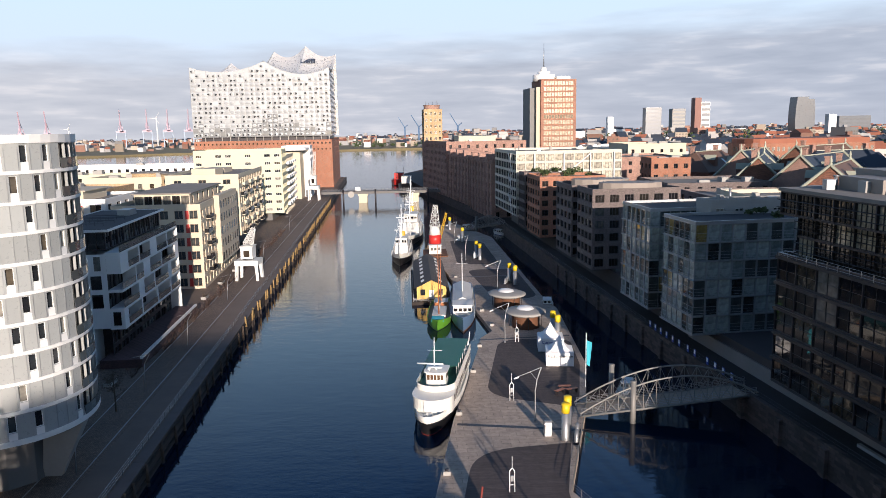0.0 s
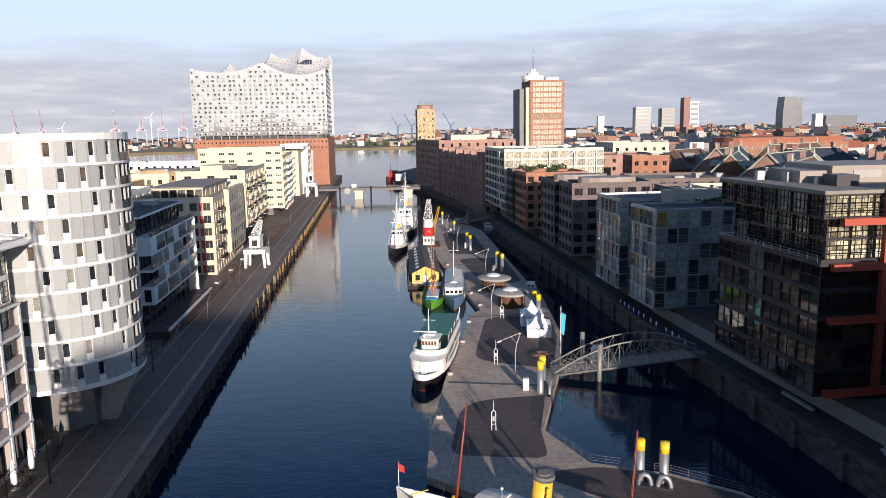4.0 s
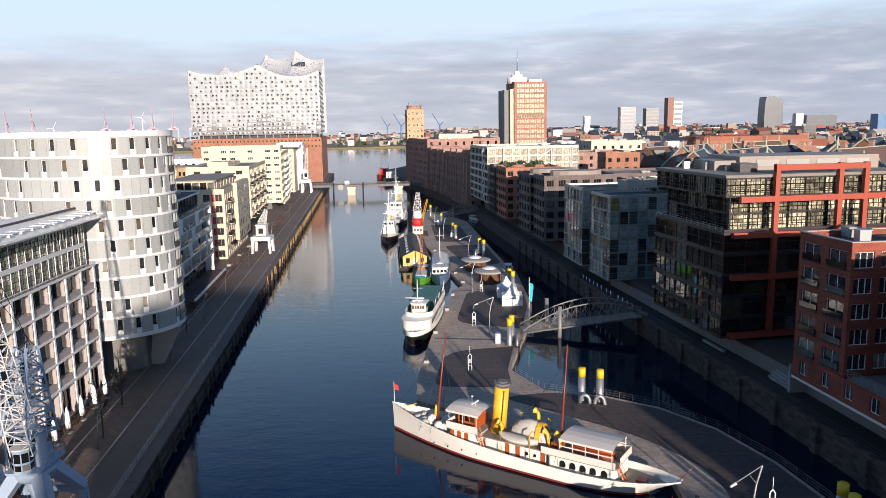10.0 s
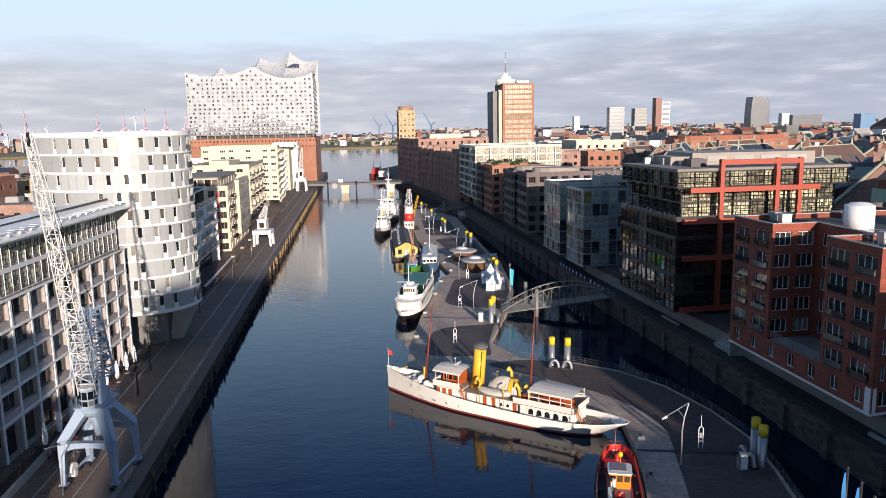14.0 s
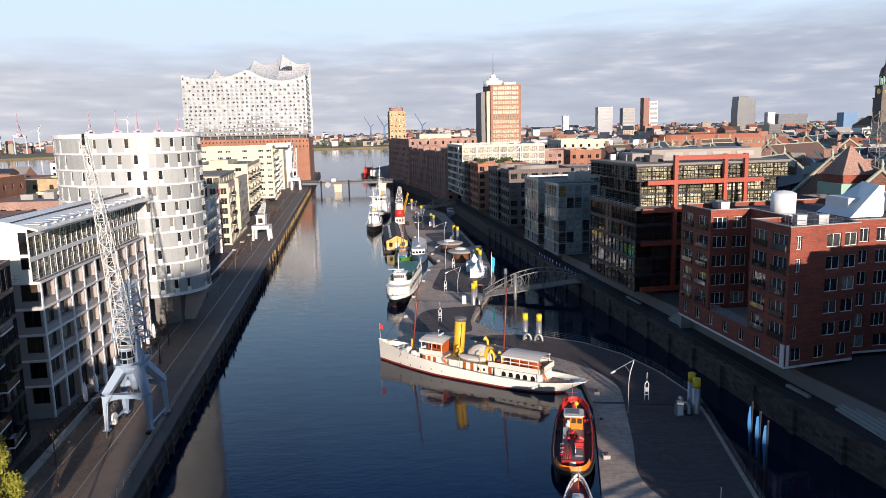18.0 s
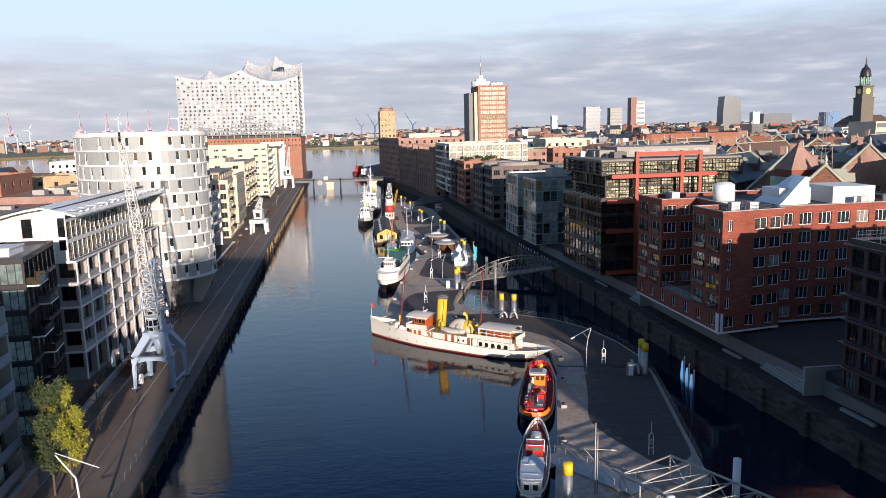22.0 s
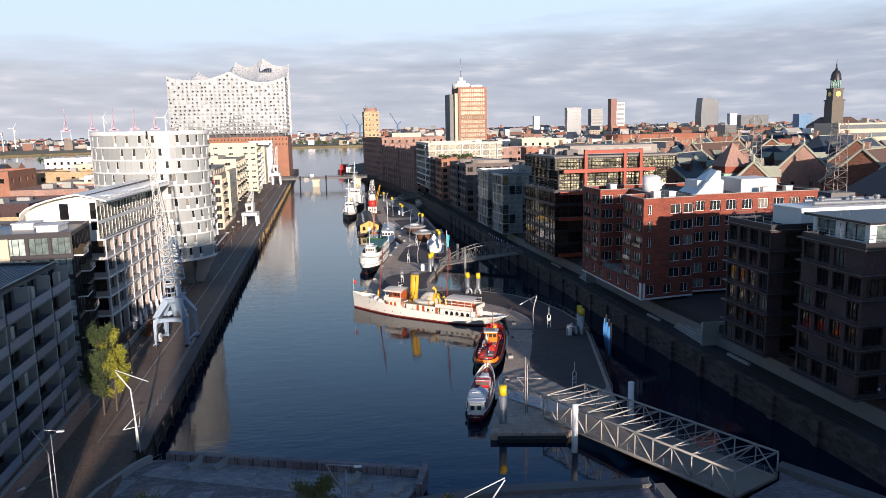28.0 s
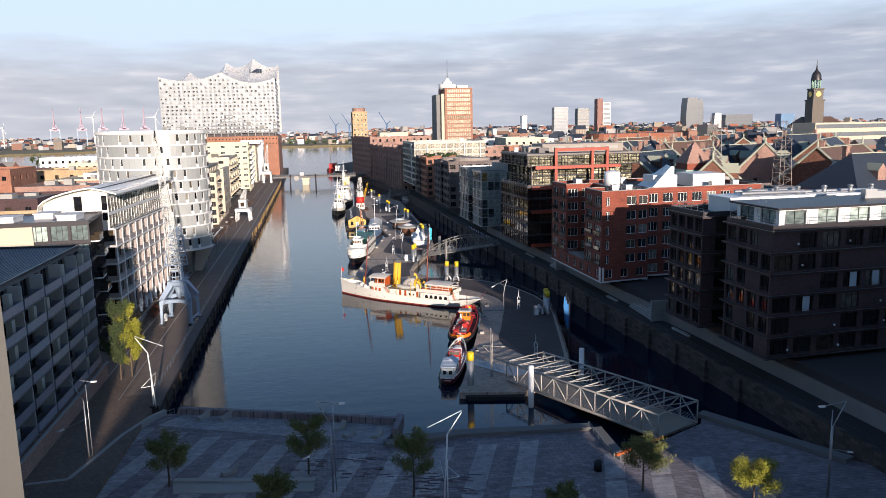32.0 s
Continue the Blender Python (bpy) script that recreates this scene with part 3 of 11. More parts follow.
for i in range(88):
    y = -20 + i * 5.1 + random.uniform(-1.6, 1.6)
    ob = new("fender_pile", pile if y > 150 else pile_d)
    ob.parent = quay_s
    ob.matrix_basis = pose(left_x(y) + 1.12 + random.uniform(0, 0.15), y, random.choice((-1.3, -0.9, -0.7, -0.6, -0.5, -0.1)) if y < 150 else random.uniform(-0.5, 0.2), random.uniform(-3, 3), random.uniform(-3, 3), 0)
for z in (0.7, 2.1):
    part("waler", Geo().prism([(left_x(-26) + 0.8, -26), (left_x(-26) + 1.0, -26), (left_x(430) + 1.0, 430), (left_x(430) + 0.8, 430)], z, z + 0.3), TIMBER, quay_s, "long dark timber waler")
g = Geo()
railing(g, [(left_x(y) - 0.9, y) for y in range(-22, 420, 10)], 2.8, 1.05, 2.5, 0.03, 3)
solid("quay_railing", g, STEELGREY, "grey steel railing along the south quay", "railing", kind="structure")
g = Geo()
for y in range(-22, 430, 20):
    for o in (6.0, 10.5):
        g.prism([(left_x(y) - o, y), (left_x(y) - o + 0.18, y), (left_x(y + 20) - o + 0.18, y + 20), (left_x(y + 20) - o, y + 20)], 2.78, 2.806)
solid("crane_rails", g, STEELGREY, "old crane rails sunk into the south quay", "rail", kind="structure")
g = Geo()
for y in range(-20, 430, 30):
    g.prism([(left_x(y) - 5.2, y), (left_x(y) - 1.6, y), (left_x(y + 30) - 1.6, y + 30), (left_x(y + 30) - 5.2, y + 30)], 2.7, 2.81)
solid("quay_path", g, surface("worn_concrete_path", (0.17, 0.13, 0.108), 0.9, var=0.4, big=0.25), "smooth concrete strip along the quay edge", "path", kind="structure")

# ---- floating pontoon ----
PONT = [(17.2, -23.4), (27.4, -24.8), (33.0, -20.4), (38.0, -16.0), (39.1, -11.0), (45.6, 20.5), (47, 30), (46, 40), (43.2, 50.5), (38, 59), (31.5, 64.2), (22.5, 68), (18.6, 78.7), (26.3, 104.6), (31, 125), (33.7, 166), (32.5, 178), (31.5, 230), (30.6, 281), (20, 322), (10, 320), (8.9, 224), (11.2, 198), (16.6, 148), (13.7, 143), (12.4, 134.8), (5.9, 100.8), (2.6, 78), (1.8, 66), (31.8, 38.5), (30.6, 27.6), (28.6, 19.4), (23.9, 1.1), (18.4, -19.1)]
solid("pontoon", Geo().prism(PONT, -0.7, 1.0), [DECKGREY], "long grey floating pontoon with a slab deck", "pontoon", kind="structure")


def rounded(poly, radii, n=7):
    """A polygon with its corners rounded off by the given radii."""
    out = []
    for i, r in enumerate(radii):
        p, q, t = Vector(poly[i - 1]), Vector(poly[i]), Vector(poly[(i + 1) % len(poly)])
        if not r:
            out.append(tuple(q))
            continue
        a, b = (p - q).normalized(), (t - q).normalized()
        r = min(r, (p - q).length * 0.49, (t - q).length * 0.49)
        for k in range(n):
            u = k / (n - 1)
            out.append(tuple((q + a * r) * (1 - u) ** 2 + q * (2 * u * (1 - u)) + (q + b * r) * u * u))
    return out


deck_fields = thing("pontoon_planking", (20, 60, 1), "dark plank fields with rounded corners on the pontoon", "decking", kind="structure")
for poly, radii in (
        ([(21.3, 92.0), (8.0, 90.4), (4.9, 71.5), (17.6, 69.6), (18.2, 78.6)], (0, 6, 3, 2, 0)),
        ([(25.2, 104.4), (29.8, 124.6), (31.4, 141.0), (17.2, 141.5), (11.6, 110.6)], (0, 0, 4, 5, 5)),
        ([(38.8, -9.5), (45.1, 20.6), (46.5, 30), (45.5, 39.6), (42.7, 50), (37.6, 58.4), (31.2, 63.6), (23, 67), (15, 65.5), (32.4, 48.5), (37.6, 36.5), (31.6, 12.0), (28.6, 2.5), (34.0, -12.5)], (2, 0, 0, 0, 0, 0, 0, 3, 3, 8, 9, 8, 7, 5)),
        ([(14, 225), (27, 224), (26, 270), (14, 276)], (5, 5, 5, 5)),
        ([(20.5, 176), (31.3, 177), (30.6, 216), (16, 216)], (5, 5, 5, 5))):
    part("plank_field", Geo().prism(rounded(poly, radii), 0.99, 1.006), DECKDARK, deck_fields)
# steel-lipped joints where one float meets the next
for p, q in (((6.4, 99.4), (23.9, 95.9)), ((13.2, 141.6), (31.8, 143.2)), ((30.7, 27.8), (46.4, 24.6)), ((10.4, 205), (32.0, 206))):
    a, b = Vector(p), Vector(q)
    d = (b - a).normalized()
    o = Vector((-d.y, d.x)) * 0.35
    part("float_joint", Geo().prism([tuple(a - o), tuple(b - o), tuple(b + o), tuple(a + o)], 0.995, 1.03), DARKMETAL, deck_fields)
g = Geo()
railing(g, PONT[4:13], 1.0, 1.05, 2.0, 0.028, 3)
railing(g, PONT[12:14], 1.0, 1.05, 2.0, 0.035, 3)
solid("pontoon_railing", g, BRIDGEGREY, "low galvanised railing along the pontoon's edge", "railing", kind="structure")

# ---- terraces at the harbour's head ----
solid("plaza", Geo().prism([(-29, -27), (-24, -27), (7.2, -36), (4.2, -42.4), (14.3, -40.8), (32.4, -41.8), (32.2, -51.3), (39.9, -48.2), (47.6, -43.8), (49.8, -39.9), (61, -58), (70, -62), (70, -300), (-29, -300)], -4, 2.0), SLABDARK, "dark granite plaza stepping down to the harbour", "plaza", kind="structure")

# ---- south side buildings ----
def balcony_house():
    """Grey balcony block nearest to the harbour's head."""
    RAILBLUE = surface("blue_grey_balcony_panel", (0.19, 0.21, 0.265), 0.3, var=0.2, rand=0.2, bump=0)
    a, b = (-39.1, -70), (-41.8, -12)
    root = block("balcony_block", "grey apartment block with long balconies and a zinc roof", [(-58, -71), a, b, (-60, -11)], 2.8, 25.2, DARKCONC,
                 {1: dict(floors=7, cols=16, ww=2.7, wh=2.4, sill=0.3, nx=2), 2: dict(floors=7, cols=4, ww=1.4, wh=1.9, sill=0.6)}, surface("blue_zinc_roof", (0.13, 0.16, 0.21), 0.5, 0.2, var=0.2), DARKMETAL, pz=0.3, fmat=DARKMETAL, gmat=GLASSDARK)
    ln, d, n = wall_frame(a, b)
    for j in range(1, 7):
        for i in range(8):
            balcony(root, a, d, n, (i + 0.5) * ln / 8, 2.8 + j * 3.2, ln / 8 - 0.5, 1.7, DARKCONC, RAILBLUE, 1.1)
    for i in range(9):
        u = min(max(i * ln / 8, 0.3), ln - 0.3)
        part("divider", Geo().box(-0.16, 0.16, -1.55, -0.005, 0, 18.9), CONCRETE, root, m=wall_pose(a, d, n, u, 6.0, 0))
    random.seed(19)
    for j in range(1, 7):
        for i in range(8):
            if random.random() < 0.6:
                u = (i + random.choice((0.16, 0.5, 0.82))) * ln / 8
                part("balcony_cupboard", Geo().box(-0.5, 0.5, -0.75, -0.02, 0, 2.2), PALEOFFICE, root, "pale balcony cupboard", m=wall_pose(a, d, n, u, 2.8 + j * 3.2 + 0.003, 0))
    g = Geo()
    for i in range(37):
        x = -58.6 + i * 0.5
        g.box(x, x + 0.05, -70.4, -11.8, 25.2, 25.27)
    part("roof_seam", g, DARKMETAL, root)
    part("coping", Geo().prism([(-37.45, -70), (-37.05, -70), (-39.65, -10), (-40.05, -10)], 5.3, 5.45), CONCRETE, root, "pale coping on the terrace wall")
    part("plinth", Geo().prism([(-39.05, -70), (-37.3, -70), (-39.9, -10), (-41.75, -12)], 2.0, 5.3), BROWNBRICK, root, "low brown brick terrace wall")
    return root


balcony_house()
a, b = (-45.8, 5.5), (-48.3, 21.0)
dg = block("glazed_house", "dark framed apartment house with glass corner balconies", [(-66, 3.5), a, b, (-68, 20.6)], 2.8, 27.0, DARKMETAL,
           {0: dict(floors=7, cols=6, ww=2.9, wh=2.8, sill=0.2, nx=3, gmat=GLASSGREEN), 1: dict(floors=7, cols=7, ww=2.2, wh=2.9, sill=0.2, nx=2)}, surface("wet_bitumen_roof", (0.13, 0.115, 0.13), 0.35, var=0.3, big=0.3), DARKMETAL, pz=0.35, fmat=DARKMETAL, gmat=GLASS)
ln, d, n = wall_frame(a, b)
for j in range(1, 7):
    balcony(dg, a, d, n, 2.6 + 4.5 * (j % 2), 2.8 + j * 3.457, 4.6, 1.5, WHITE, GLASSDARK, 1.05)
part("stair_bay", Geo().prism([(-69.5, 2.9), (-55.0, 4.2), (-55.1, 4.75), (-69.5, 3.6)], 20.0, 26.6), BEIGE, dg, "pale rendered stair bay")
part("stair_window", Geo().prism([(-66.5, 3.1), (-63.6, 3.35), (-63.6, 3.5), (-66.5, 3.2)], 24.2, 25.0), GLASSDARK, dg)
for x, y in ((-63, 8), (-58, 13), (-52.5, 9)):
    part("skylight", Geo().box(x, x + 3.4, y, y + 4.2, 27.0, 27.9).box(x - 0.15, x + 3.55, y - 0.15, y + 4.35, 27.9, 28.1), WHITE, dg, "low white roof light")


def grid_house():
    """White framed office block with a thin projecting roof."""
    a, b = (-48.4, 28.6), (-47.5, 72.0)
    root = thing("grid_building", (-55, 50, 2.8), "white framed office building with a glazed top floor", "building")
    g = Geo()
    wall(g, root, a, b, 2.8, 7.65, 1, 9, 4.0, 4.2, 0.1, 3, 1, DARKMETAL, GLASSDARK, 0.9)
    wall(g, root, a, b, 7.65, 22.7, 4, 9, 4.0, 2.45, 1.1, 3, 1, STEELGREY, GLASSDARK, 0.45, t=0.07)
    for p, q, c in (((-66, 27.6), a, 5), (b, (-66, 74.0), 5), ((-66, 74.0), (-66, 27.6), 0)):
        wall(g, root, p, q, 3.89, 22.7, *((5, 6, 2.3, 2.4, 1.1, 2, 1, DARKMETAL, GLASSDARK) if c else ()), **(dict(skip=lambda i, j: i < 5) if c else {}))
    part("wall", g, surface("pinkish_stone_spandrel", (0.36, 0.31, 0.29), 0.7, var=0.15), root)
    ln, d, n = wall_frame(a, b)
    for i in range(10):
        u = min(max(i * ln / 9, 0.26), ln - 0.26)
        part("pilaster", Geo().box(-0.2, 0.2, -0.16, -0.003, 0, 19.9), WHITE, root, m=wall_pose(a, d, n, u, 2.8, 0))
    part("plinth", Geo().prism([(-66, 27.65), (-48.45, 28.65), (-48.45, 29.2), (-66, 28.4)], 2.8, 3.89), CONCRETE, root)
    sl, sd, sn = wall_frame((-66, 27.6), a)
    for j in range(5):
        part("string_course", Geo().box(0, ln, -0.22, -0.003, -0.15, 0.15), WHITE, root, m=wall_pose(a, d, n, 0, 7.65 + j * 3.7625, 0))
        part("string_course", Geo().box(0, sl + 0.2, -0.2, -0.003, -0.15, 0.15), WHITE, root, m=wall_pose((-66, 27.6), sd, sn, 0, 7.65 + j * 3.7625, 0))
    top = [(-62.3, 28.6), (-49.3, 28.8), (-48.7, 72.5), (-62.3, 73.4)]
    g = Geo()
    wall(g, root, top[1], top[2], 22.7, 29.6, 2, 22, 1.95, 2.8, 0.12, 2, 1, DARKMETAL, GLASSOFFICE, 0.1, t=0.06)
    wall(g, root, top[2], top[3], 22.7, 29.6)
    part("top_storey", g, WHITE, root, "set-back glazed white storey")
    prof = [(-62.6, 27.3), (-62.3, 28.4), (-61.2, 29.3), (-59.5, 30.1), (-57.2, 30.8), (-54.5, 31.4), (-52.0, 31.75), (-49.5, 31.2), (-46.8, 30.4)]
    ENDWALL = surface("cream_end_wall", (0.74, 0.71, 0.6), 0.7, var=0.06)
    g = Geo()
    cuts = [(-62.3, -56.1, 0), (-56.1, -54.5, 1), (-54.5, -50.6, 0), (-50.6, -49.5, 1), (-49.5, -49.3, 0)]

    def under(x):
        for (xa, za), (xb, zb) in zip(prof, prof[1:]):
            if xa <= x <= xb:
                return za + (zb - za) * (x - xa) / (xb - xa) - 0.25
        return 29.6
    for x0, x1, opening in cuts:
        n_ = max(1, round((x1 - x0) / 1.2))
        for k in range(n_):
            u, v = x0 + (x1 - x0) * k / n_, x0 + (x1 - x0) * (k + 1) / n_
            for lo, hi in (((22.7, 24.6), (29.8, 0)) if opening else ((22.7, 0),)):
                hu, hv = (under(u), under(v)) if hi == 0 else (hi, hi)
                if hu > lo:
                    g.quad([(u, 28.7, lo), (v, 28.7, lo), (v, 28.7, hv), (u, 28.7, hu)])
    part("end_wall", g, ENDWALL, root, "cream rendered gable wall under the curved roof")
    for x0, x1 in ((-56.1, -54.5), (-50.6, -49.5)):
        part("end_window", Geo().box(x0, x1, 28.8, 28.88, 24.6, 29.8), GLASSDARK, root, "tall dark stair window")
    part("end_band", Geo().box(-62.3, -49.2, 28.5, 28.69, 26.3, 26.75), WHITE, root)
    part("roof_terrace", Geo().prism([(-65.7, 27.9), (-48.6, 28.9), (-47.8, 71.7), (-65.7, 73.6)], 22.3, 22.72), ROOFGREY, root)
    r = Geo()
    rows = [[(x + (0.45 if x > -50 else 0) * k / 12, 26.4 + k * 51.0 / 12, z - 0.35 * k / 12) for x, z in prof] for k in range(13)]
    r.sheet(rows, 0, True)
    r.sheet([[(x, y, z - 0.28) for x, y, z in reversed(q)] for q in rows], 0, True)
    for q, up in ((rows[0], 1), (rows[-1], -1)):
        for p0, p1 in zip(q, q[1:]):
            c = [p0, (p0[0], p0[1], p0[2] - 0.28), (p1[0], p1[1], p1[2] - 0.28), p1]
            r.quad(c if up > 0 else c[::-1])
    for side in (0, -1):
        r.quad([rows[0][side], (*rows[0][side][:2], rows[0][side][2] - 0.28), (*rows[-1][side][:2], rows[-1][side][2] - 0.28), rows[-1][side]])
    part("roof", r, surface("bright_white_membrane", (0.9, 0.88, 0.84), 0.35, var=0.07, big=0.3, bump=0.02), root, "curved white roof")
    g = Geo()
    for k in range(7):
        x = -61 + k * 1.6
        g.path([(x, 26.4 + q * 8.5, under(x) + 0.29 - 0.35 * q * 8.5 / 51) for q in range(7)], 0.035, 4)
    part("roof_seam", g, OFFWHITE, root)
    # brise-soleil: rail and slats over the eave
    part("eave_gutter", Geo().box(-50.6, -50.3, 27.0, 77.2, 31.2, 31.5), DARKMETAL, root, "dark gutter along the eave slats")
    for i in range(17):
        y = 27.4 + i * 2.95
        part("eave_slat", Geo().prism([(-50.2, y), (-47.0, y + 0.2), (-47.0, y + 1.9), (-50.2, y + 1.7)], 31.0 - 0.02 * i, 31.06 - 0.02 * i).box(-50.2, -46.9, y + 2.2, y + 2.34, 30.6, 30.9), OFFWHITE, root)
    part("wind_screen", Geo().prism([(-48.4, 76.0), (-44.6, 76.6), (-44.6, 76.75), (-48.4, 76.2)], 27.3, 29.9), DARKMETAL, root)
    gl = Geo()
    railing(gl, [(-64, 28.0), (-48.6, 28.85), (-47.75, 71.6)], 22.72, 1.1, 1.6, 0.03, 2)
    part("terrace_railing", gl, STEELGREY, root)
    return root


grid_house()

# oval tower
OC, OA, OB, OT = (-54.0, 88.0), 16.5, 12.6, radians(-30)


def oval(th, k=0.0):
    x, y = (OA + k) * math.cos(th), (OB + k) * math.sin(th)
    return (OC[0] + x * math.cos(OT) - y * math.sin(OT), OC[1] + x * math.sin(OT) + y * math.cos(OT))


def oval_tower():
    root = thing("oval_tower", (*OC, 2.8), "oval white apartment tower with grey panels and white floor bands", "building")
    n, floors, z0, fh = 60, 10, 10.0, 3.22
    ring = [oval(2 * math.pi * i / n) for i in range(n)]
    for j in range(floors):
        g = Geo()
        for i in range(n):
            p, q = ring[i], ring[(i + 1) % n]
            ln, d, nn = wall_frame(p, q)
            b0, b1 = z0 + j * fh + 0.35, z0 + (j + 1) * fh
            glazed = 3 <= i <= 11
            has = glazed or ((i + j) % 2 == 0 and (i // 2 + j) % 5 > 0)
            if not has:
                g.quad([(*p, b0), (*q, b0), (*q, b1), (*p, b1)])
                continue
            w, s0, s1 = (ln - 0.16, b0 + 0.1, b1 - 0.1) if glazed else (0.84, b0 + 0.85, b1 - 0.16)
            u0, u1 = ln / 2 - w / 2, ln / 2 + w / 2

            def at(u, z, o=0.0):
                return (p[0] + d.x * u - nn.x * o, p[1] + d.y * u - nn.y * o, z)
            g.quad([at(0, b0), at(u0, b0), at(u0, b1), at(0, b1)]).quad([at(u1, b0), at(ln, b0), at(ln, b1), at(u1, b1)])
            g.quad([at(u0, b0), at(u1, b0), at(u1, s0), at(u0, s0)], 1).quad([at(u0, s1), at(u1, s1), at(u1, b1), at(u0, b1)])
            for e, f in (((u0, s0), (u1, s0)), ((u1, s0), (u1, s1)), ((u1, s1), (u0, s1)), ((u0, s1), (u0, s0))):
                g.quad([at(*e), at(*e, 0.3), at(*f, 0.3), at(*f)])
            add_window(root, wall_pose(p, d, nn, ln / 2, s0, 0.3 if glazed else 0.16), w, s1 - s0, 1, 1, DARKMETAL if glazed else OFFWHITE, GLASSDARK if glazed else GLASS, 0.06)
        part("wall", g, [GREYPANEL, WHITE], root, "pale grey facade panels")
    for j in range(floors + 1):
        zb = z0 + j * fh
        part("floor_band", band(ring, zb - (0.25 if j == 0 else 0.0), zb + (0.36 if j < floors else 0.9), 0.16, 0.5), WHITE, root, "white floor band")
    part("roof", Geo().prism(ring_poly(ring, -0.4), z0 + floors * fh - 0.1, z0 + floors * fh + 0.3), ROOFGREY, root)
    part("soffit", Geo().prism(ring_poly(ring, -0.35), z0 - 0.24, z0 + 0.05), CONCRETE, root)
    joints = Geo()
    for i in range(n):
        p = ring[i]
        _, d, nn = wall_frame(ring[i - 1], ring[(i + 1) % n])
        joints.obox((p[0] + nn.x * 0.0, p[1] + nn.y * 0.0, z0 + floors * fh / 2), (0.05, 0.06, floors * fh - 0.8), math.atan2(d.y, d.x))
    part("joint_grid", joints, STEELGREY, root)
    for th in (-1.15, 0.25, 2.2, 3.6):
        x, y = oval(th, -4.5)
        u, v = oval(th, -2.0)
        part("column", Geo().sheet([[(x - 1.1, y - 0.5, 2.8), (x + 1.1, y - 0.5, 2.8), (x + 1.1, y + 0.5, 2.8), (x - 1.1, y + 0.5, 2.8)], [(u - 2.3, v - 0.8, 9.8), (u + 2.3, v - 0.8, 9.8), (u + 2.3, v + 0.8, 9.8), (u - 2.3, v + 0.8, 9.8)]], 0, False, True), CONCRETE, root, "wedge-shaped concrete support")
    part("core", Geo().prism([oval(2 * math.pi * i / 16, -5) for i in range(16)], 2.8, 9.9), DARKCONC, root)
    # glazed loggias on the harbour side
    for j in range(floors):
        for i in range(3, 12):
            p, q = ring[i], ring[(i + 1) % n]
            ln, d, nn = wall_frame(p, q)
            part("loggia", Geo().box(0.0, ln, -0.16, -0.12, -0.05, 1.05).box(0.0, ln, -0.18, -0.1, 1.05, 1.1), RAILGLASS, root, m=wall_pose(p, d, nn, 0, z0 + j * fh + 0.4, 0))
    return root


oval_tower()

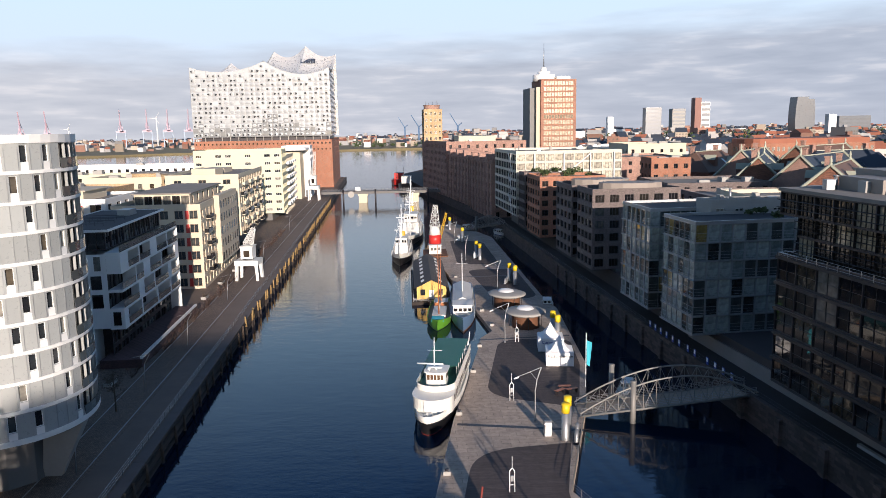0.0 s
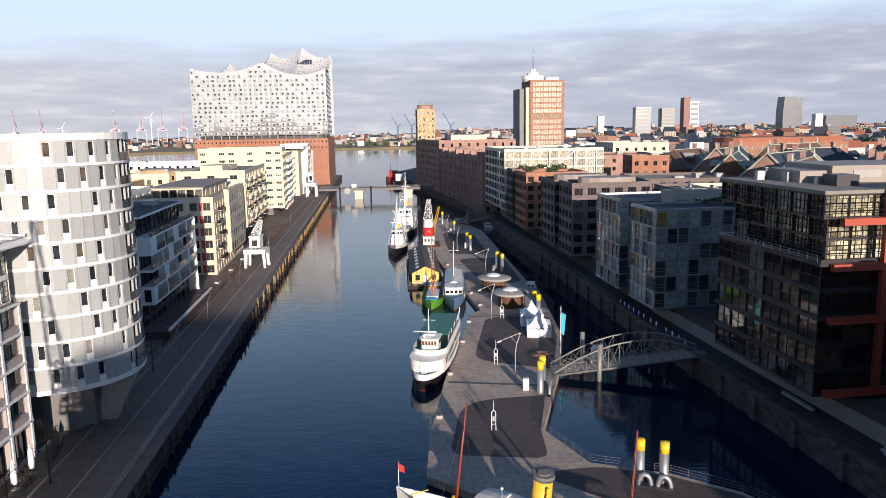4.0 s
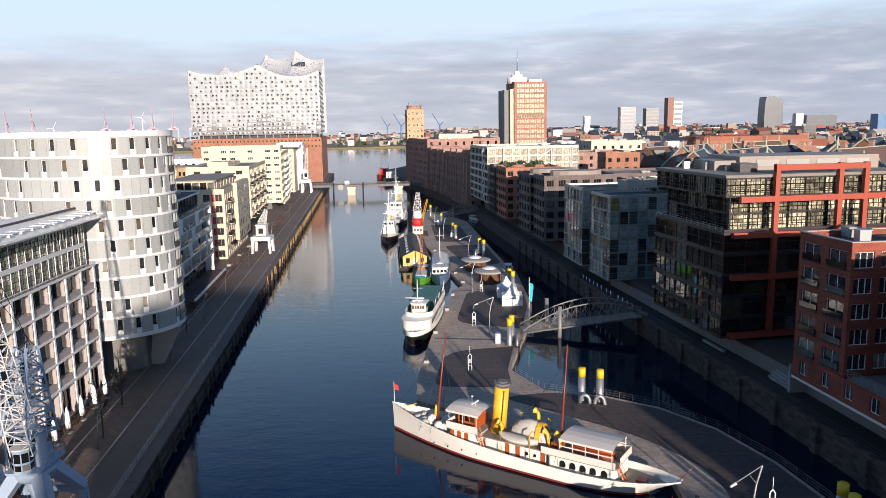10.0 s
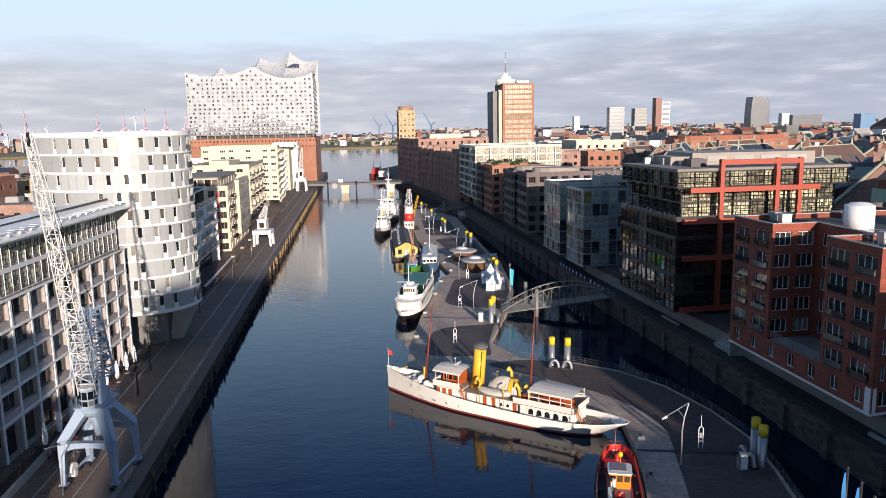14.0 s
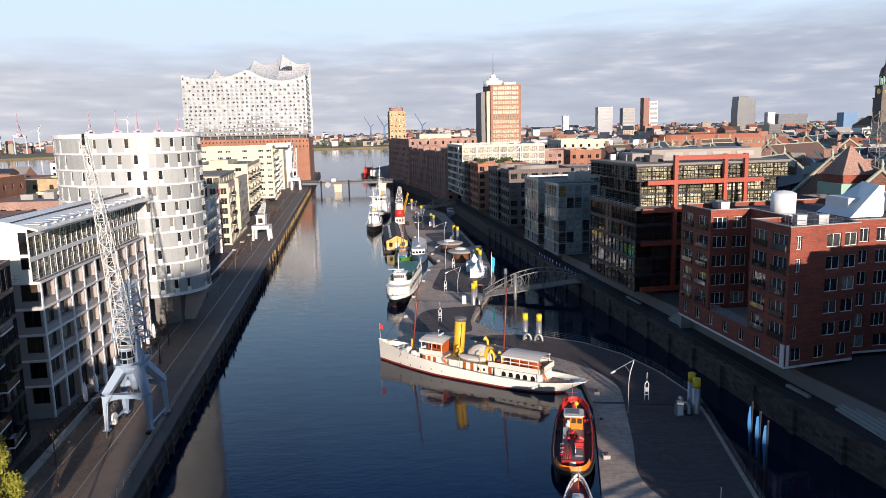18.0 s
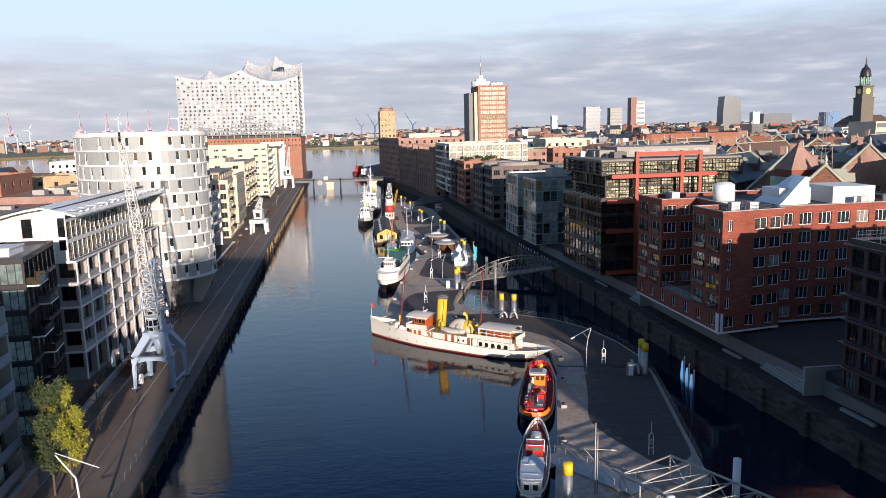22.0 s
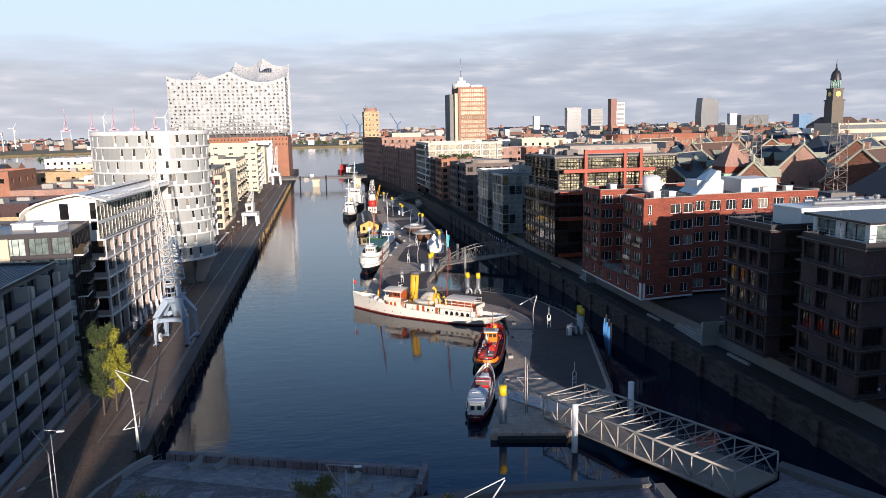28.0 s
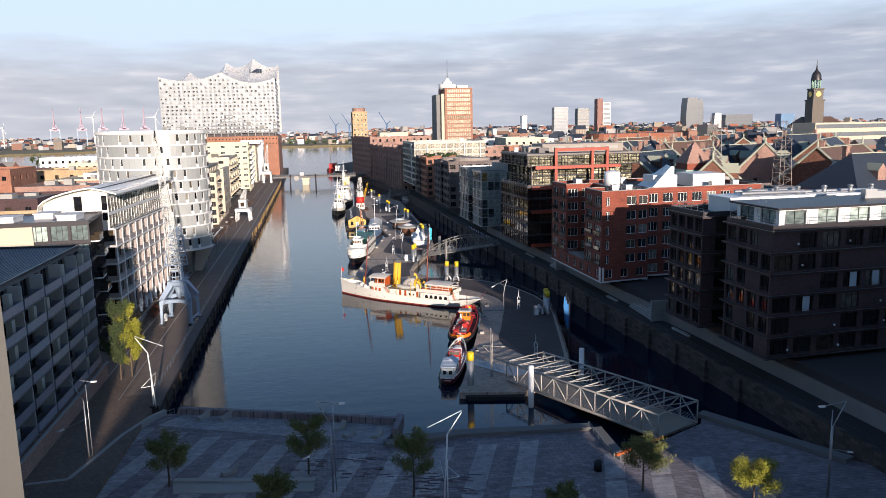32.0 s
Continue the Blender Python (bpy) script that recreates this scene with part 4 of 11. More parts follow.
# white box house with staggered loggias and a dark glazed top storey
def terrace_house():
    a, b = Vector((-50.2, 127.0)), Vector((-52.0, 164.0))
    root = thing("white_terrace_house", (-60, 145, 2.8), "white apartment house with staggered loggias and a dark roof storey", "building")
    ln, d, n = wall_frame(a, b)
    z0, fh, deep = 9.3, 3.3, 2.4
    back_a, back_b = a - n * deep, b - n * deep
    # glazed inner wall behind the loggias, and the recessed ground floors
    g = Geo()
    wall(g, root, back_a, back_b, z0, z0 + 4 * fh, 4, 9, 3.3, 2.6, 0.15, 2, 1, DARKMETAL, GLASSDARK, 0.1)
    wall(g, root, back_a, back_b, 2.8, z0, 2, 9, 3.2, 2.6, 0.2, 2, 1, DARKMETAL, GLASSDARK, 0.1)
    part("inner_wall", g, DARKMETAL, root, "dark glazed wall behind the loggias")
    g = Geo()
    wall(g, root, (-68, 125.6), (-55.5, 126.6), 2.8, z0)
    wall(g, root, (-68, 125.6), (-52.6, 126.9), z0, z0 + 4 * fh, 4, 4, 1.9, 2.5, 0.3, 1, 1, DARKMETAL, GLASSDARK, 0.25, skip=lambda i, j: not (i == 3 and j in (1, 2) or (i == 2 and j == 1)))
    wall(g, root, b, (-70, 164.0), 2.8, z0 + 4 * fh)
    wall(g, root, (-70, 164.0), (-68, 125.6), 2.8, z0 + 4 * fh)
    wall(g, root, (-55.5, 126.6), (-55.5, 130.0), 2.8, z0)
    part("wall", g, WHITE, root, "plain white rendered wall")
    # floor slabs that run out to the canal side
    for j in range(5):
        z = z0 + j * fh
        part("floor_slab", Geo().prism([tuple(back_a - n * 0.2), tuple(a), tuple(b), tuple(back_b - n * 0.2)], z - 0.22, z + 0.2), WHITE, root, "white floor slab edge")
    # closed boxes, fins and balustrades, shifted from floor to floor
    rows = (((0.0, 2.2), (9.6, 10.4), (19.6, 20.4), (29.0, 29.8)), ((8.8, 12.0), (18.4, 19.0), (28.2, 30.6)), ((7.6, 8.2), (12.4, 16.4), (23.8, 24.4), (34.2, 37.0)), ((0.0, 4.2), (10.2, 10.8), (17.2, 21.6), (28.6, 29.2)))
    for j, row in enumerate(rows):
        z = z0 + j * fh + 0.2
        for u0, u1 in row:
            m = wall_pose(a, d, n, 0, z, 0)
            part("box_bay" if u1 - u0 > 1.5 else "fin", Geo().box(u0, u1, 0.002, deep if u1 - u0 < 1.5 else 1.5, 0, fh - 0.42), WHITE, root, m=m)
        edges = [0.3] + [v for row_ in row for v in row_] + [ln - 0.3]
        for u0, u1 in zip(edges[0::2], edges[1::2]):
            if u1 - u0 > 1.0:
                part("balustrade", Geo().box(u0 + 0.1, u1 - 0.1, -0.02, 0.03, 0.05, 1.1).box(u0 + 0.1, u1 - 0.1, -0.05, 0.06, 1.1, 1.16), RAILGLASS, root, "frosted glass balustrade", m=wall_pose(a, d, n, 0, z, 0))
    # corner boxes wrap round to the south wall
    for j in (0, 3):
        part("corner_panel", Geo().prism([(-52.6, 126.9), (-50.2, 127.0), (-50.2, 127.25), (-52.6, 127.15)], z0 + j * fh, z0 + (j + 1) * fh), WHITE, root)
    part("corner_window", Geo().box(-52.1, -50.8, 126.84, 126.94, z0 + 0.5, z0 + 2.9), GLASSDARK, root)
    part("corner_window", Geo().box(-54.6, -53.5, 126.62, 126.72, z0 + 3 * fh + 0.4, z0 + 3 * fh + 2.9), GLASSDARK, root)
    # top storey, roof and planted terrace
    zt = z0 + 4 * fh + 0.2
    top = [(-66, 128.5), (-53.4, 129.4), (-55.2, 162.6), (-67, 162.6)]
    g = Geo()
    for i in range(4):
        wall(g, root, top[i], top[(i + 1) % 4], zt, zt + 3.5, *((1, 10 if i == 1 else 4, 2.9, 3.0, 0.2, 2, 1, DARKMETAL, GLASSDARK, 0.1) if i < 2 else ()))
    part("roof_storey", g, DARKMETAL, root, "dark set-back glazed roof storey")
    part("upper_roof", Geo().prism(ring_poly(top, 0.7), zt + 3.5, zt + 3.72), ROOFDARK, root)
    part("roof_edge", band(top, zt + 3.45, zt + 3.85, 0.9, 0.22), WHITE, root, "thin white roof edge")
    part("terrace_glass", Geo().box(0.2, ln - 0.2, 0.05, 0.1, 0, 1.1), RAILGLASS, root, "glass terrace balustrade", m=wall_pose(a, d, n, 0, zt, 0))
    g = Geo()
    for y in (136, 141, 146):
        railing(g, [(-64, y, zt + 3.72), (-56, y - 0.6, zt + 3.72)], 0, 0.8, 1.6, 0.04, 2)
    part("roof_rail", g, DARKMETAL, root)
    part("rooflight", Geo().box(-66.5, -61, 130, 133, zt + 3.72, zt + 4.3).box(-60, -57.5, 152, 156, zt + 3.72, zt + 4.9), STEELGREY, root)
    # raised cafe terrace with a low white edge
    part("terrace", Geo().prism([(-54, 124.0), (-47.0, 124.6), (-48.9, 164), (-53.6, 164)], 2.8, 4.3), DARKBRICK, root, "dark brick terrace plinth")
    part("terrace_edge", Geo().prism([(-47.3, 124.6), (-46.9, 124.6), (-48.8, 164), (-49.2, 164)], 4.3, 4.75), WHITE, root, "low white terrace edge")
    return root


terrace_house()

# beige houses
a, b = (-54.0, 190), (-56.6, 236)
be = block("beige_house", "beige apartment house with red window panels", [(-76, 188.5), a, b, (-78, 236)], 2.8, 24.0, BEIGE,
           {0: dict(floors=6, cols=6, ww=2.1, wh=2.2, sill=0.6, nx=2), 1: dict(floors=6, cols=12, wide=lambda i: (2.2, 1.2, 1.7)[i % 3], wh=2.2, sill=0.6, nx=2)}, ROOFGREY, BEIGE, fmat=SANDPAINT, gmat=GLASS)
for j in range(1, 6):
    part("string_course", band([(-76, 188.5), (-54.0, 190), (-56.6, 236), (-78, 236)], 2.75 + j * 3.53, 2.95 + j * 3.53, 0.1, 0.2), CREAM, be)
part("corner_bay", Geo().prism([(-55.2, 207), (-53.6, 207.1), (-54.9, 233), (-56.5, 233)], 6.3, 25.6), BEIGE, be, "projecting stone bay")
for j in range(5):
    for i in range(7):
        part("bay_window", Geo().box(-0.55, 0.55, -0.06, 0.02, 0, 2.2), GLASS, be, m=wall_pose((-53.6, 207.1), Vector((-0.05, 0.9987)), Vector((0.9987, 0.05)), 2.0 + i * 3.6, 7.0 + j * 3.7, 0))
ln, d, n = wall_frame(a, b)
for j in range(1, 6):
    for i in range(0, 4, 2):
        balcony(be, a, d, n, 6.0 + i * 12 + (j % 2) * 2.6, 2.8 + j * 3.53, 5.0, 1.1, BEIGE, GLASSDARK)
random.seed(8)
for j in range(6):
    for i in (1, 4):
        part("red_panel", Geo().box(-0.45, 0.45, -0.06, -0.004, 0, 2.2), TUGRED, be, "red shutter panel", m=wall_pose((-76, 188.5), Vector((1, 0.0682)).normalized(), Vector((0.0682, -1)).normalized(), 3.2 + i * 3.85, 3.4 + j * 3.53, 0))
g = Geo()
top = [(-72, 194), (-58, 195), (-59.6, 231), (-73, 231)]
for i in range(4):
    wall(g, be, top[i], top[(i + 1) % 4], 24.0, 27.2, *((1, 6, 2.0, 2.2, 0.5, 2, 1, DARKMETAL, GLASSDARK) if i < 2 else ()))
part("roof_storey", g, BEIGE, be)
part("upper_roof", Geo().prism(ring_poly(top, 0.6), 27.2, 27.5), ROOFGREY, be)

a, b = (-56.0, 242), (-59.0, 294)
b2 = block("cream_house", "cream apartment house raised above the quay with deep balconies", [(-79, 240), a, b, (-82, 294)], 9.4, 28.6, CREAM,
           {0: dict(floors=6, cols=3, ww=2.4, wh=1.5, sill=0.9, nx=2, skip=lambda i, j: j < 5), 1: dict(floors=6, cols=13, ww=2.9, wh=1.9, sill=0.8, nx=3)}, ROOFGREY, CREAM, fmat=SANDPAINT, gmat=GLASS, under=True)
ln, d, n = wall_frame(a, b)
for j in range(0, 6):
    for i in range(4):
        balcony(b2, a, d, n, 6 + i * 13 + (j % 2) * 3, 9.5 + j * 3.2, 5.5, 0.9, CREAM, CREAM if j % 2 else GLASSDARK)
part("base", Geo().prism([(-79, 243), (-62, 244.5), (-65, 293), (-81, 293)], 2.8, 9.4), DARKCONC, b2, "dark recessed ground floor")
part("roof_plant", Geo().box(-74, -66, 252, 262, 28.6, 30.8).box(-75, -67, 268, 280, 28.6, 30.2), BEIGE, b2)

a, b = (-58.3, 336), (-63.6, 400)
ye = block("pale_yellow_house", "pale yellow apartment slab raised on columns", [(-97, 334), a, (-60.0, 357), (-98, 357)], 6.2, 34.0, YELLOWISH,
           {0: dict(floors=8, cols=9, ww=2.6, wh=1.3, sill=1.1, nx=3, skip=lambda i, j: i in (1, 4, 6)), 1: dict(floors=8, cols=5, ww=2.2, wh=1.8, sill=0.7, nx=2)}, ROOFGREY, YELLOWISH, fmat=WHITE, gmat=GLASS, under=True)
part("base", Geo().box(-96, -64, 337, 355, 2.8, 6.2), DARKCONC, ye)
ba = block("terraced_balcony_house", "cream apartment house with stepped white balconies", [(-90, 362), (-61.2, 362), b, (-92, 402)], 2.8, 30.5, CREAM,
           {1: dict(floors=8, cols=9, ww=2.6, wh=2.1, sill=0.6, nx=2)}, ROOFGREY, CREAM, fmat=BEIGE, gmat=GLASSDARK)
ln, d, n = wall_frame((-61.2, 362), b)
for j in range(1, 8):
    for i in range(4):
        balcony(ba, (-61.2, 362), d, n, 5 + i * 10, 4 + j * 3.3, 7.0, 1.5, WHITE, WHITE)
wt = block("white_office_house", "white rendered house with hardly any windows beside the quay", [(-79, 455), (-62, 455), (-63.5, 478), (-80, 478)], 2.8, 33.2, WHITE,
           {1: dict(floors=8, cols=5, ww=2.4, wh=2.0, sill=0.7, nx=2)}, ROOFGREY, WHITE)
part("link_roof", Geo().box(-92, -62.5, 440, 455, 31.6, 33.0), WHITE, wt, "thin white roof slab")
part("link_wall", Geo().box(-92, -66, 441, 454.9, 2.8, 30.5), BEIGE, wt)

# ---- north side buildings ----
# dark brick apartment house
P = [(60.6, -37.6), (104, -33), (102, -7), (58.3, -9), (59.2, -19.5), (66.5, -19.2), (66.8, -25.8), (59.8, -26.2)]
W = dict(floors=6, ww=2.6, wh=2.3, sill=0.5, nx=3, t=0.06)
bk = block("dark_apartment_house", "near-black brick apartment house with zinc-edged floors and a white penthouse", P, 8.4, 27.2, DARKBRICK,
           {0: dict(W, cols=11, ww=3.0, skip=lambda i, j: (i * 3 + j * 5) % 7 in (1, 4)), 2: dict(W, cols=8), 3: dict(W, cols=4, ww=2.0), 4: dict(W, cols=1), 6: dict(W, cols=1), 7: dict(W, cols=4, ww=2.1, skip=lambda i, j: (i + 2 * j) % 5 == 3)}, ROOFDARK, DARKMETAL, fmat=BLACKMETAL, gmat=GLASSDARK, under=True)
ZINCEDGE = surface("weathered_zinc_edge", (0.17, 0.155, 0.165), 0.45, 0.3, var=0.2)
for j in range(7):
    z = 8.4 + j * 3.13
    part("string_course", band(P, z, z + 0.16, 0.5, 0.72), DARKMETAL, bk, "dark floor ledge")
    part("ledge_edge", band(P, z + 0.16, z + 0.22, 0.56, 0.12), ZINCEDGE, bk, "thin zinc ledge edge")
for wi, (p, q) in enumerate(((P[0], P[1]), (P[7], P[0]), (P[3], P[4]))):
    ln, d, n = wall_frame(p, q)
    g = Geo()
    for j in range(6):
        for i in range(4 if wi == 0 else 1):
            u0 = (1.0 + i * 10.8 + (j * 3.7) % 4) if wi == 0 else 0.4
            u1 = u0 + (5.5 + (i + j) % 3 if wi == 0 else ln - 0.8)
            z = 8.62 + j * 3.13
            railing(g, [(p[0] + d.x * u + n.x * 0.45, p[1] + d.y * u + n.y * 0.45, z) for u in (u0, min(u1, ln - 0.3))], 0, 0.95, 1.1, 0.022, 3)
    part("balcony_railing", g, DARKMETAL, bk, "thin dark balcony railings")
# curtains and lamps behind a few of the panes, and wall lamps
ln, d, n = wall_frame(P[0], P[1])
for i, j in ((5, 5), (3, 3), (4, 3), (6, 4), (7, 4), (1, 2), (5, 2), (9, 4)):
    part("curtain", Geo().box(-0.75, 0.45, 0.1, 0.12, 0, 2.2), PALEBLUECLOTH, bk, "pale blue curtain behind a pane", m=wall_pose(P[0], d, n, (i + 0.62) * ln / 11, 8.95 + j * 3.13, 0))
for i in range(12):
    part("wall_lamp", Geo().box(-0.14, 0.14, -0.62, -0.5, 0, 0.3), OFFWHITE, bk, "small white wall lamp", m=wall_pose(P[0], d, n, 3.0 + (i * 7.9) % (ln - 5), 9.6 + (i % 6) * 3.13, 0))
g = Geo()
top = [(63.4, -34.4), (102.5, -30.2), (101.5, -21), (62.6, -24)]
for i in range(4):
    wall(g, bk, top[i], top[(i + 1) % 4], 27.3, 30.0, *((1, 7 if i == 0 else 2, 3.6, 2.1, 0.35, 2, 1, DARKMETAL, GLASSGREEN) if i in (0, 3) else ()))
part("penthouse", g, WHITE, bk, "white set-back penthouse")
part("upper_roof", Geo().prism(ring_poly(top, 0.9), 30.0, 30.3), DARKMETAL, bk, "flat black roof slab")
g = Geo()
top = [(65.0, -17.5), (97, -15.4), (96, -9.0), (64.4, -11)]
for i in range(4):
    wall(g, bk, top[i], top[(i + 1) % 4], 27.3, 29.9)
part("plant_storey", g, WHITE, bk, "white plant storey")
part("plant_roof", Geo().prism(ring_poly(top, 0.25), 29.9, 30.1), OFFWHITE, bk)
g = Geo()
for y, z in ((-15.6, 30.55), (-13.2, 30.7)):
    g.path([(68, y, z), (80, y + 0.8, z), (80.6, y + 0.8, z - 0.5), (92, y + 1.5, z - 0.5)], 0.32, 8)
for x in (70, 75, 79, 84, 89, 93):
    g.tube((x, -14.6, 29.9), (x, -14.6, 31.2), 0.4, 0.4, 10).tube((x, -14.6, 31.2), (x, -14.6, 31.5), 0.55, 0.3, 10)
part("roof_duct", g, STEELGREY, bk, "bundles of grey roof ducts")
g = Geo()
railing(g, [(60.9, -37.2), (102, -32.9)], 28.1, 0.9, 2.0, 0.03, 2)
railing(g, [(60.9, -37.2), (60.1, -26.6)], 28.1, 0.9, 2.0, 0.03, 2)
railing(g, [(59.4, -19.2), (58.7, -9.4), (70, -8.6)], 28.1, 0.9, 2.0, 0.03, 2)
for u in (0, 1.2):
    g.tube((61.5 + u, -31.5, 28.0), (64.2 + u, -27.5, 30.6), 0.06, 0.06, 5)
part("terrace_railing", g, STEELGREY, bk)
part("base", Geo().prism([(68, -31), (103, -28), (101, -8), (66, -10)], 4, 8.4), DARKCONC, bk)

# red brick apartment house: two wings and a recess over a podium
P = [(55.3, 18.4), (67.0, 20.9), (67.3, 23.4), (96, 25.5), (94, 53), (53.2, 50.2), (54.0, 40.2), (61.0, 40.7), (61.2, 28.8), (54.7, 28.1)]
W = dict(floors=5, ww=1.6, wh=1.9, sill=0.7, nx=2)
rd = block("red_brick_house", "red brick apartment house with white-framed windows and glazed loggias", P, 11.6, 27.6, REDBRICK,
           {0: dict(W, cols=4, wide=lambda i: (0.9, 1.2, 2.5, 2.3)[i], nx=2, skip=lambda i, j: i == 1), 2: dict(W, cols=8, ww=2.4, wh=2.05, sill=0.6, nx=3), 5: dict(W, cols=2, ww=3.4, wh=2.0), 6: dict(W, cols=2, ww=2.6, wh=2.0, nx=3), 7: dict(W, cols=3), 8: dict(W, cols=1), 9: dict(W, cols=2, ww=3.6, wh=2.0, nx=3)}, ROOFDARK, REDBRICK, fmat=OFFWHITE, gmat=GLASS, pz=0.7)
part("parapet_cap", band(P, 28.3, 28.42, 0.1, 0.45), CONCRETE, rd, "pale parapet coping")
Q = [P[0], P[1], P[2], P[3], P[4], P[5]]
g = Geo()
for i in range(6):
    s = {0: dict(cols=3, ww=1.8), 2: dict(cols=7, ww=2.6), 5: dict(cols=7, ww=1.6)}.get(i)
    wall(g, rd, Q[i], Q[(i + 1) % 6], 8.5, 11.6, **(dict(s, floors=1, wh=1.9, sill=0.6, nx=2, fmat=OFFWHITE, gmat=GLASS) if s else {}))
g.quad([(*p, 8.5) for p in reversed(Q)])
part("podium_wall", g, REDBRICK, rd)
part("podium_deck", Geo().prism([(54.9, 28.6), (61.0, 29.2), (60.8, 40.4), (54.4, 39.9)], 11.3, 11.62), ROOFGREY, rd)
part("soffit_band", band(Q, 8.18, 8.5, 0.06, 0.5), WHITE, rd, "white band under the overhang")
gl = Geo()
railing(gl, [(54.95, 28.7), (54.3, 39.8)], 11.6, 1.1, 1.2, 0.03, 4)
part("deck_railing", gl, STEELGREY, rd)
for p, q, us in ((P[5], P[6], (2.6, 7.4)), (P[9], P[0], (2.5, 7.2))):
    ln, d, n = wall_frame(p, q)
    for j in range(5):
        for u in us:
            balcony(rd, p, d, n, u, 12.1 + j * 3.2, 3.5, 0.2, DARKBRICK, GLASSDARK, 0.75)
part("corner_column", Geo().box(55.15, 56.0, 18.45, 19.4, 8.52, 11.58), WHITE, rd, "white corner column")
part("support_wall", Geo().box(66.5, 67.6, 22, 25, 4, 8.18).box(68, 90, 26, 40, 4, 8.2), CONCRETE, rd)
g = Geo().box(73, 79, 33, 39, 27.6, 30.4).box(82, 90, 31, 40, 27.6, 30.6)
part("roof_storey", g, WHITE, rd, "white roof-top plant rooms")
g = Geo().quad([(71.5, 30, 27.7), (77, 30.4, 27.7), (77, 30.4, 32.5), (76.2, 30.4, 32.6)]).quad([(71.5, 30, 27.7), (76.2, 30.4, 32.6), (78.5, 38, 32.6), (71.5, 39, 27.7)])
part("slanted_skylight", g, OFFWHITE, rd, "white wedge roof light")
g = Geo().tube((64, 36, 27.6), (64, 36, 31.2), 1.9, 1.9, 20).lathe((64, 36, 31.2), [(1.9, 0), (1.2, 0.35), (0.01, 0.5)], 20)
part("roof_drum", g, OFFWHITE, rd, "white cylindrical roof tank")
g = Geo()
railing(g, [(58, 22, 27.7), (66, 23.5, 27.7), (66, 30, 27.7), (60, 30, 27.7), (58, 22, 27.7)], 0, 1.0, 1.5, 0.03, 2)
part("roof_railing", g, STEELGREY, rd)
for x, y in ((60, 25), (63, 24.5), (91, 29), (85, 27.5), (58, 45), (70, 46)):
    part("roof_plant", Geo().box(x, x + 1.5, y, y + 1.3, 27.6, 29.0).box(x - 0.08, x + 1.58, y - 0.08, y + 1.38, 29.0, 29.1), STEELGREY, rd)

# dark office building with a red steel frame
P = [(51.6, 69.5), (86, 73), (84, 97), (49.4, 94.5)]
W = dict(floors=5, ww=3.7, wh=2.8, sill=0.3, nx=2, nz=2, deep=0.1, t=0.05)
fr = block("red_frame_office", "dark glazed office building with an outer red steel frame", P, 8.0, 25.4, DARKMETAL,
           {0: dict(W, cols=9), 3: dict(W, cols=6, ww=4.0)}, ROOFGREY, DARKMETAL, fmat=DARKMETAL, gmat=GLASSDARK, under=True, pz=0.5)
for j in range(1, 6):
    part("floor_edge", band(P, 8 + j * 3.48 - 0.3, 8 + j * 3.48 + 0.1, 0.22, 0.5), DARKMETAL, fr)
g = Geo()
mid, topp = ring_poly(P, -1.6), P
for i in range(4):
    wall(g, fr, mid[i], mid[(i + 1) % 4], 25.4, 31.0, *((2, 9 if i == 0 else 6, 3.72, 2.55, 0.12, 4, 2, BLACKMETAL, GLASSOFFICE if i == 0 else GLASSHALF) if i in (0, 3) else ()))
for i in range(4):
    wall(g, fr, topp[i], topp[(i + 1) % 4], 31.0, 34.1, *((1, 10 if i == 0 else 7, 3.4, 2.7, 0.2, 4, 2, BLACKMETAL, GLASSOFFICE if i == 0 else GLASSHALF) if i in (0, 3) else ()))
g.quad([(*p, 31.0) for p in reversed(topp)])
for z, ring in ((26.4, mid), (27.4, mid), (29.2, mid), (30.2, mid), (32.0, topp), (33.0, topp)):
    for p, q in ((3, 0), (0, 1)):
        (x0, y0), (x1, y1) = ring_poly(ring, 0.3)[p], ring_poly(ring, 0.3)[q]
        part("sun_louvre", Geo().tube((x0, y0, z), (x1, y1, z), 0.07, 0.07, 4), BLACKMETAL, fr, "thin dark louvre bar")
part("upper_wall", g, DARKMETAL, fr, "glazed upper storeys")
part("upper_roof", Geo().prism(ring_poly(topp, 0.25), 34.1, 34.55), ROOFGREY, fr)
ln, d, n = wall_frame(P[0], P[1])
for u in (8.2, 19.3, 23.9, 32.5):
    low = 8.0
    part("frame_column", Geo().box(-0.4, 0.4, -1.1, -0.35, 0, 28.2 if u < 30 else 17.5), REDSTEEL, fr, "red steel frame column", m=wall_pose(P[0], d, n, u, low, 0))
for z, u0, u1 in ((35.6, 7.8, 24.3), (30.7, 2.0, 28.0), (25.0, 1.0, 33.0), (18.2, 1.0, 33.0), (8.6, 1.0, 33.0)):
    part("frame_beam", Geo().box(u0, u1, -1.15, -0.3, -0.45, 0.45), REDSTEEL, fr, "red steel frame beam", m=wall_pose(P[0], d, n, 0, z, 0))
g = Geo()
railing(g, [(51.4, 70), (49.3, 94)], 25.4, 1.0, 2.0, 0.03, 3)
part("terrace_railing", g, STEELGREY, fr)
part("roof_plant", Geo().box(59, 84, 81, 94, 34.55, 36.9).box(55, 59, 82, 91, 34.55, 36.2), WEATHERED, fr, "grey-beige roof-top plant block")
for i in range(4):
    part("vent_panel", Geo().box(62 + i * 5.4, 66 + i * 5.4, 80.9, 80.99, 35.2, 36.3), CONCRETE, fr, "louvred vent panel")
part("roof_cabin", Geo().box(56.5, 59.5, 75.5, 79, 34.55, 36.0), DARKMETAL, fr)
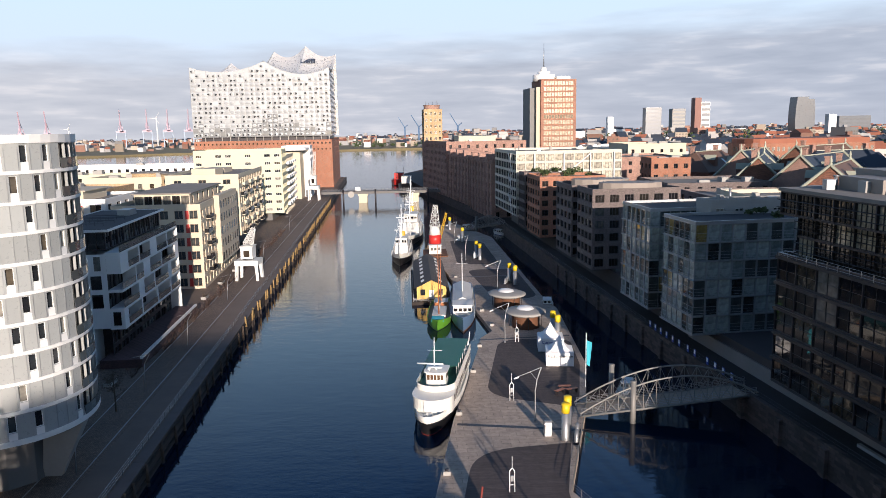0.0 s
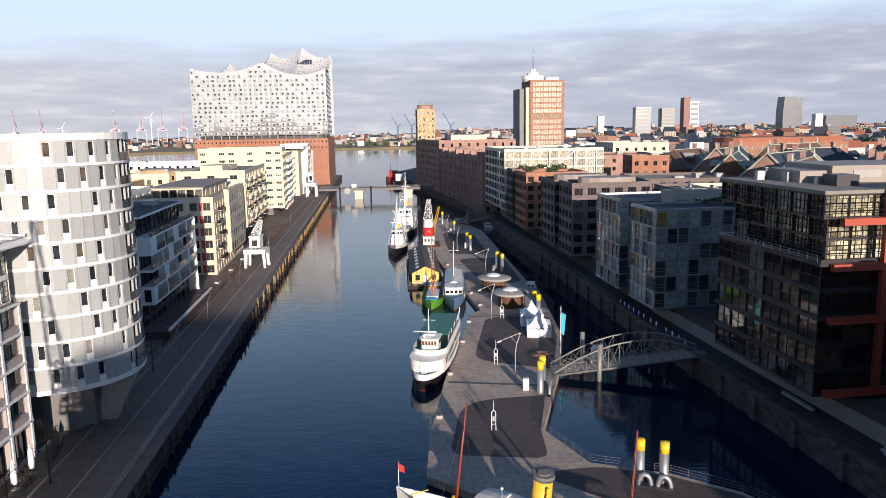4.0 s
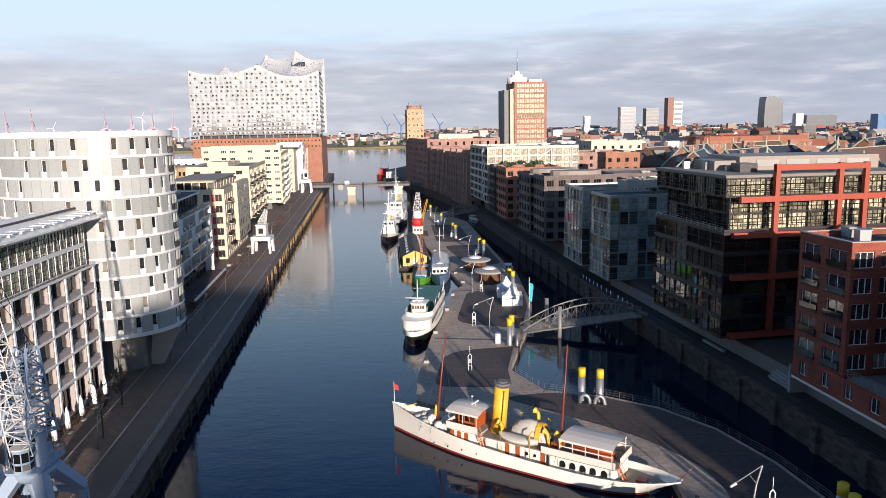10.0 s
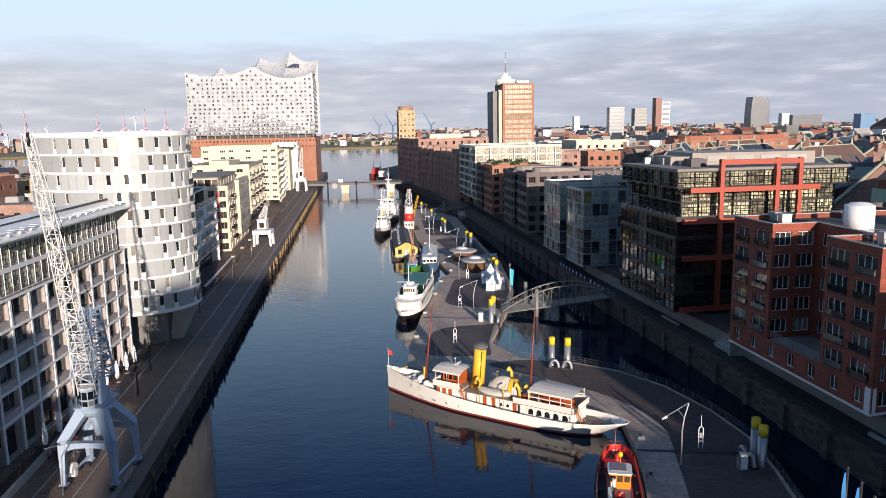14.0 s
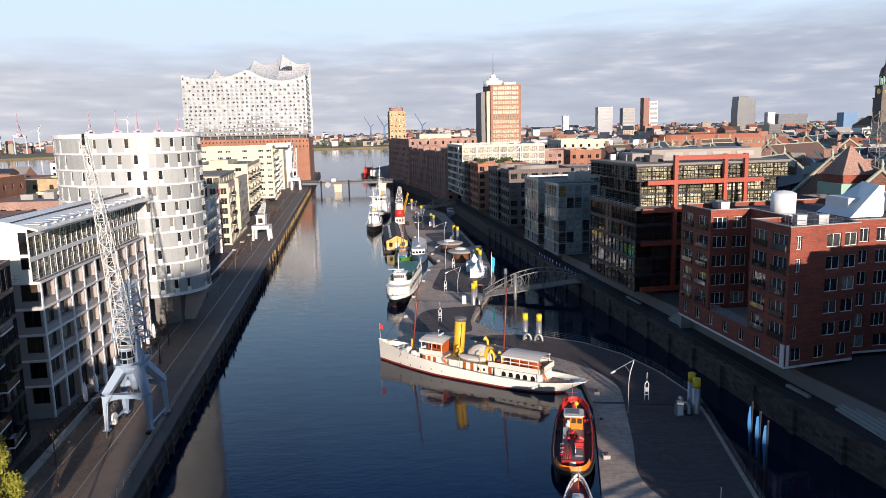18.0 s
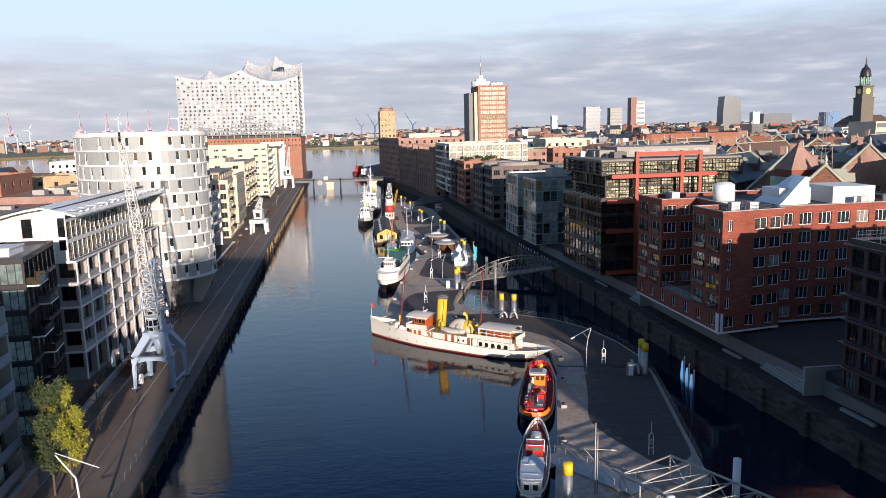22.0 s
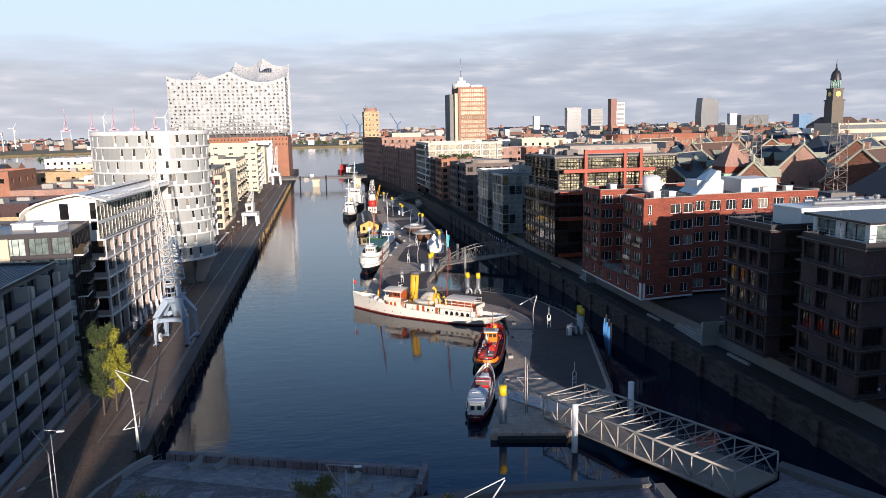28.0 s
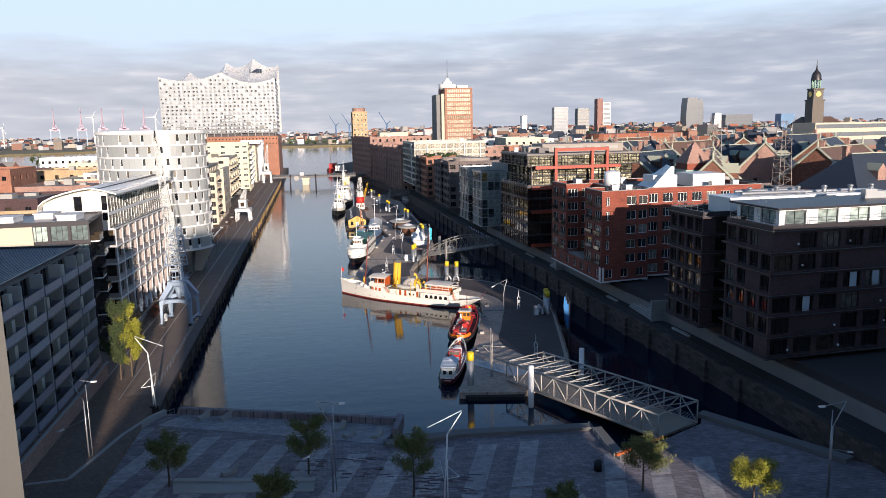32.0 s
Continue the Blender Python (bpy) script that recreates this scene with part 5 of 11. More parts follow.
part("base", Geo().prism([(59, 71.5), (85, 74), (83, 96), (56, 94)], 4, 8.0), CONCRETE, fr)

# glass office pair
for nm, P, z1 in (("glass_office", [(47.5, 118.6), (70, 121), (69, 133), (46.4, 131)], 26.5), ("glass_office", [(46.0, 137.4), (66, 139.4), (65, 155), (45.0, 152.8)], 26.7)):
    W = dict(floors=6, ww=2.05, wh=2.95, sill=0.12, nx=1, nz=2, deep=0.06, t=0.06)
    go = block(nm, "blue-grey glass office building overhanging the quay", P, 7.6, z1, surface("blue_grey_facade_metal", (0.31, 0.33, 0.345), 0.4, 0.4, var=0.15),
               {0: dict(W, cols=10), 3: dict(W, cols=6), 2: dict(W, cols=9)}, ROOFDARK, STEELGREY, fmat=STEELGREY, gmat=GLASSTEAL, under=True, pz=0.5, group="glass offices on the north quay")
    for j in range(7):
        part("floor_edge", band(P, 7.6 + j * (z1 - 7.6) / 6 - 0.12, 7.6 + j * (z1 - 7.6) / 6 + 0.03, 0.2, 0.36), STEELGREY, go, "steel floor edge")
    g = Geo()
    for j in range(1, 7):
        railing(g, [(P[3][0] - 0.3, P[3][1] - 0.4), (P[0][0] - 0.25, P[0][1] - 0.3), (P[1][0], P[1][1] - 0.4)], 7.6 + (j - 1) * (z1 - 7.6) / 6 + 0.1, 1.0, 2.2, 0.025, 2)
    part("railing", g, STEELGREY, go)
    part("base", Geo().prism([(P[0][0] + 7, P[0][1] + 0.5), (P[1][0], P[1][1] + 0.5), P[2], (P[3][0] + 7, P[3][1] - 0.5)], 4, 7.6), CONCRETE, go)
lk = block("pale_office_link", "pale panelled link building with a glass roof storey", [(56, 133.3), (78, 134), (77, 139), (55, 138)], 7.6, 28.2, CONCRETE, {0: dict(floors=6, cols=6, ww=1.6, wh=2, sill=0.6)}, ROOFGREY, CONCRETE)

# grey-brown brick pair
for P, z1, m in (([(43.8, 174.5), (66, 176.5), (65, 190), (43.1, 187.8)], 27.0, GREYBRICK), ([(42.7, 193), (62, 195), (61, 211), (41.8, 209.2)], 26.6, GREYBRICK)):
    W = dict(floors=6, ww=2.3, wh=1.9, sill=0.7, nx=3)
    gb = block("grey_brick_office", "grey-brown brick office building with dark window bands", P, 8.2, z1, m, {0: dict(W, cols=6), 3: dict(W, cols=4, ww=2.6), 2: dict(W, cols=5)}, ROOFGREY, m, fmat=DARKMETAL, gmat=GLASSDARK, under=True, group="grey brick offices")
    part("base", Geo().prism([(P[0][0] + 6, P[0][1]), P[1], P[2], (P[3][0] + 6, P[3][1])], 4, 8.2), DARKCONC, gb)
    c = ((P[0][0] + P[1][0]) / 2, (P[0][1] + P[3][1]) / 2)
    part("roof_storey", Geo().prism([(c[0] + 8 * math.cos(t * math.pi / 8), c[1] + 4.5 * math.sin(t * math.pi / 8)) for t in range(16)], z1, z1 + 2.0), WEATHERED, gb, "curved roof-top screen")
for P, m in (([(40.6, 230.5), (62, 232.5), (61, 250), (39.5, 248.8)], ORANGEBRICK), ([(39.2, 253.6), (58, 255), (57, 265), (38.7, 263)], GREYBRICK)):
    W = dict(floors=6, ww=2.0, wh=1.8, sill=0.8, nx=2)
    ob_ = block("brick_slab_office", "narrow brick office slab with a green roof terrace", P, 8.0, 26.5, m, {0: dict(W, cols=6, skip=lambda i, j: i > 3), 3: dict(W, cols=5, ww=2.6)}, ROOFGREY, m, fmat=DARKMETAL, gmat=GLASSDARK, under=True, group="brick slab offices")
    part("base", Geo().prism([(P[0][0] + 6, P[0][1]), P[1], P[2], (P[3][0] + 6, P[3][1])], 4, 8.0), DARKCONC, ob_)
P = [(38.2, 267.4), (78, 271), (75, 313), (35.2, 309.6)]
W = dict(floors=7, ww=3.2, wh=2.35, sill=0.55, nx=3)
wl = block("white_lattice_office", "cream-white office building with window bands and outer lattice", P, 10.5, 33.4, PALEOFFICE, {0: dict(W, cols=11, gmat=GLASSBLIND), 3: dict(W, cols=12)}, ROOFGREY, PALEOFFICE, fmat=DARKMETAL, gmat=GLASSDARK, under=True)
part("base", Geo().prism([(44, 268), (77, 271), (74, 312), (42, 309)], 4, 10.5), DARKCONC, wl)
g = Geo()
for j in range(3):
    for s in (0, 1):
        z0, z1 = 10.5 + j * 7.6, 18.1 + j * 7.6
        g.tube((37.6 - 0 * s, 272 + 8 * s, z0), (37.0, 280 - 8 * s, z1), 0.18, 0.18, 6)
for x0, x1, z0, z1 in ((45, 45, 10.5, 33.4), (53, 45, 10.5, 18), (56, 66, 25, 33), (56, 56, 10.5, 33.4), (66, 66, 18, 33.4), (75, 75, 10.5, 33.4)):
    g.tube((x0, 266.9 + (x0 - 38.2) * 0.0905, z0), (x1, 266.9 + (x1 - 38.2) * 0.0905, z1), 0.25, 0.25, 6)
part("lattice", g, WHITE, wl, "white diagonal bracing")

# old brown brick warehouses towards the river
W = dict(floors=6, ww=1.5, wh=2.1, sill=0.8, nx=2)
for P, z1, cols in (([(34.8, 318), (74, 322), (70, 366), (28.8, 364)], 28.2, 14), ([(28.4, 368), (68, 372), (60, 418), (20.6, 417)], 28.6, 15)):
    wh = block("brick_warehouse", "dark brown brick warehouse with rows of small windows", P, 3.5, z1, BROWNBRICK, {0: dict(W, cols=8), 3: dict(W, cols=cols)}, ROOFGREY, BROWNBRICK, fmat=DARKMETAL, gmat=GLASSDARK, group="warehouses on the north quay")
    part("cornice", band(P, z1 - 0.5, z1 + 0.05, 0.35, 0.5), BROWNBRICK, wh)
    ln, d, n = wall_frame(P[3], P[0])
    for i in range(8):
        part("lesene", Geo().box(-0.55, 0.55, -0.4, -0.003, 0, z1 - 4.2), BROWNBRICK, wh, m=wall_pose(P[3], d, n, 0.6 + i * (ln - 1.2) / 7, 3.5, 0))
    for i in range(3):
        s = (i + 0.5) / 3
        x, y = P[3][0] + (P[0][0] - P[3][0]) * s, P[3][1] + (P[0][1] - P[3][1]) * s
        part("gable", Geo().box(x - 0.6, x + 9, y - 3, y + 3, z1, z1 + 3.2), BROWNBRICK, wh, "raised brick gable")
P = [(19.6, 420), (66, 426), (54, 498), (7.0, 496)]
wh = block("long_brick_warehouse", "long dark brick warehouse at the river", P, 3.0, 34.6, BROWNBRICK, {0: dict(W, floors=8, cols=9), 3: dict(W, floors=8, cols=18, ww=1.5)}, ROOFGREY, BROWNBRICK, fmat=DARKMETAL, gmat=GLASSDARK)
part("roof_storey", Geo().box(28, 50, 440, 490, 34.6, 38.2), CREAM, wh, "pale roof storey")
P = [(8.3, 484), (20.2, 485.2), (19.3, 497), (7.2, 496)]
W = dict(floors=5, ww=1.4, wh=1.9, sill=1.0, nx=2)
tw = block("brick_tower", "orange brick tower with a round lookout on top", P, 34.6, 54.4, SANDBRICK, {0: dict(W, cols=4), 3: dict(W, cols=4)}, ROOFGREY, SANDBRICK, fmat=WHITE, gmat=GLASSDARK)
part("lookout", Geo().tube((13.6, 490.6, 54.4), (13.6, 490.6, 57.6), 5.2, 5.2, 24).lathe((13.6, 490.6, 57.6), [(5.6, 0), (5.6, 0.5), (0.01, 0.6)], 24), BROWNBRICK, tw, "round brick lookout")
g = Geo()
for i in range(9):
    a = i * 0.7
    g.tube((13.6 + 4 * math.cos(a), 490.6 + 4 * math.sin(a), 58), (13.6 + 4 * math.cos(a), 490.6 + 4 * math.sin(a), 59.4 + (i % 3) * 0.6), 0.08, 0.08, 4)
part("antenna", g, STEELGREY, tw)

# office tower with drum and mast
P = [(86.2, 494), (110.2, 496), (108.5, 524), (84.5, 522)]
ht = block("office_tower", "tall red brick office tower with a pale window grid", P, 4.0, 73.0, PALEBRICK, {0: dict(floors=19, cols=11, ww=1.5, wh=2.5, sill=0.6, nx=1, margin=1.8, rows=True)}, ROOFGREY, PALEBRICK, fmat=CREAM, gmat=GLASSBLIND)
part("side_slab", Geo().prism([(79.6, 499), (86.1, 499.5), (84.6, 521), (78.2, 520)], 4, 68.5), surface("ribbed_grey_slab", (0.15, 0.15, 0.148), 0.6, var=0.3, big=0.4), ht, "ribbed grey side slab")
part("stair_strip", Geo().prism([(83.4, 495.5), (86.1, 496), (86.1, 499), (83.4, 498.5)], 4, 69.0), BEIGE, ht)
part("drum", Geo().tube((90.5, 508, 73), (90.5, 508, 77.5), 7.5, 7.5, 28).tube((90.5, 508, 77.5), (90.5, 508, 79.6), 4.2, 4.2, 24).tube((90.5, 508, 79.6), (90.5, 508, 82.4), 2.4, 1.8, 20).box(98, 107, 500, 518, 73, 76), WHITE, ht, "white round roof-top drum")
part("mast", Geo().tube((90.5, 508, 82), (90.5, 508, 98), 0.4, 0.12, 8), STEELGREY, ht)


# roof clutter of the north side
random.seed(77)
for root, (x0, x1, y0, y1, z) in ((fr, (52, 57, 72, 94, 34.55)), (gb, (46, 60, 197, 208, 26.6)), (ob_, (42, 56, 256, 262, 26.5)), (wl, (42, 72, 272, 308, 33.4)), (wh, (24, 50, 425, 438, 34.6)), (bk, (70, 98, -30, -23, 30.3)), (rd, (58, 92, 42, 51, 27.6)), (lk, (58, 75, 134.5, 137.5, 28.2))):
    for i in range(5):
        x, y, h = random.uniform(x0, x1), random.uniform(y0, y1), random.uniform(0.7, 1.8)
        w, d = random.uniform(0.8, 2.4), random.uniform(0.8, 2.0)
        if i % 3 == 2:
            part("flue", Geo().tube((x, y, z), (x, y, z + h + 0.8), 0.22, 0.22, 8).tube((x, y, z + h + 0.8), (x, y, z + h + 1.0), 0.34, 0.34, 8), STEELGREY, root)
        else:
            part("roof_unit", Geo().box(x, x + w, y, y + d, z, z + h).box(x + 0.15, x + w - 0.15, y - 0.03, y, z + 0.2, z + h - 0.2), CONCRETE if i % 2 else STEELGREY, root)


# ---- bridges, dolphins, lamps, pontoon furniture ----
def placed(name, m, label, category, group="", kind=""):
    """An Empty at a pose; its parts are built in its own axes."""
    ob = new(name)
    ob.empty_display_size = 0.2
    ob.matrix_basis = m
    ORIGIN[ob] = Vector()
    return tagged(ob, label, category, group, kind)


def arch_bridge(p, q, z0, z1, width, rise, label, piles):
    p, q = Vector((*p, z0)), Vector((*q, z1))
    ln = (q - p).length
    ang = math.atan2(q.y - p.y, q.x - p.x)
    root = placed("arch_footbridge", Matrix.Translation(p) @ Matrix.Rotation(ang, 4, "Z"), label, "bridge", "arched footbridges to the pontoon")
    dz = q.z - p.z
    n = 14

    def top(s):
        return dz * s + 0.4 + rise * 4 * s * (1 - s) * (1 - 0.15 * (1 - s))
    part("deck", Geo().prism([(0, -width / 2), (ln, -width / 2), (ln, width / 2), (0, width / 2)], -0.25, 0.02), DECKWOOD, root).rotation_euler = (0, -math.atan2(dz, ln), 0)
    for sy in (-1, 1):
        y = sy * (width / 2 + 0.12)
        pts = [(ln * i / n, y, top(i / n)) for i in range(n + 1)]
        part("arch", Geo().path(pts, 0.14, 8), BRIDGEGREY, root, "curved steel top chord")
        part("girder", Geo().tube((0, y, 0), (ln, y, dz), 0.18, 0.18, 6), BRIDGEGREY, root)
        for i in range(1, n):
            part("upright", Geo().tube((ln * i / n, y, dz * i / n), pts[i], 0.06, 0.06, 5), BRIDGEGREY, root)
            j = i + 1 if i < n / 2 else i - 1
            part("brace", Geo().tube((ln * i / n, y, dz * i / n), pts[j], 0.045, 0.045, 5), BRIDGEGREY, root)
            part("brace", Geo().tube((ln * j / n, y, dz * j / n), pts[i], 0.045, 0.045, 5), BRIDGEGREY, root)
        part("handrail", railing(Geo(), [(0.2, y * 0.94, 0.1), (ln - 0.2, y * 0.94, dz + 0.1)], 0, 1.0, 1.6, 0.025, 4), STEELGREY, root)
    for x, y in piles:
        tagged(new("guide_pile", Geo().tube((0, 0, -3), (0, 0, 6.3), 0.42, 0.42, 16).lathe((0, 0, 6.3), [(0.46, 0), (0.46, 0.12), (0.01, 0.16)], 16).mesh("guide_pile", BRIDGEGREY)), "tall grey steel guide pile standing in the water", "pile", "guide piles").location = (x, y, 0)
    return root


arch_bridge((24.6, 103.0), (50.0, 101.6), 1.1, 4.1, 4.6, 4.2, "grey steel arch footbridge with crossed bracing", ((32.1, 100.2), (31.0, 108.0)))
arch_bridge((22.0, 303.0), (37.5, 298.6), 1.1, 4.1, 3.8, 4.0, "grey steel arch footbridge farther along the pontoon", ((26.0, 299.0), (26.8, 305.5)))


def truss_bridge():
    a, b = Vector((29.4, -17.6, 1.3)), Vector((43.7, -45.2, 2.05))
    ln = (b.xy - a.xy).length
    root = placed("truss_footbridge", Matrix.Translation(a) @ Matrix.Rotation(math.atan2(b.y - a.y, b.x - a.x), 4, "Z"), "grey tubular steel truss bridge from the plaza to the pontoon", "bridge")
    hw, h, n, dz = 4.1, 3.1, 11, b.z - a.z
    part("deck", Geo().quad([(0, -hw, 0), (ln, -hw, dz), (ln, hw, dz), (0, hw, 0)]).quad([(0, hw, -0.3), (ln, hw, dz - 0.3), (ln, -hw, dz - 0.3), (0, -hw, -0.3)]).quad([(0, -hw, -0.3), (ln, -hw, dz - 0.3), (ln, -hw, dz), (0, -hw, 0)]).quad([(0, hw, 0), (ln, hw, dz), (ln, hw, dz - 0.3), (0, hw, -0.3)]), DECKWOOD, root)

    def at(i, y, z):
        return (ln * i / n, y, dz * i / n + z)
    for y in (-hw, hw):
        part("top_chord", Geo().tube(at(0, y, h), at(n, y, h), 0.15, 0.15, 8), BRIDGEPALE, root)
        part("bottom_chord", Geo().tube(at(0, y, 0), at(n, y, 0), 0.17, 0.17, 8), BRIDGEPALE, root)
        for i in range(n + 1):
            part("upright", Geo().tube(at(i, y, 0), at(i, y, h), 0.1, 0.1, 6), BRIDGEPALE, root)
            if i < n:
                part("diagonal", Geo().tube(at(i, y, 0 if i % 2 else h), at(i + 1, y, h if i % 2 else 0), 0.09, 0.09, 6), BRIDGEPALE, root)
        part("handrail", railing(Geo(), [at(0, y * 0.93, 0.02), at(n, y * 0.93, 0.02)], 0, 1.05, 1.4, 0.025, 5), STEELGREY, root)
    for i in range(n + 1):
        part("cross_beam", Geo().tube(at(i, -hw, h), at(i, hw, h), 0.11, 0.11, 6), BRIDGEPALE, root)
        if i < n:
            part("wind_brace", Geo().tube(at(i, -hw, h), at(i + 1, hw, h), 0.05, 0.05, 5), BRIDGEPALE, root)
    gw = Geo()
    for y in (-1.3, 1.3):
        railing(gw, [(-14, y - 2.6, -0.32), (-1.2, y * 1.4, 0)], 0, 1.0, 1.6, 0.03, 4)
    gw.quad([(-14, -4.0, -0.33), (-0.2, -2.0, -0.02), (-0.2, 2.0, -0.02), (-14, -1.2, -0.33)])
    part("ramp", gw, STEELGREY, root, "railed access ramp on the pontoon")
    for x, y, z in ((27.58, -28.78, 6.5), (37.64, -22.48, 6.7)):
        tagged(new("guide_pile", Geo().tube((0, 0, -3), (0, 0, z), 0.42, 0.42, 16).lathe((0, 0, z), [(0.45, 0), (0.4, 0.14), (0.01, 0.18)], 16).mesh("guide_pile", OFFWHITE)), "pale steel guide pile beside the truss bridge", "pile", "guide piles").location = (x, y, 0)


truss_bridge()
solid("pontoon_end", Geo().prism([(18.4, -24.6), (27.3, -25.9), (27.5, -24.9), (18.2, -23.6)], -0.4, 0.6), RUBBER, "black ribbed rubber end of the pontoon", "fender", kind="structure")

# yellow-topped mooring dolphins with pipe collars
dol = placed("mooring_dolphin", Matrix(), "silver steel mooring pile with a yellow painted cap", "mooring pile", "yellow-capped mooring piles")
part("shaft", Geo().tube((0, 0, -3), (0, 0, 4.9), 0.55, 0.55, 20), STEELGREY, dol)
part("cap", Geo().tube((0, 0, 4.9), (0, 0, 6.2), 0.56, 0.56, 20).lathe((0, 0, 6.2), [(0.56, 0), (0.4, 0.1), (0.01, 0.12)], 20), YELLOW, dol, "yellow painted cap")
dol.matrix_basis = pose(19.63, -20.13, 0.35)
for x, y in ((27.19, 62.84), (29.73, 61.74), (44.5, 24.1), (44.2, 21.7), (21.5, 95.5), (20.7, 92.9), (28.4, 143.0), (28.7, 139.5), (26.6, 197), (27.6, 193), (21.6, 232), (21.0, 238.5), (18.6, 272), (15.5, 305)):
    copy_thing(dol, pose(x, y, 0))
col = placed("pile_collar", Matrix(), "grey steel roller collar holding a mooring pile", "pile collar", "pile collars")
g = Geo()
for s in (-1, 1):
    pts = [(s * 1.1 + 0.75 * math.cos(a), -0.1, 0.1 + 1.4 * math.sin(a)) for a in [math.pi * i / 8 for i in range(9)]]
    g.path(pts, 0.3, 8)
part("guide", g, STEELGREY, col)
part("foot", Geo().box(-2.2, 2.2, -0.6, 0.4, 0, 0.25), DARKMETAL, col)
col.matrix_basis = pose(28.4, 61.0, 1.0, 0, 0, -20)
for x, y, r in ((42.8, 22.9, 90), (22.3, 93.4, 75), (26.9, 141.4, 80), (25.4, 195, 70)):
    copy_thing(col, pose(x, y, 1.0, 0, 0, r))

# pontoon lamps: leaning post with two arms
lamp = placed("pontoon_lamp", Matrix(), "slim grey pontoon lamp with two forked arms", "street lamp", "pontoon lamps")
part("post", Geo().path([(0, 0, 0), (0, 0, 4.5), (0.25, 0, 6.2), (0.9, 0, 8.0)], 0.1, 8), STEELGREY, lamp)
part("arm", Geo().path([(0.9, 0, 8.0), (-2.6, 0, 6.9)], 0.06, 6).tube((0.25, 0, 6.2), (-0.8, 0, 7.45), 0.04, 0.04, 5), STEELGREY, lamp)
part("luminaire", Geo().tube((-2.5, 0, 6.85), (-3.2, 0, 6.65), 0.16, 0.1, 8), OFFWHITE, lamp)
part("foot", Geo().tube((0, 0, 0), (0, 0, 0.35), 0.2, 0.16, 10), STEELGREY, lamp)
lamp.matrix_basis = pose(17.7, 99.7, 1.0, 0, 0, 10)
for x, y, r in ((18.2, 139.2, 15), (34.5, 22.9, 20), (22, 186, 10), (17, 232, 0), (15.5, 268, 0)):
    copy_thing(lamp, pose(x, y, 1.0, 0, 0, r))
lift = placed("safety_ladder", Matrix(), "white steel ladder frame with lifebuoy holder", "ladder frame", "ladder frames on the pontoon")
part("frame", Geo().path([(-0.3, 0, 0), (-0.3, 0, 2.6), (0, 0, 3.0), (0.3, 0, 2.6), (0.3, 0, 0)], 0.07, 6).tube((0, 0, 3.0), (0, 0, 4.4), 0.04, 0.04, 5), OFFWHITE, lift)
part("rung", Geo().tube((-0.3, 0, 0.9), (0.3, 0, 0.9), 0.05, 0.05, 5), OFFWHITE, lift)
part("holder", Geo().obox((0, 0, 1.7), (0.36, 0.14, 0.7)), STEELGREY, lift)
lift.matrix_basis = pose(15.4, 108.0, 1.0)
for x, y in ((11.6, 79.0), (39.0, 27.6), (33.7, -8.2), (20.6, 139.6)):
    copy_thing(lift, pose(x, y, 1.0))
cab = placed("power_cabinet", Matrix(), "grey rounded service cabinet on the pontoon", "cabinet", "service cabinets")
part("body", Geo().box(-0.5, 0.5, -0.5, 0.5, 0, 1.7).sheet([[(x, 0.5 * math.cos(a), 1.7 + 0.5 * math.sin(a)) for a in [math.pi * i / 6 for i in range(7)]] for x in (-0.5, 0.5)]), STEELGREY, cab)
part("door", Geo().box(-0.4, 0.4, -0.54, -0.503, 0.15, 1.55), OFFWHITE, cab)
cab.matrix_basis = pose(41.5, 21.3, 1.0)
for x, y in ((18.6, 94.6), (20.4, 236.0), (17.4, 274.0)):
    copy_thing(cab, pose(x, y, 1.0))
bol = placed("bollard", Matrix(), "small pale mooring bollard block at the pontoon's edge", "bollard", "mooring bollards")
part("block", Geo().box(-0.45, 0.45, -0.35, 0.35, 0, 0.5), CONCRETE, bol)
part("head", Geo().tube((0, 0, 0.5), (0, 0, 0.75), 0.2, 0.26, 10), DARKMETAL, bol)
bol.matrix_basis = pose(6.9, 103, 1.0)
for x, y in ((10.5, 122), (13.0, 137), (32.2, 31), (29.6, 20), (26.9, 9), (23.6, -3), (4.2, 84), (17.0, 152), (16.0, 165), (14.4, 180), (12.2, 205)):
    copy_thing(bol, pose(x, y, 1.0))
mast = placed("banner_mast", Matrix(), "dark pole carrying a long blue banner", "flagpole", "blue banner poles")
part("pole", Geo().tube((0, 0, -3), (0, 0, 9.6), 0.16, 0.12, 8), DARKMETAL, mast)
g = Geo()
g.sheet([[(0.14 + 0.38 * u + 0.05 * math.sin(z), 0.09 * math.sin(3 * u + z * 1.1), z) for u in (0, 0.33, 0.66, 1)] for z in [4.2 + 0.5 * i for i in range(11)]])
part("banner", g, BLUE, mast, "blue cloth banner")
part("finial", Geo().lathe((0, 0, 9.6), [(0.14, 0), (0.16, 0.1), (0.01, 0.25)], 8), DARKMETAL, mast)
mast.matrix_basis = pose(42.9, 3.4, 0, 0, 0, 200)
for x, y in ((42.3, 0.4), (41.8, -2.2)):
    copy_thing(mast, pose(x, y, 0, 0, 0, 190))

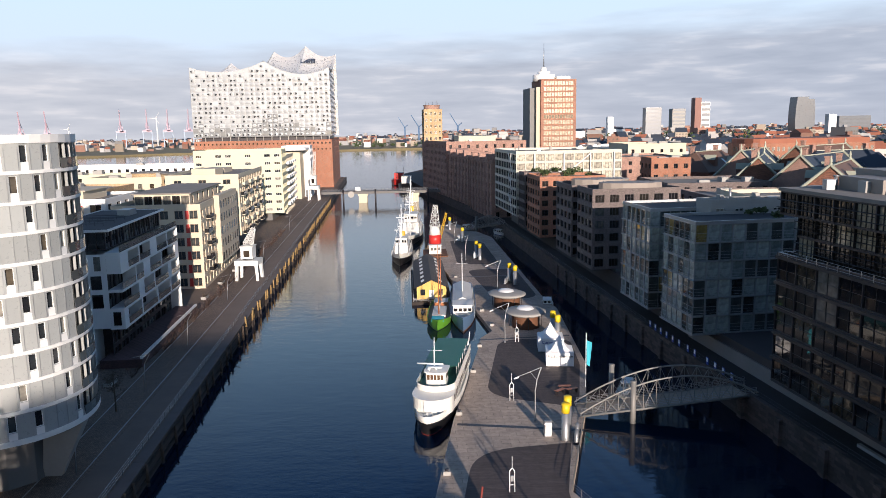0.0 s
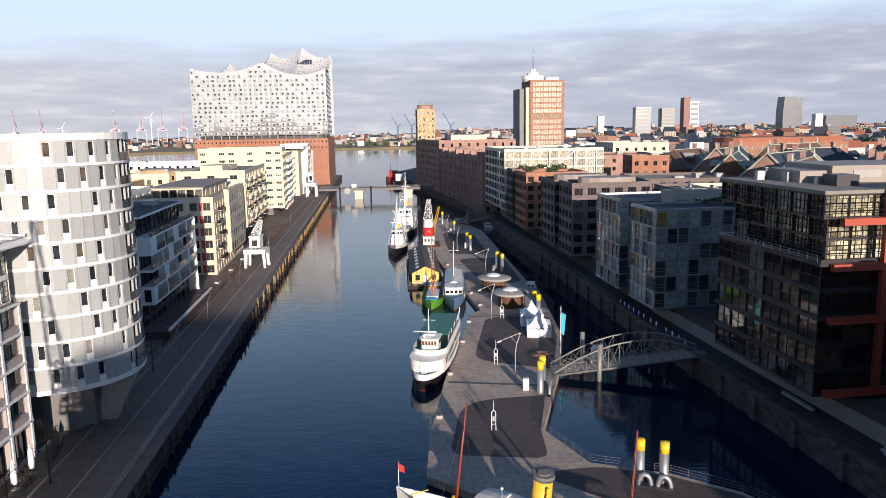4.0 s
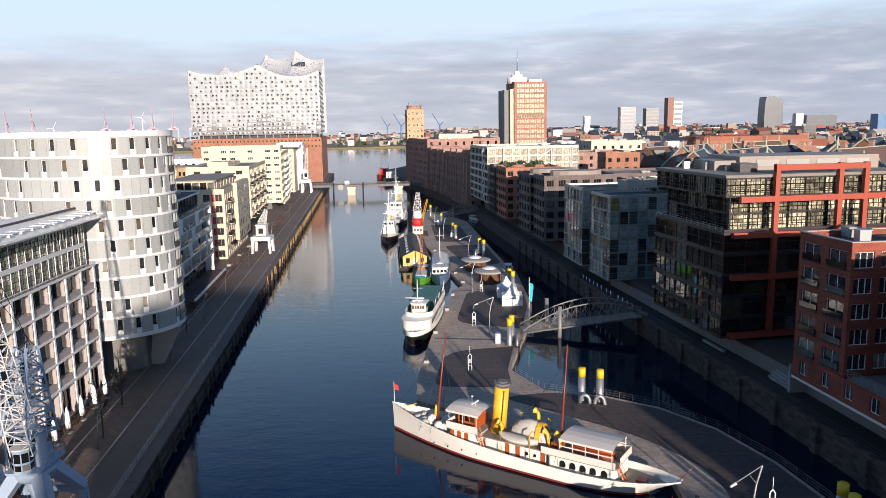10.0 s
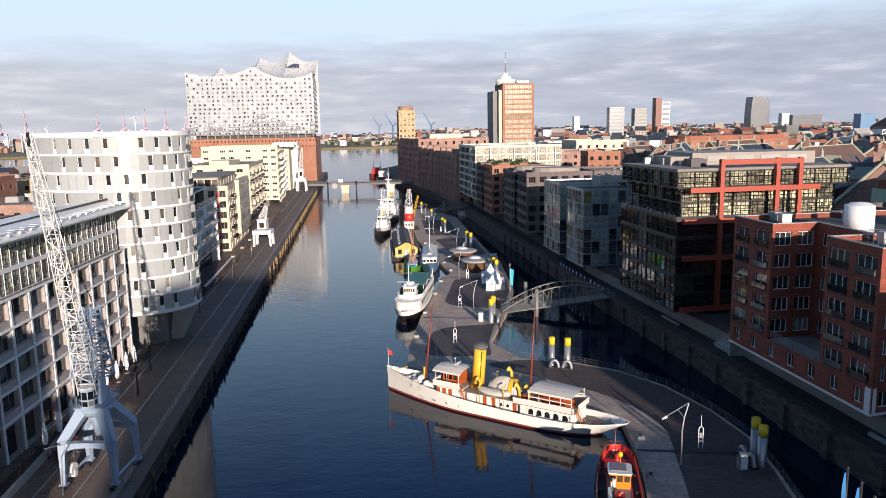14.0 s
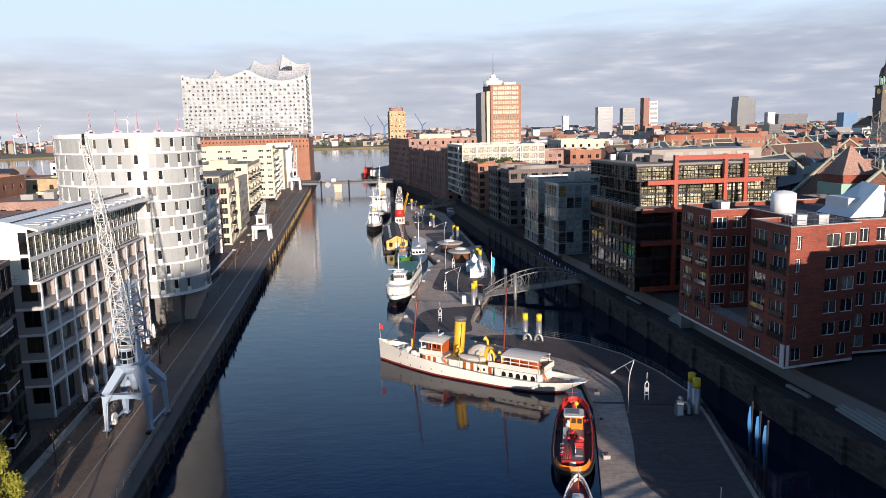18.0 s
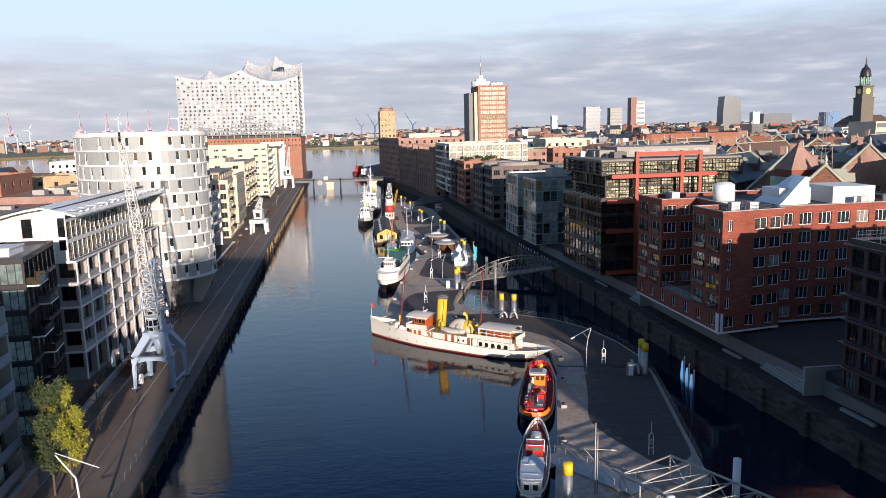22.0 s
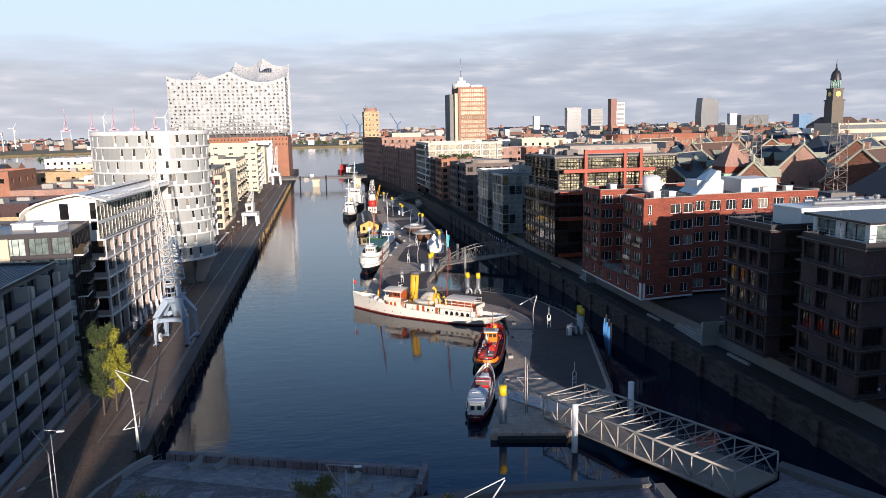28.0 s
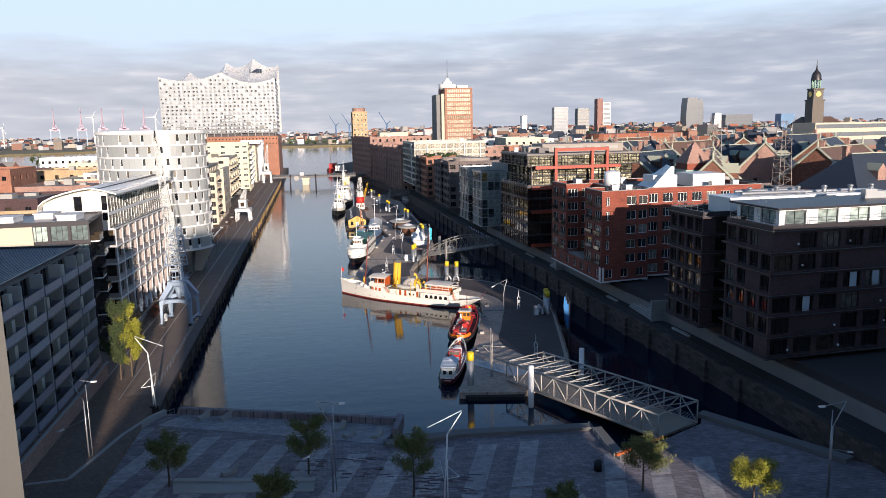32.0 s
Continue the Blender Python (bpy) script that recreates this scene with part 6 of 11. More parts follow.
# round pavilions
pav = placed("round_pavilion", Matrix(), "round brown kiosk under a pale lens-shaped roof", "pavilion", "round kiosks")
part("wall", Geo().lathe((0, 0, 0), [(3.1, 0), (3.1, 2.7)], 28), RUST, pav)
part("roof", Geo().lathe((0, 0, 2.6), [(0.01, 0), (3.4, 0.05), (4.5, 0.55), (4.55, 0.75), (3.9, 0.95), (2.0, 1.15), (0.01, 1.25)], 36), CONCRETE, pav, "pale disc roof")
part("rooflight", Geo().lathe((0, 0.4, 3.7), [(2.0, 0), (1.7, 0.35), (0.9, 0.6), (0.01, 0.68)], 24), OFFWHITE, pav, "domed roof light")
for i in range(8):
    a = i * math.pi / 4
    part("post", Geo().tube((3.6 * math.cos(a), 3.6 * math.sin(a), 0), (3.6 * math.cos(a), 3.6 * math.sin(a), 2.75), 0.06, 0.06, 6), DARKMETAL, pav)
pav.matrix_basis = pose(24.1, 151.2, 1.0) @ Matrix.Diagonal((0.95, 1.1, 1, 1))
copy_thing(pav, pose(22.3, 168.6, 1.0, 0, 0, 20))

# tents with lettering
tent = placed("pagoda_tent", pose(26.4, 134.9, 1.0, 0, 0, -6), "white pagoda tent used as a snack stall", "tent", "white stall tents")


def tent_parts(root):
    s, rows = 2.4, []
    for i in range(9):
        k = i / 8
        r = s * (1 - k) + 0.02
        h = 2.5 + 2.6 * k ** 2.0
        rows.append([(r * x, r * y, h) for x, y in ((-1, -1), (0, -1), (1, -1), (1, 0), (1, 1), (0, 1), (-1, 1), (-1, 0))])
    part("canopy", Geo().sheet(rows, 0, False, True), TENT, root)
    for a, b in (((-s, -s), (s, -s)), ((s, -s), (s, s)), ((s, s), (-s, s)), ((-s, s), (-s, -s))):
        part("side_wall", Geo().prism([a, b, (b[0] * 0.99, b[1] * 0.99), (a[0] * 0.99, a[1] * 0.99)], 0, 2.5), TENT, root)


tent_parts(tent)
tent2 = placed("pagoda_tent", pose(26.4, 126.2, 1.0, 0, 0, -7), "white pagoda tent with a lettered front wall", "tent", "white stall tents")
tent_parts(tent2)


def lettering(parent, text, m, size, mat):
    cu = bpy.data.curves.new("lettering", "FONT")
    cu.body, cu.size, cu.extrude, cu.align_x = text, size, 0.01, "CENTER"
    cu.materials.append(mat)
    ob = new("lettering", cu)
    ob.parent = parent
    ob.matrix_basis = m
    return ob


lettering(tent2, "Fischbr\u00f6tchen", pose(0, -2.45, 1.55, 90, 0, 0), 0.78, BLACKMETAL)
lettering(tent, "Currywurst", pose(0.1, -2.45, 1.55, 90, 0, 0), 0.78, SIGNBLUE)
fp = placed("flagpole", pose(28.15, 113.1, 1.0), "white flagpole with a turquoise banner flag", "flagpole")
part("pole", Geo().tube((0, 0, 0), (0, 0, 9.1), 0.09, 0.06, 8), OFFWHITE, fp)
part("flag", Geo().sheet([[(0.1 + 0.85 * u * (1 - 0.3 * (7.9 - z) / 4), 0.12 * math.sin(4 * u + z), z - 0.4 * u) for u in (0, 0.25, 0.5, 0.75, 1)] for z in [3.8 + 0.45 * i for i in range(10)]]), CYAN, fp, "turquoise flag")
for i, c in enumerate(((24.5, 112), (25.4, 110.6), (23.4, 110.2))):
    st = placed("beer_table", pose(c[0], c[1], 1.0, 0, 0, 20 * i), "dark folding table on the pontoon", "table", "folding tables")
    part("top", Geo().box(-1, 1, -0.35, 0.35, 0.72, 0.76), TEAK, st)
    for x in (-0.8, 0.8):
        part("leg", Geo().box(x - 0.03, x + 0.03, -0.3, 0.3, 0, 0.72), DARKMETAL, st)

# signs on the north quay
sgn = placed("info_panel", Matrix(), "small blue and white notice panel on the quay kerb", "sign", "quay notice panels")
part("panel", Geo().box(-0.4, 0.4, -0.04, 0.04, 0.1, 1.3), SIGNBLUE, sgn)
part("sheet", Geo().box(-0.3, 0.3, -0.055, -0.043, 0.55, 1.2), OFFWHITE, sgn)
sgn.matrix_basis = pose(right_x(136) - 0.05, 136, 4.25, 0, 0, -88)
for y in (133.4, 130.8, 128.2, 125.6, 123.0, 119.6, 117.0, 112.6, 110.0, 107.4, 104.8):
    copy_thing(sgn, pose(right_x(y) - 0.05, y, 4.25, 0, 0, -88))
g = Geo()
for y, h in ((20, 5), (-8, 6), (58, 6), (78, 7)):
    g.obox((right_x(y) + 3.4, y, 4.2), (0.5, h, 0.4), 0.09)
solid("quay_bench", g, CONCRETE, "long pale concrete benches on the north promenade", "bench", kind="stuff")
# flights of steps from promenade to street between the buildings
for nm, y0, y1 in (("steps", 55.5, 62), ("steps", 1, 13)):
    st = thing(nm, (62, (y0 + y1) / 2, 4), "grey concrete flight of steps up to the street", "steps", "quay steps")
    x0 = right_x((y0 + y1) / 2) + 3.2
    for i in range(12):
        part("step", Geo().box(x0 + i * 0.42, x0 + 8, y0, y1, 4 + i * 0.3, 4.3 + i * 0.3 - 0.004), CONCRETE, st)
    part("side_wall", Geo().box(x0 - 0.4, x0 + 8, y0 - 0.5, y0 - 0.01, 4, 8.2), CONCRETE, st)

# swing bridge at the harbour mouth
br = thing("harbour_bridge", (-16, 442, 0), "flat road bridge on yellow piers across the harbour mouth", "bridge")
part("deck", Geo().box(-54, 23, 438, 446, 5.4, 6.8), DARKCONC, br)
part("parapet", railing(Geo(), [(-54, 438.2), (23, 438.2)], 6.8, 1.1, 2.0, 0.06, 3), STEELGREY, br)
part("parapet", railing(Geo(), [(-54, 445.8), (23, 445.8)], 6.8, 1.1, 2.0, 0.06, 3), STEELGREY, br)
for x in (-29.6, 1.0):
    part("pier", Geo().box(x - 2.5, x + 2.5, 439, 445, -3, 4.2).box(x - 3, x + 3, 438.6, 445.4, 4.2, 5.4), CREAM, br, "pale yellow bridge pier")
for x in (-22, -41, 9):
    part("pile", Geo().tube((x, 437, -3), (x, 437, 8.2), 0.5, 0.5, 10), DARKMETAL, br)
part("disc", Geo().tube((-36.5, 437.4, 5.2), (-36.5, 437.9, 5.2), 1.9, 1.9, 24), CONCRETE, br, "round grey bearing disc")
part("cabin", Geo().box(-34, -31, 440, 443, 6.8, 9.2), WHITE, br)


# ---- cranes on the south quay ----
def lattice(g, p, q, w0, w1, n, r):
    """A square lattice boom from p to q."""
    p, q = Vector(p), Vector(q)
    d = (q - p).normalized()
    side = d.cross(Vector((0, 0, 1)))
    side = side.normalized() if side.length > 0.05 else Vector((1, 0, 0))
    up = side.cross(d).normalized()

    def at(i, a, b):
        s = i / n
        w = w0 + (w1 - w0) * s
        return p.lerp(q, s) + side * (a * w / 2) + up * (b * w / 2)
    cor = ((-1, -1), (1, -1), (1, 1), (-1, 1))
    for i in range(n):
        for k, (a, b) in enumerate(cor):
            a2, b2 = cor[(k + 1) % 4]
            g.tube(at(i, a, b), at(i + 1, a, b), r, r, 4, 0, False)
            g.tube(at(i, a, b), at(i, a2, b2), r * 0.7, r * 0.7, 4, 0, False)
            if (i + k) % 2:
                g.tube(at(i, a, b), at(i + 1, a2, b2), r * 0.7, r * 0.7, 4, 0, False)
            else:
                g.tube(at(i, a2, b2), at(i + 1, a, b), r * 0.7, r * 0.7, 4, 0, False)
    return g


cr = placed("harbour_crane", pose(-35.4, 24.6, 2.8, 0, 0, -4), "pale blue portal harbour crane with a steep lattice jib", "crane")
for a in (-1, 1):
    for b in (-1, 1):
        foot, knee, head = (a * 2.95, b * 3.2, 0.5), (a * 2.85, b * 3.0, 5.3), (a * 1.1, b * 1.1, 8.4)
        leg = part("leg", Geo().tube(foot, knee, 0.36, 0.58, 4).tube(knee, head, 0.66, 0.85, 4), CRANEBLUE, cr, "bent box-section leg")
        part("foot_plate", Geo().box(a * 2.95 - 0.42, a * 2.95 + 0.42, b * 3.2 - 0.42, b * 3.2 + 0.42, 0.4, 0.62), CRANEBLUE, leg)
        part("bogie", Geo().box(a * 2.95 - 0.3, a * 2.95 + 0.3, b * 3.2 - 1.0, b * 3.2 + 1.0, 0.1, 0.5).tube((a * 2.95 - 0.2, b * 3.2 - 0.6, 0.26), (a * 2.95 + 0.2, b * 3.2 - 0.6, 0.26), 0.27, 0.27, 12).tube((a * 2.95 - 0.2, b * 3.2 + 0.6, 0.26), (a * 2.95 + 0.2, b * 3.2 + 0.6, 0.26), 0.27, 0.27, 12), DARKMETAL, cr)
for a in (-1, 1):
    part("tie_beam", Geo().tube((a * 2.9, -3.1, 1.1), (a * 2.9, 3.1, 1.1), 0.2, 0.2, 4), CRANEBLUE, cr)
for b in (-1, 1):
    part("portal_beam", Geo().sheet([[(x, b * 3.0 - 0.3, z), (x, b * 3.0 + 0.3, z)] for x, z in ((-2.75, 3.9), (-2.2, 4.6), (-1.2, 4.85), (0, 4.9), (1.2, 4.85), (2.2, 4.6), (2.75, 3.9), (2.75, 5.5), (0, 5.6), (-2.75, 5.5), (-2.75, 3.9))], 0, False).quad([(x, b * 3.0 - 0.3, z) for x, z in ((-2.75, 3.9), (-2.2, 4.6), (-1.2, 4.85), (0, 4.9), (1.2, 4.85), (2.2, 4.6), (2.75, 3.9), (2.75, 5.5), (-2.75, 5.5))]).quad([(x, b * 3.0 + 0.3, z) for x, z in ((-2.75, 5.5), (2.75, 5.5), (2.75, 3.9), (2.2, 4.6), (1.2, 4.85), (0, 4.9), (-1.2, 4.85), (-2.2, 4.6), (-2.75, 3.9))]), CRANEBLUE, cr, "arched portal beam")
part("king_post", Geo().tube((0, 0, 5.0), (0, 0, 8.0), 0.35, 1.0, 8), CRANEBLUE, cr, "tapered king post")
part("cable_drum", Geo().tube((-3.2, -1.0, 1.3), (-2.7, -1.0, 1.3), 0.8, 0.8, 16).box(-3.3, -2.6, -1.3, -0.7, 0.5, 1.3), CRANEWHITE, cr, "pale cable drum beside the leg")
part("portal_ring", Geo().lathe((0, 0, 7.9), [(0.01, 0), (1.7, 0), (1.9, 0.5), (1.9, 0.9), (1.6, 1.0), (0.01, 1.0)], 20), CRANEBLUE, cr)
part("slew_platform", Geo().prism(rounded([(-1.7, -2.2), (1.7, -2.2), (1.7, 2.9), (-1.7, 2.9)], (0.5, 0.5, 0.5, 0.5), 4), 9.0, 9.2), CRANEBLUE, cr)
part("platform_rail", railing(Geo(), [(-1.6, -1.2, 9.2), (-1.6, 2.8, 9.2), (1.6, 2.8, 9.2), (1.6, -1.2, 9.2)], 0, 0.95, 1.0, 0.03, 2), CRANEBLUE, cr)
part("machine_house", Geo().prism(rounded([(-1.3, -0.9), (1.1, -0.9), (1.1, 0.9), (-1.3, 0.9)], (0.3, 0.3, 0.3, 0.3), 3), 9.2, 12.3).prism([(-1.4, -1.0), (1.2, -1.0), (1.2, 1.0), (-1.4, 1.0)], 12.3, 12.42), CRANEBLUE, cr)
cab8 = [(0.92 * math.cos(math.pi * (0.125 + k / 4)), -1.65 + 0.92 * math.sin(math.pi * (0.125 + k / 4))) for k in range(8)]
cab = part("driver_cab", Geo().prism(cab8, 9.25, 11.5), CRANEBLUE, cr, "faceted driver's cab")
part("cab_roof", Geo().prism([(x * 1.08, -1.65 + (y + 1.65) * 1.08) for x, y in cab8], 11.5, 11.62), CRANEWHITE, cab)
for k in range(8):
    (x0, y0), (x1, y1) = cab8[k], cab8[(k + 1) % 8]
    if (y0 + y1) / 2 < -1.2:
        an = math.atan2(y1 - y0, x1 - x0)
        part("cab_window", Geo().obox(((x0 + x1) / 2, (y0 + y1) / 2, 10.75), (0.58, 0.06, 0.9), an), GLASSDARK, cab)
        part("cab_window", Geo().obox(((x0 + x1) / 2, (y0 + y1) / 2, 9.8), (0.58, 0.06, 0.55), an), GLASSDARK, cab)
for x in (-0.55, 0.55):
    part("house_window", Geo().box(x - 0.38, x + 0.38, -0.95, -0.89, 11.75, 12.3), GLASSDARK, cr)
g = Geo()
lattice(g, (-0.1, 0.1, 12.3), (0.1, 0.7, 20.5), 3.3, 1.3, 8, 0.13)
part("tower", g, CRANEBLUE, cr, "lattice tower")
g = Geo()
lattice(g, (0.0, -0.9, 11.0), (0.66, -9.4, 40.2), 2.0, 0.6, 22, 0.065)
part("jib", g, CRANEWHITE, cr, "white lattice jib")
g = Geo().tube((0.2, 1.2, 20.5), (0.6, -9.2, 39.4), 0.04, 0.04, 4).tube((0.5, 1.2, 20.5), (0.5, -5, 28), 0.04, 0.04, 4).tube((0.66, -9.4, 40.3), (0.66, -9.5, 39.0), 0.16, 0.16, 6)
part("rope", g, BLACKMETAL, cr)
part("counterweight", Geo().box(-0.9, 0.7, 1.0, 2.2, 9.3, 10.4), CRANEBLUE, cr)
part("ladder", railing(Geo(), [(2.6, -3.3, 0.6), (2.5, -3.1, 5.2), (1.3, -1.5, 8.6)], 0, 0.5, 0.5, 0.03, 1), CRANEBLUE, cr)


def small_crane(x, y, s, label, h=11.0):
    c = placed("portal_crane", pose(x, y, 2.8, 0, 0, -3), label, "crane", "small portal cranes")
    for a in (-1, 1):
        for b in (-1, 1):
            part("leg", Geo().tube((a * 2.9, b * 2.5, 0), (a * 2.6, b * 2.3, 4.4 * s), 0.5, 0.62, 4), CRANEWHITE, c)
    part("portal", Geo().box(-3.2, 3.2, -2.9, 2.9, 4.3 * s, 5.7 * s), CRANEWHITE, c)
    part("house", Geo().box(-1.6, 1.6, -1.8, 2.0, 5.7 * s + 0.3, 9.3 * s).box(-1.8, 1.8, -2.0, 2.2, 9.3 * s, 9.6 * s), CRANEWHITE, c)
    part("window", Geo().box(-0.8, 0.8, -1.86, -1.8, 6.6 * s, 8.4 * s), GLASSDARK, c)
    part("slew_ring", Geo().tube((0, 0, 5.7 * s), (0, 0, 5.7 * s + 0.3), 1.5, 1.5, 16), DARKMETAL, c)
    g = Geo()
    lattice(g, (0, 0, 9.6 * s), (0.4, 5.5, h + 2), 2.2, 0.8, 8, 0.1)
    part("jib", g, CRANEWHITE, c, "white lattice jib")
    return c


small_crane(-45.0, 201, 0.98, "white portal crane with a boxy cabin on the quay", 11.5)
small_crane(-57.5, 432, 1.5, "white slender portal crane near the bridge", 26)


# ---- ships ----
def rounded_door(x, y, z, w, h):
    """A door leaf with a round-cornered head, standing on a deckhouse side."""
    s = 1 if y > 0 else -1
    pr = [(-w / 2, 0), (w / 2, 0), (w / 2, h - 0.12), (w / 2 - 0.12, h), (-w / 2 + 0.12, h), (-w / 2, h - 0.12)]
    a = [(x + u, y - s * 0.03, z + v) for u, v in pr]
    b = [(x + u, y + s * 0.04, z + v) for u, v in pr]
    g = Geo().quad(b if s < 0 else b[::-1])
    return g.sheet([a + a[:1], b + b[:1]], 0, False)


def hull(root, L, B, fore, mid, aft, top_mat, boot_mat, pb=2.0, ps=3.0, stern_w=0.55, bulwark=0.7, deck_mat=None, rake=1.6, counter=1.2, band_mat=None, low=False, sag=0.0):
    """A ship's hull, bow towards +x: stations from stern to bow, with sheer, flare and raked ends; a deck within a bulwark."""
    N = 28

    def half(s):
        if s > 0:
            return B / 2 * max(0.015, 1 - s ** pb)
        return B / 2 * max(0.02, 1 - (1 - stern_w) * (-s) ** ps)

    def sheer(s):
        return mid + (fore - mid) * max(0, (s - sag) / (1 - sag)) ** 2 + (aft - mid) * max(0, (sag - s) / (1 + sag)) ** 2
    rows = []
    for i in range(N + 1):
        s = -1 + 2 * i / N
        b, zt = half(s), sheer(s)
        lw = 0.87 - 0.3 * max(0, (s - 0.3) / 0.7, (-s - 0.45) / 0.55)
        sec = ((0.02, -1.2, 0.0), (lw * 0.8, -0.9, 0.1), (lw + 0.1, 0.12, 0.25), (lw + 0.12, 0.35, 0.3), (0.5 * (lw + 1.12), 0.35 + (zt - 0.35) * 0.6, 0.65), (1.0, zt, 1.0))
        row = []
        for f, z, k in sec:
            x = s * L / 2 - (rake * (1 - k) * max(0, s) ** 4) + (counter * (1 - k) * max(0, -s) ** 4)
            row.append((x, b * f, z))
        rows.append(row)
    g = Geo()
    full = [[(x, -y, z) for x, y, z in reversed(q)] + [p for p in q] for q in rows]
    n = len(full[0])
    g.sheet(full, 0)
    for i in range(N):
        for c in range(n - 1):
            e = min(c, n - 2 - c)
            g.k[i * (n - 1) + c] = 0 if e < (1 if low else 2) else (2 if e <= 2 else 1)
    g.f = [q[::-1] for q in g.f]
    g.f.append(tuple(range(n)))
    g.k.append(0)
    g.s.append(False)
    part("hull", g, [top_mat, boot_mat, band_mat or boot_mat], root)
    d = Geo()
    edge = []
    for q in rows:
        zd = q[5][2] - bulwark
        lo, hi = (q[4], q[5]) if zd > q[4][2] else (q[3], q[4])
        f = max(0.0, (zd - lo[2]) / max(0.05, hi[2] - lo[2]))
        edge.append((lo[0] + (hi[0] - lo[0]) * f, 0.985 * (lo[1] + (hi[1] - lo[1]) * f), zd))
    d.sheet([[(x, y * k, z) for k in (-1, 0, 1)] for x, y, z in edge], 0, False)
    part("deck", d, deck_mat or DECKWOOD, root)
    for sy in (1, -1):
        part("gunwale", Geo().path([(q[5][0], sy * q[5][1], q[5][2]) for q in rows], 0.09, 5), top_mat, root)
    return rows


def cabin(root, x0, x1, w, z0, z1, wmat, rmat, wins=0, ww=0.6, wh=0.7, over=0.15, name="deckhouse", front=0, arch=False, gm=None, doors=0):
    part(name, Geo().box(x0, x1, -w / 2, w / 2, z0, z1), wmat, root)
    part("cabin_roof", Geo().box(x0 - over, x1 + over, -w / 2 - over, w / 2 + over, z1, z1 + 0.12), rmat, root)
    zc = z0 + (z1 - z0) * 0.58
    for sy in (-1, 1):
        for i in range(wins):
            x = x0 + (i + 0.5) * (x1 - x0) / wins
            me = MESHES.setdefault(("port", ww, wh), Geo().box(-ww / 2, ww / 2, -0.03, 0.03, -wh / 2, wh / 2).mesh("porthole", gm or GLASSDARK))
            part("porthole", me, None, root, m=pose(x, sy * (w / 2 + 0.02), zc))
        for i in range(doors):
            x = x0 + (i + 0.5) * (x1 - x0) / doors
            part("door", Geo().box(x - 0.35, x + 0.35, sy * w / 2 - 0.03, sy * w / 2 + 0.03, z0 + 0.05, z0 + 1.9), TEAK, root, "varnished wooden door")
    for xx in (x0, x1):
        for i in range(front):
            y = -w / 2 + (i + 0.5) * w / front
            part("front_window", Geo().box(xx - 0.03, xx + 0.03, y - w / front * 0.36, y + w / front * 0.36, zc - wh / 2, zc + wh / 2), GLASSDARK, root)


def ship_rail(root, x0, x1, w, z, mat=OFFWHITE):
    for sy in (-1, 1):
        part("rail", railing(Geo(), [(x0, sy * w / 2, z), (x1, sy * w / 2, z)], 0, 0.95, 1.5, 0.025, 3), mat, root)


def round_hull(root, xs, xb, B, ns, nb, rings, mats, deck, deck_mat, lift=0.0):
    """A bluff hull, bow towards +x: a rounded outline (ns, nb: how full stern and bow are), skinned over rings of inset, height, mat; deck: inset and height; lift: rise of the bow."""
    N = 48
    mid = (xs + xb) / 2

    def ring(inset, z):
        out = []
        for i in range(N):
            a = 2 * math.pi * i / N
            c, sn = math.cos(a), math.sin(a)
            e = 2 / (nb if c > 0 else ns)
            x = mid + (abs(c) ** e) * ((xb - inset - mid) if c > 0 else -(mid - xs - inset))
            y = math.copysign(abs(sn) ** e, sn) * (B / 2 - inset)
            out.append((x, y, z + (lift * max(0, (x - mid) / (xb - mid)) ** 2.2 if z > 0.3 else 0)))
        return out
    g = Geo()
    g.sheet([ring(i, z) for i, z, _ in rings[::-1]], 0, True, True)
    g.k = [k for _, _, k in rings[-2::-1] for _ in range(N)]
    part("hull", g, mats, root)
    d = ring(*deck)
    half = N // 2
    part("deck", Geo().sheet([[d[i], (d[i][0], 0, d[i][2] + 0.03), d[-i]] for i in range(half + 1)], 0, False), deck_mat, root)
    return ring


def ring_band(ring, i0, z0, i1, z1, lo, hi):
    """The stretch of a hull's rim between two x, as a skin."""
    a, b = ring(i0, z0), ring(i1, z1)
    N = len(a)
    order = [k % N for k in range(N // 2, N + N // 2)] if lo > -3 else list(range(N))
    idx = [k for k in order if lo <= a[k][0] <= hi]
    g = Geo()
    g.sheet([[a[k] for k in idx], [b[k] for k in idx]], 0)
    g.sheet([[b[k] for k in idx], [(b[k][0] * 0.985, b[k][1] * 0.96, z1 - 0.5) for k in idx]], 0)
    return g


def cowl(root, x, y, z0, z1, r=0.24):
    part("ventilator", Geo().path([(x, y, z0), (x, y, z1 - 0.55), (x + 0.06, y, z1 - 0.25), (x + 0.3, y, z1)], r, 10).tube((x + 0.2, y, z1 - 0.05), (x + 0.62, y, z1 + 0.12), r * 1.1, r * 1.9, 14, 0, False), FUNNEL, root, "ochre cowl ventilator")


# steam yacht
PALECLOTH = surface("bleached_canvas", (0.68, 0.64, 0.58), 0.9, var=0.2, fine=6)
MAHOGANY = surface("red_mahogany", (0.4, 0.085, 0.02), 0.35, var=0.25, fine=5)
SPAR = surface("dark_red_spar", (0.22, 0.04, 0.025), 0.45, var=0.2)
sy_ = placed("steam_yacht", pose(14.85, 45.65, 0, 0, 0, 143.3), "white steam yacht with a tall ochre funnel and varnished wheelhouse", "ship")
hull(sy_, 41.2, 6.9, 3.85, 1.8, 2.4, SHIPWHITE, HULLRED, 2.6, 5.0, 0.1, 0.8, DECKWOOD, 0.3, 5.0, HULLRED, sag=-0.45)
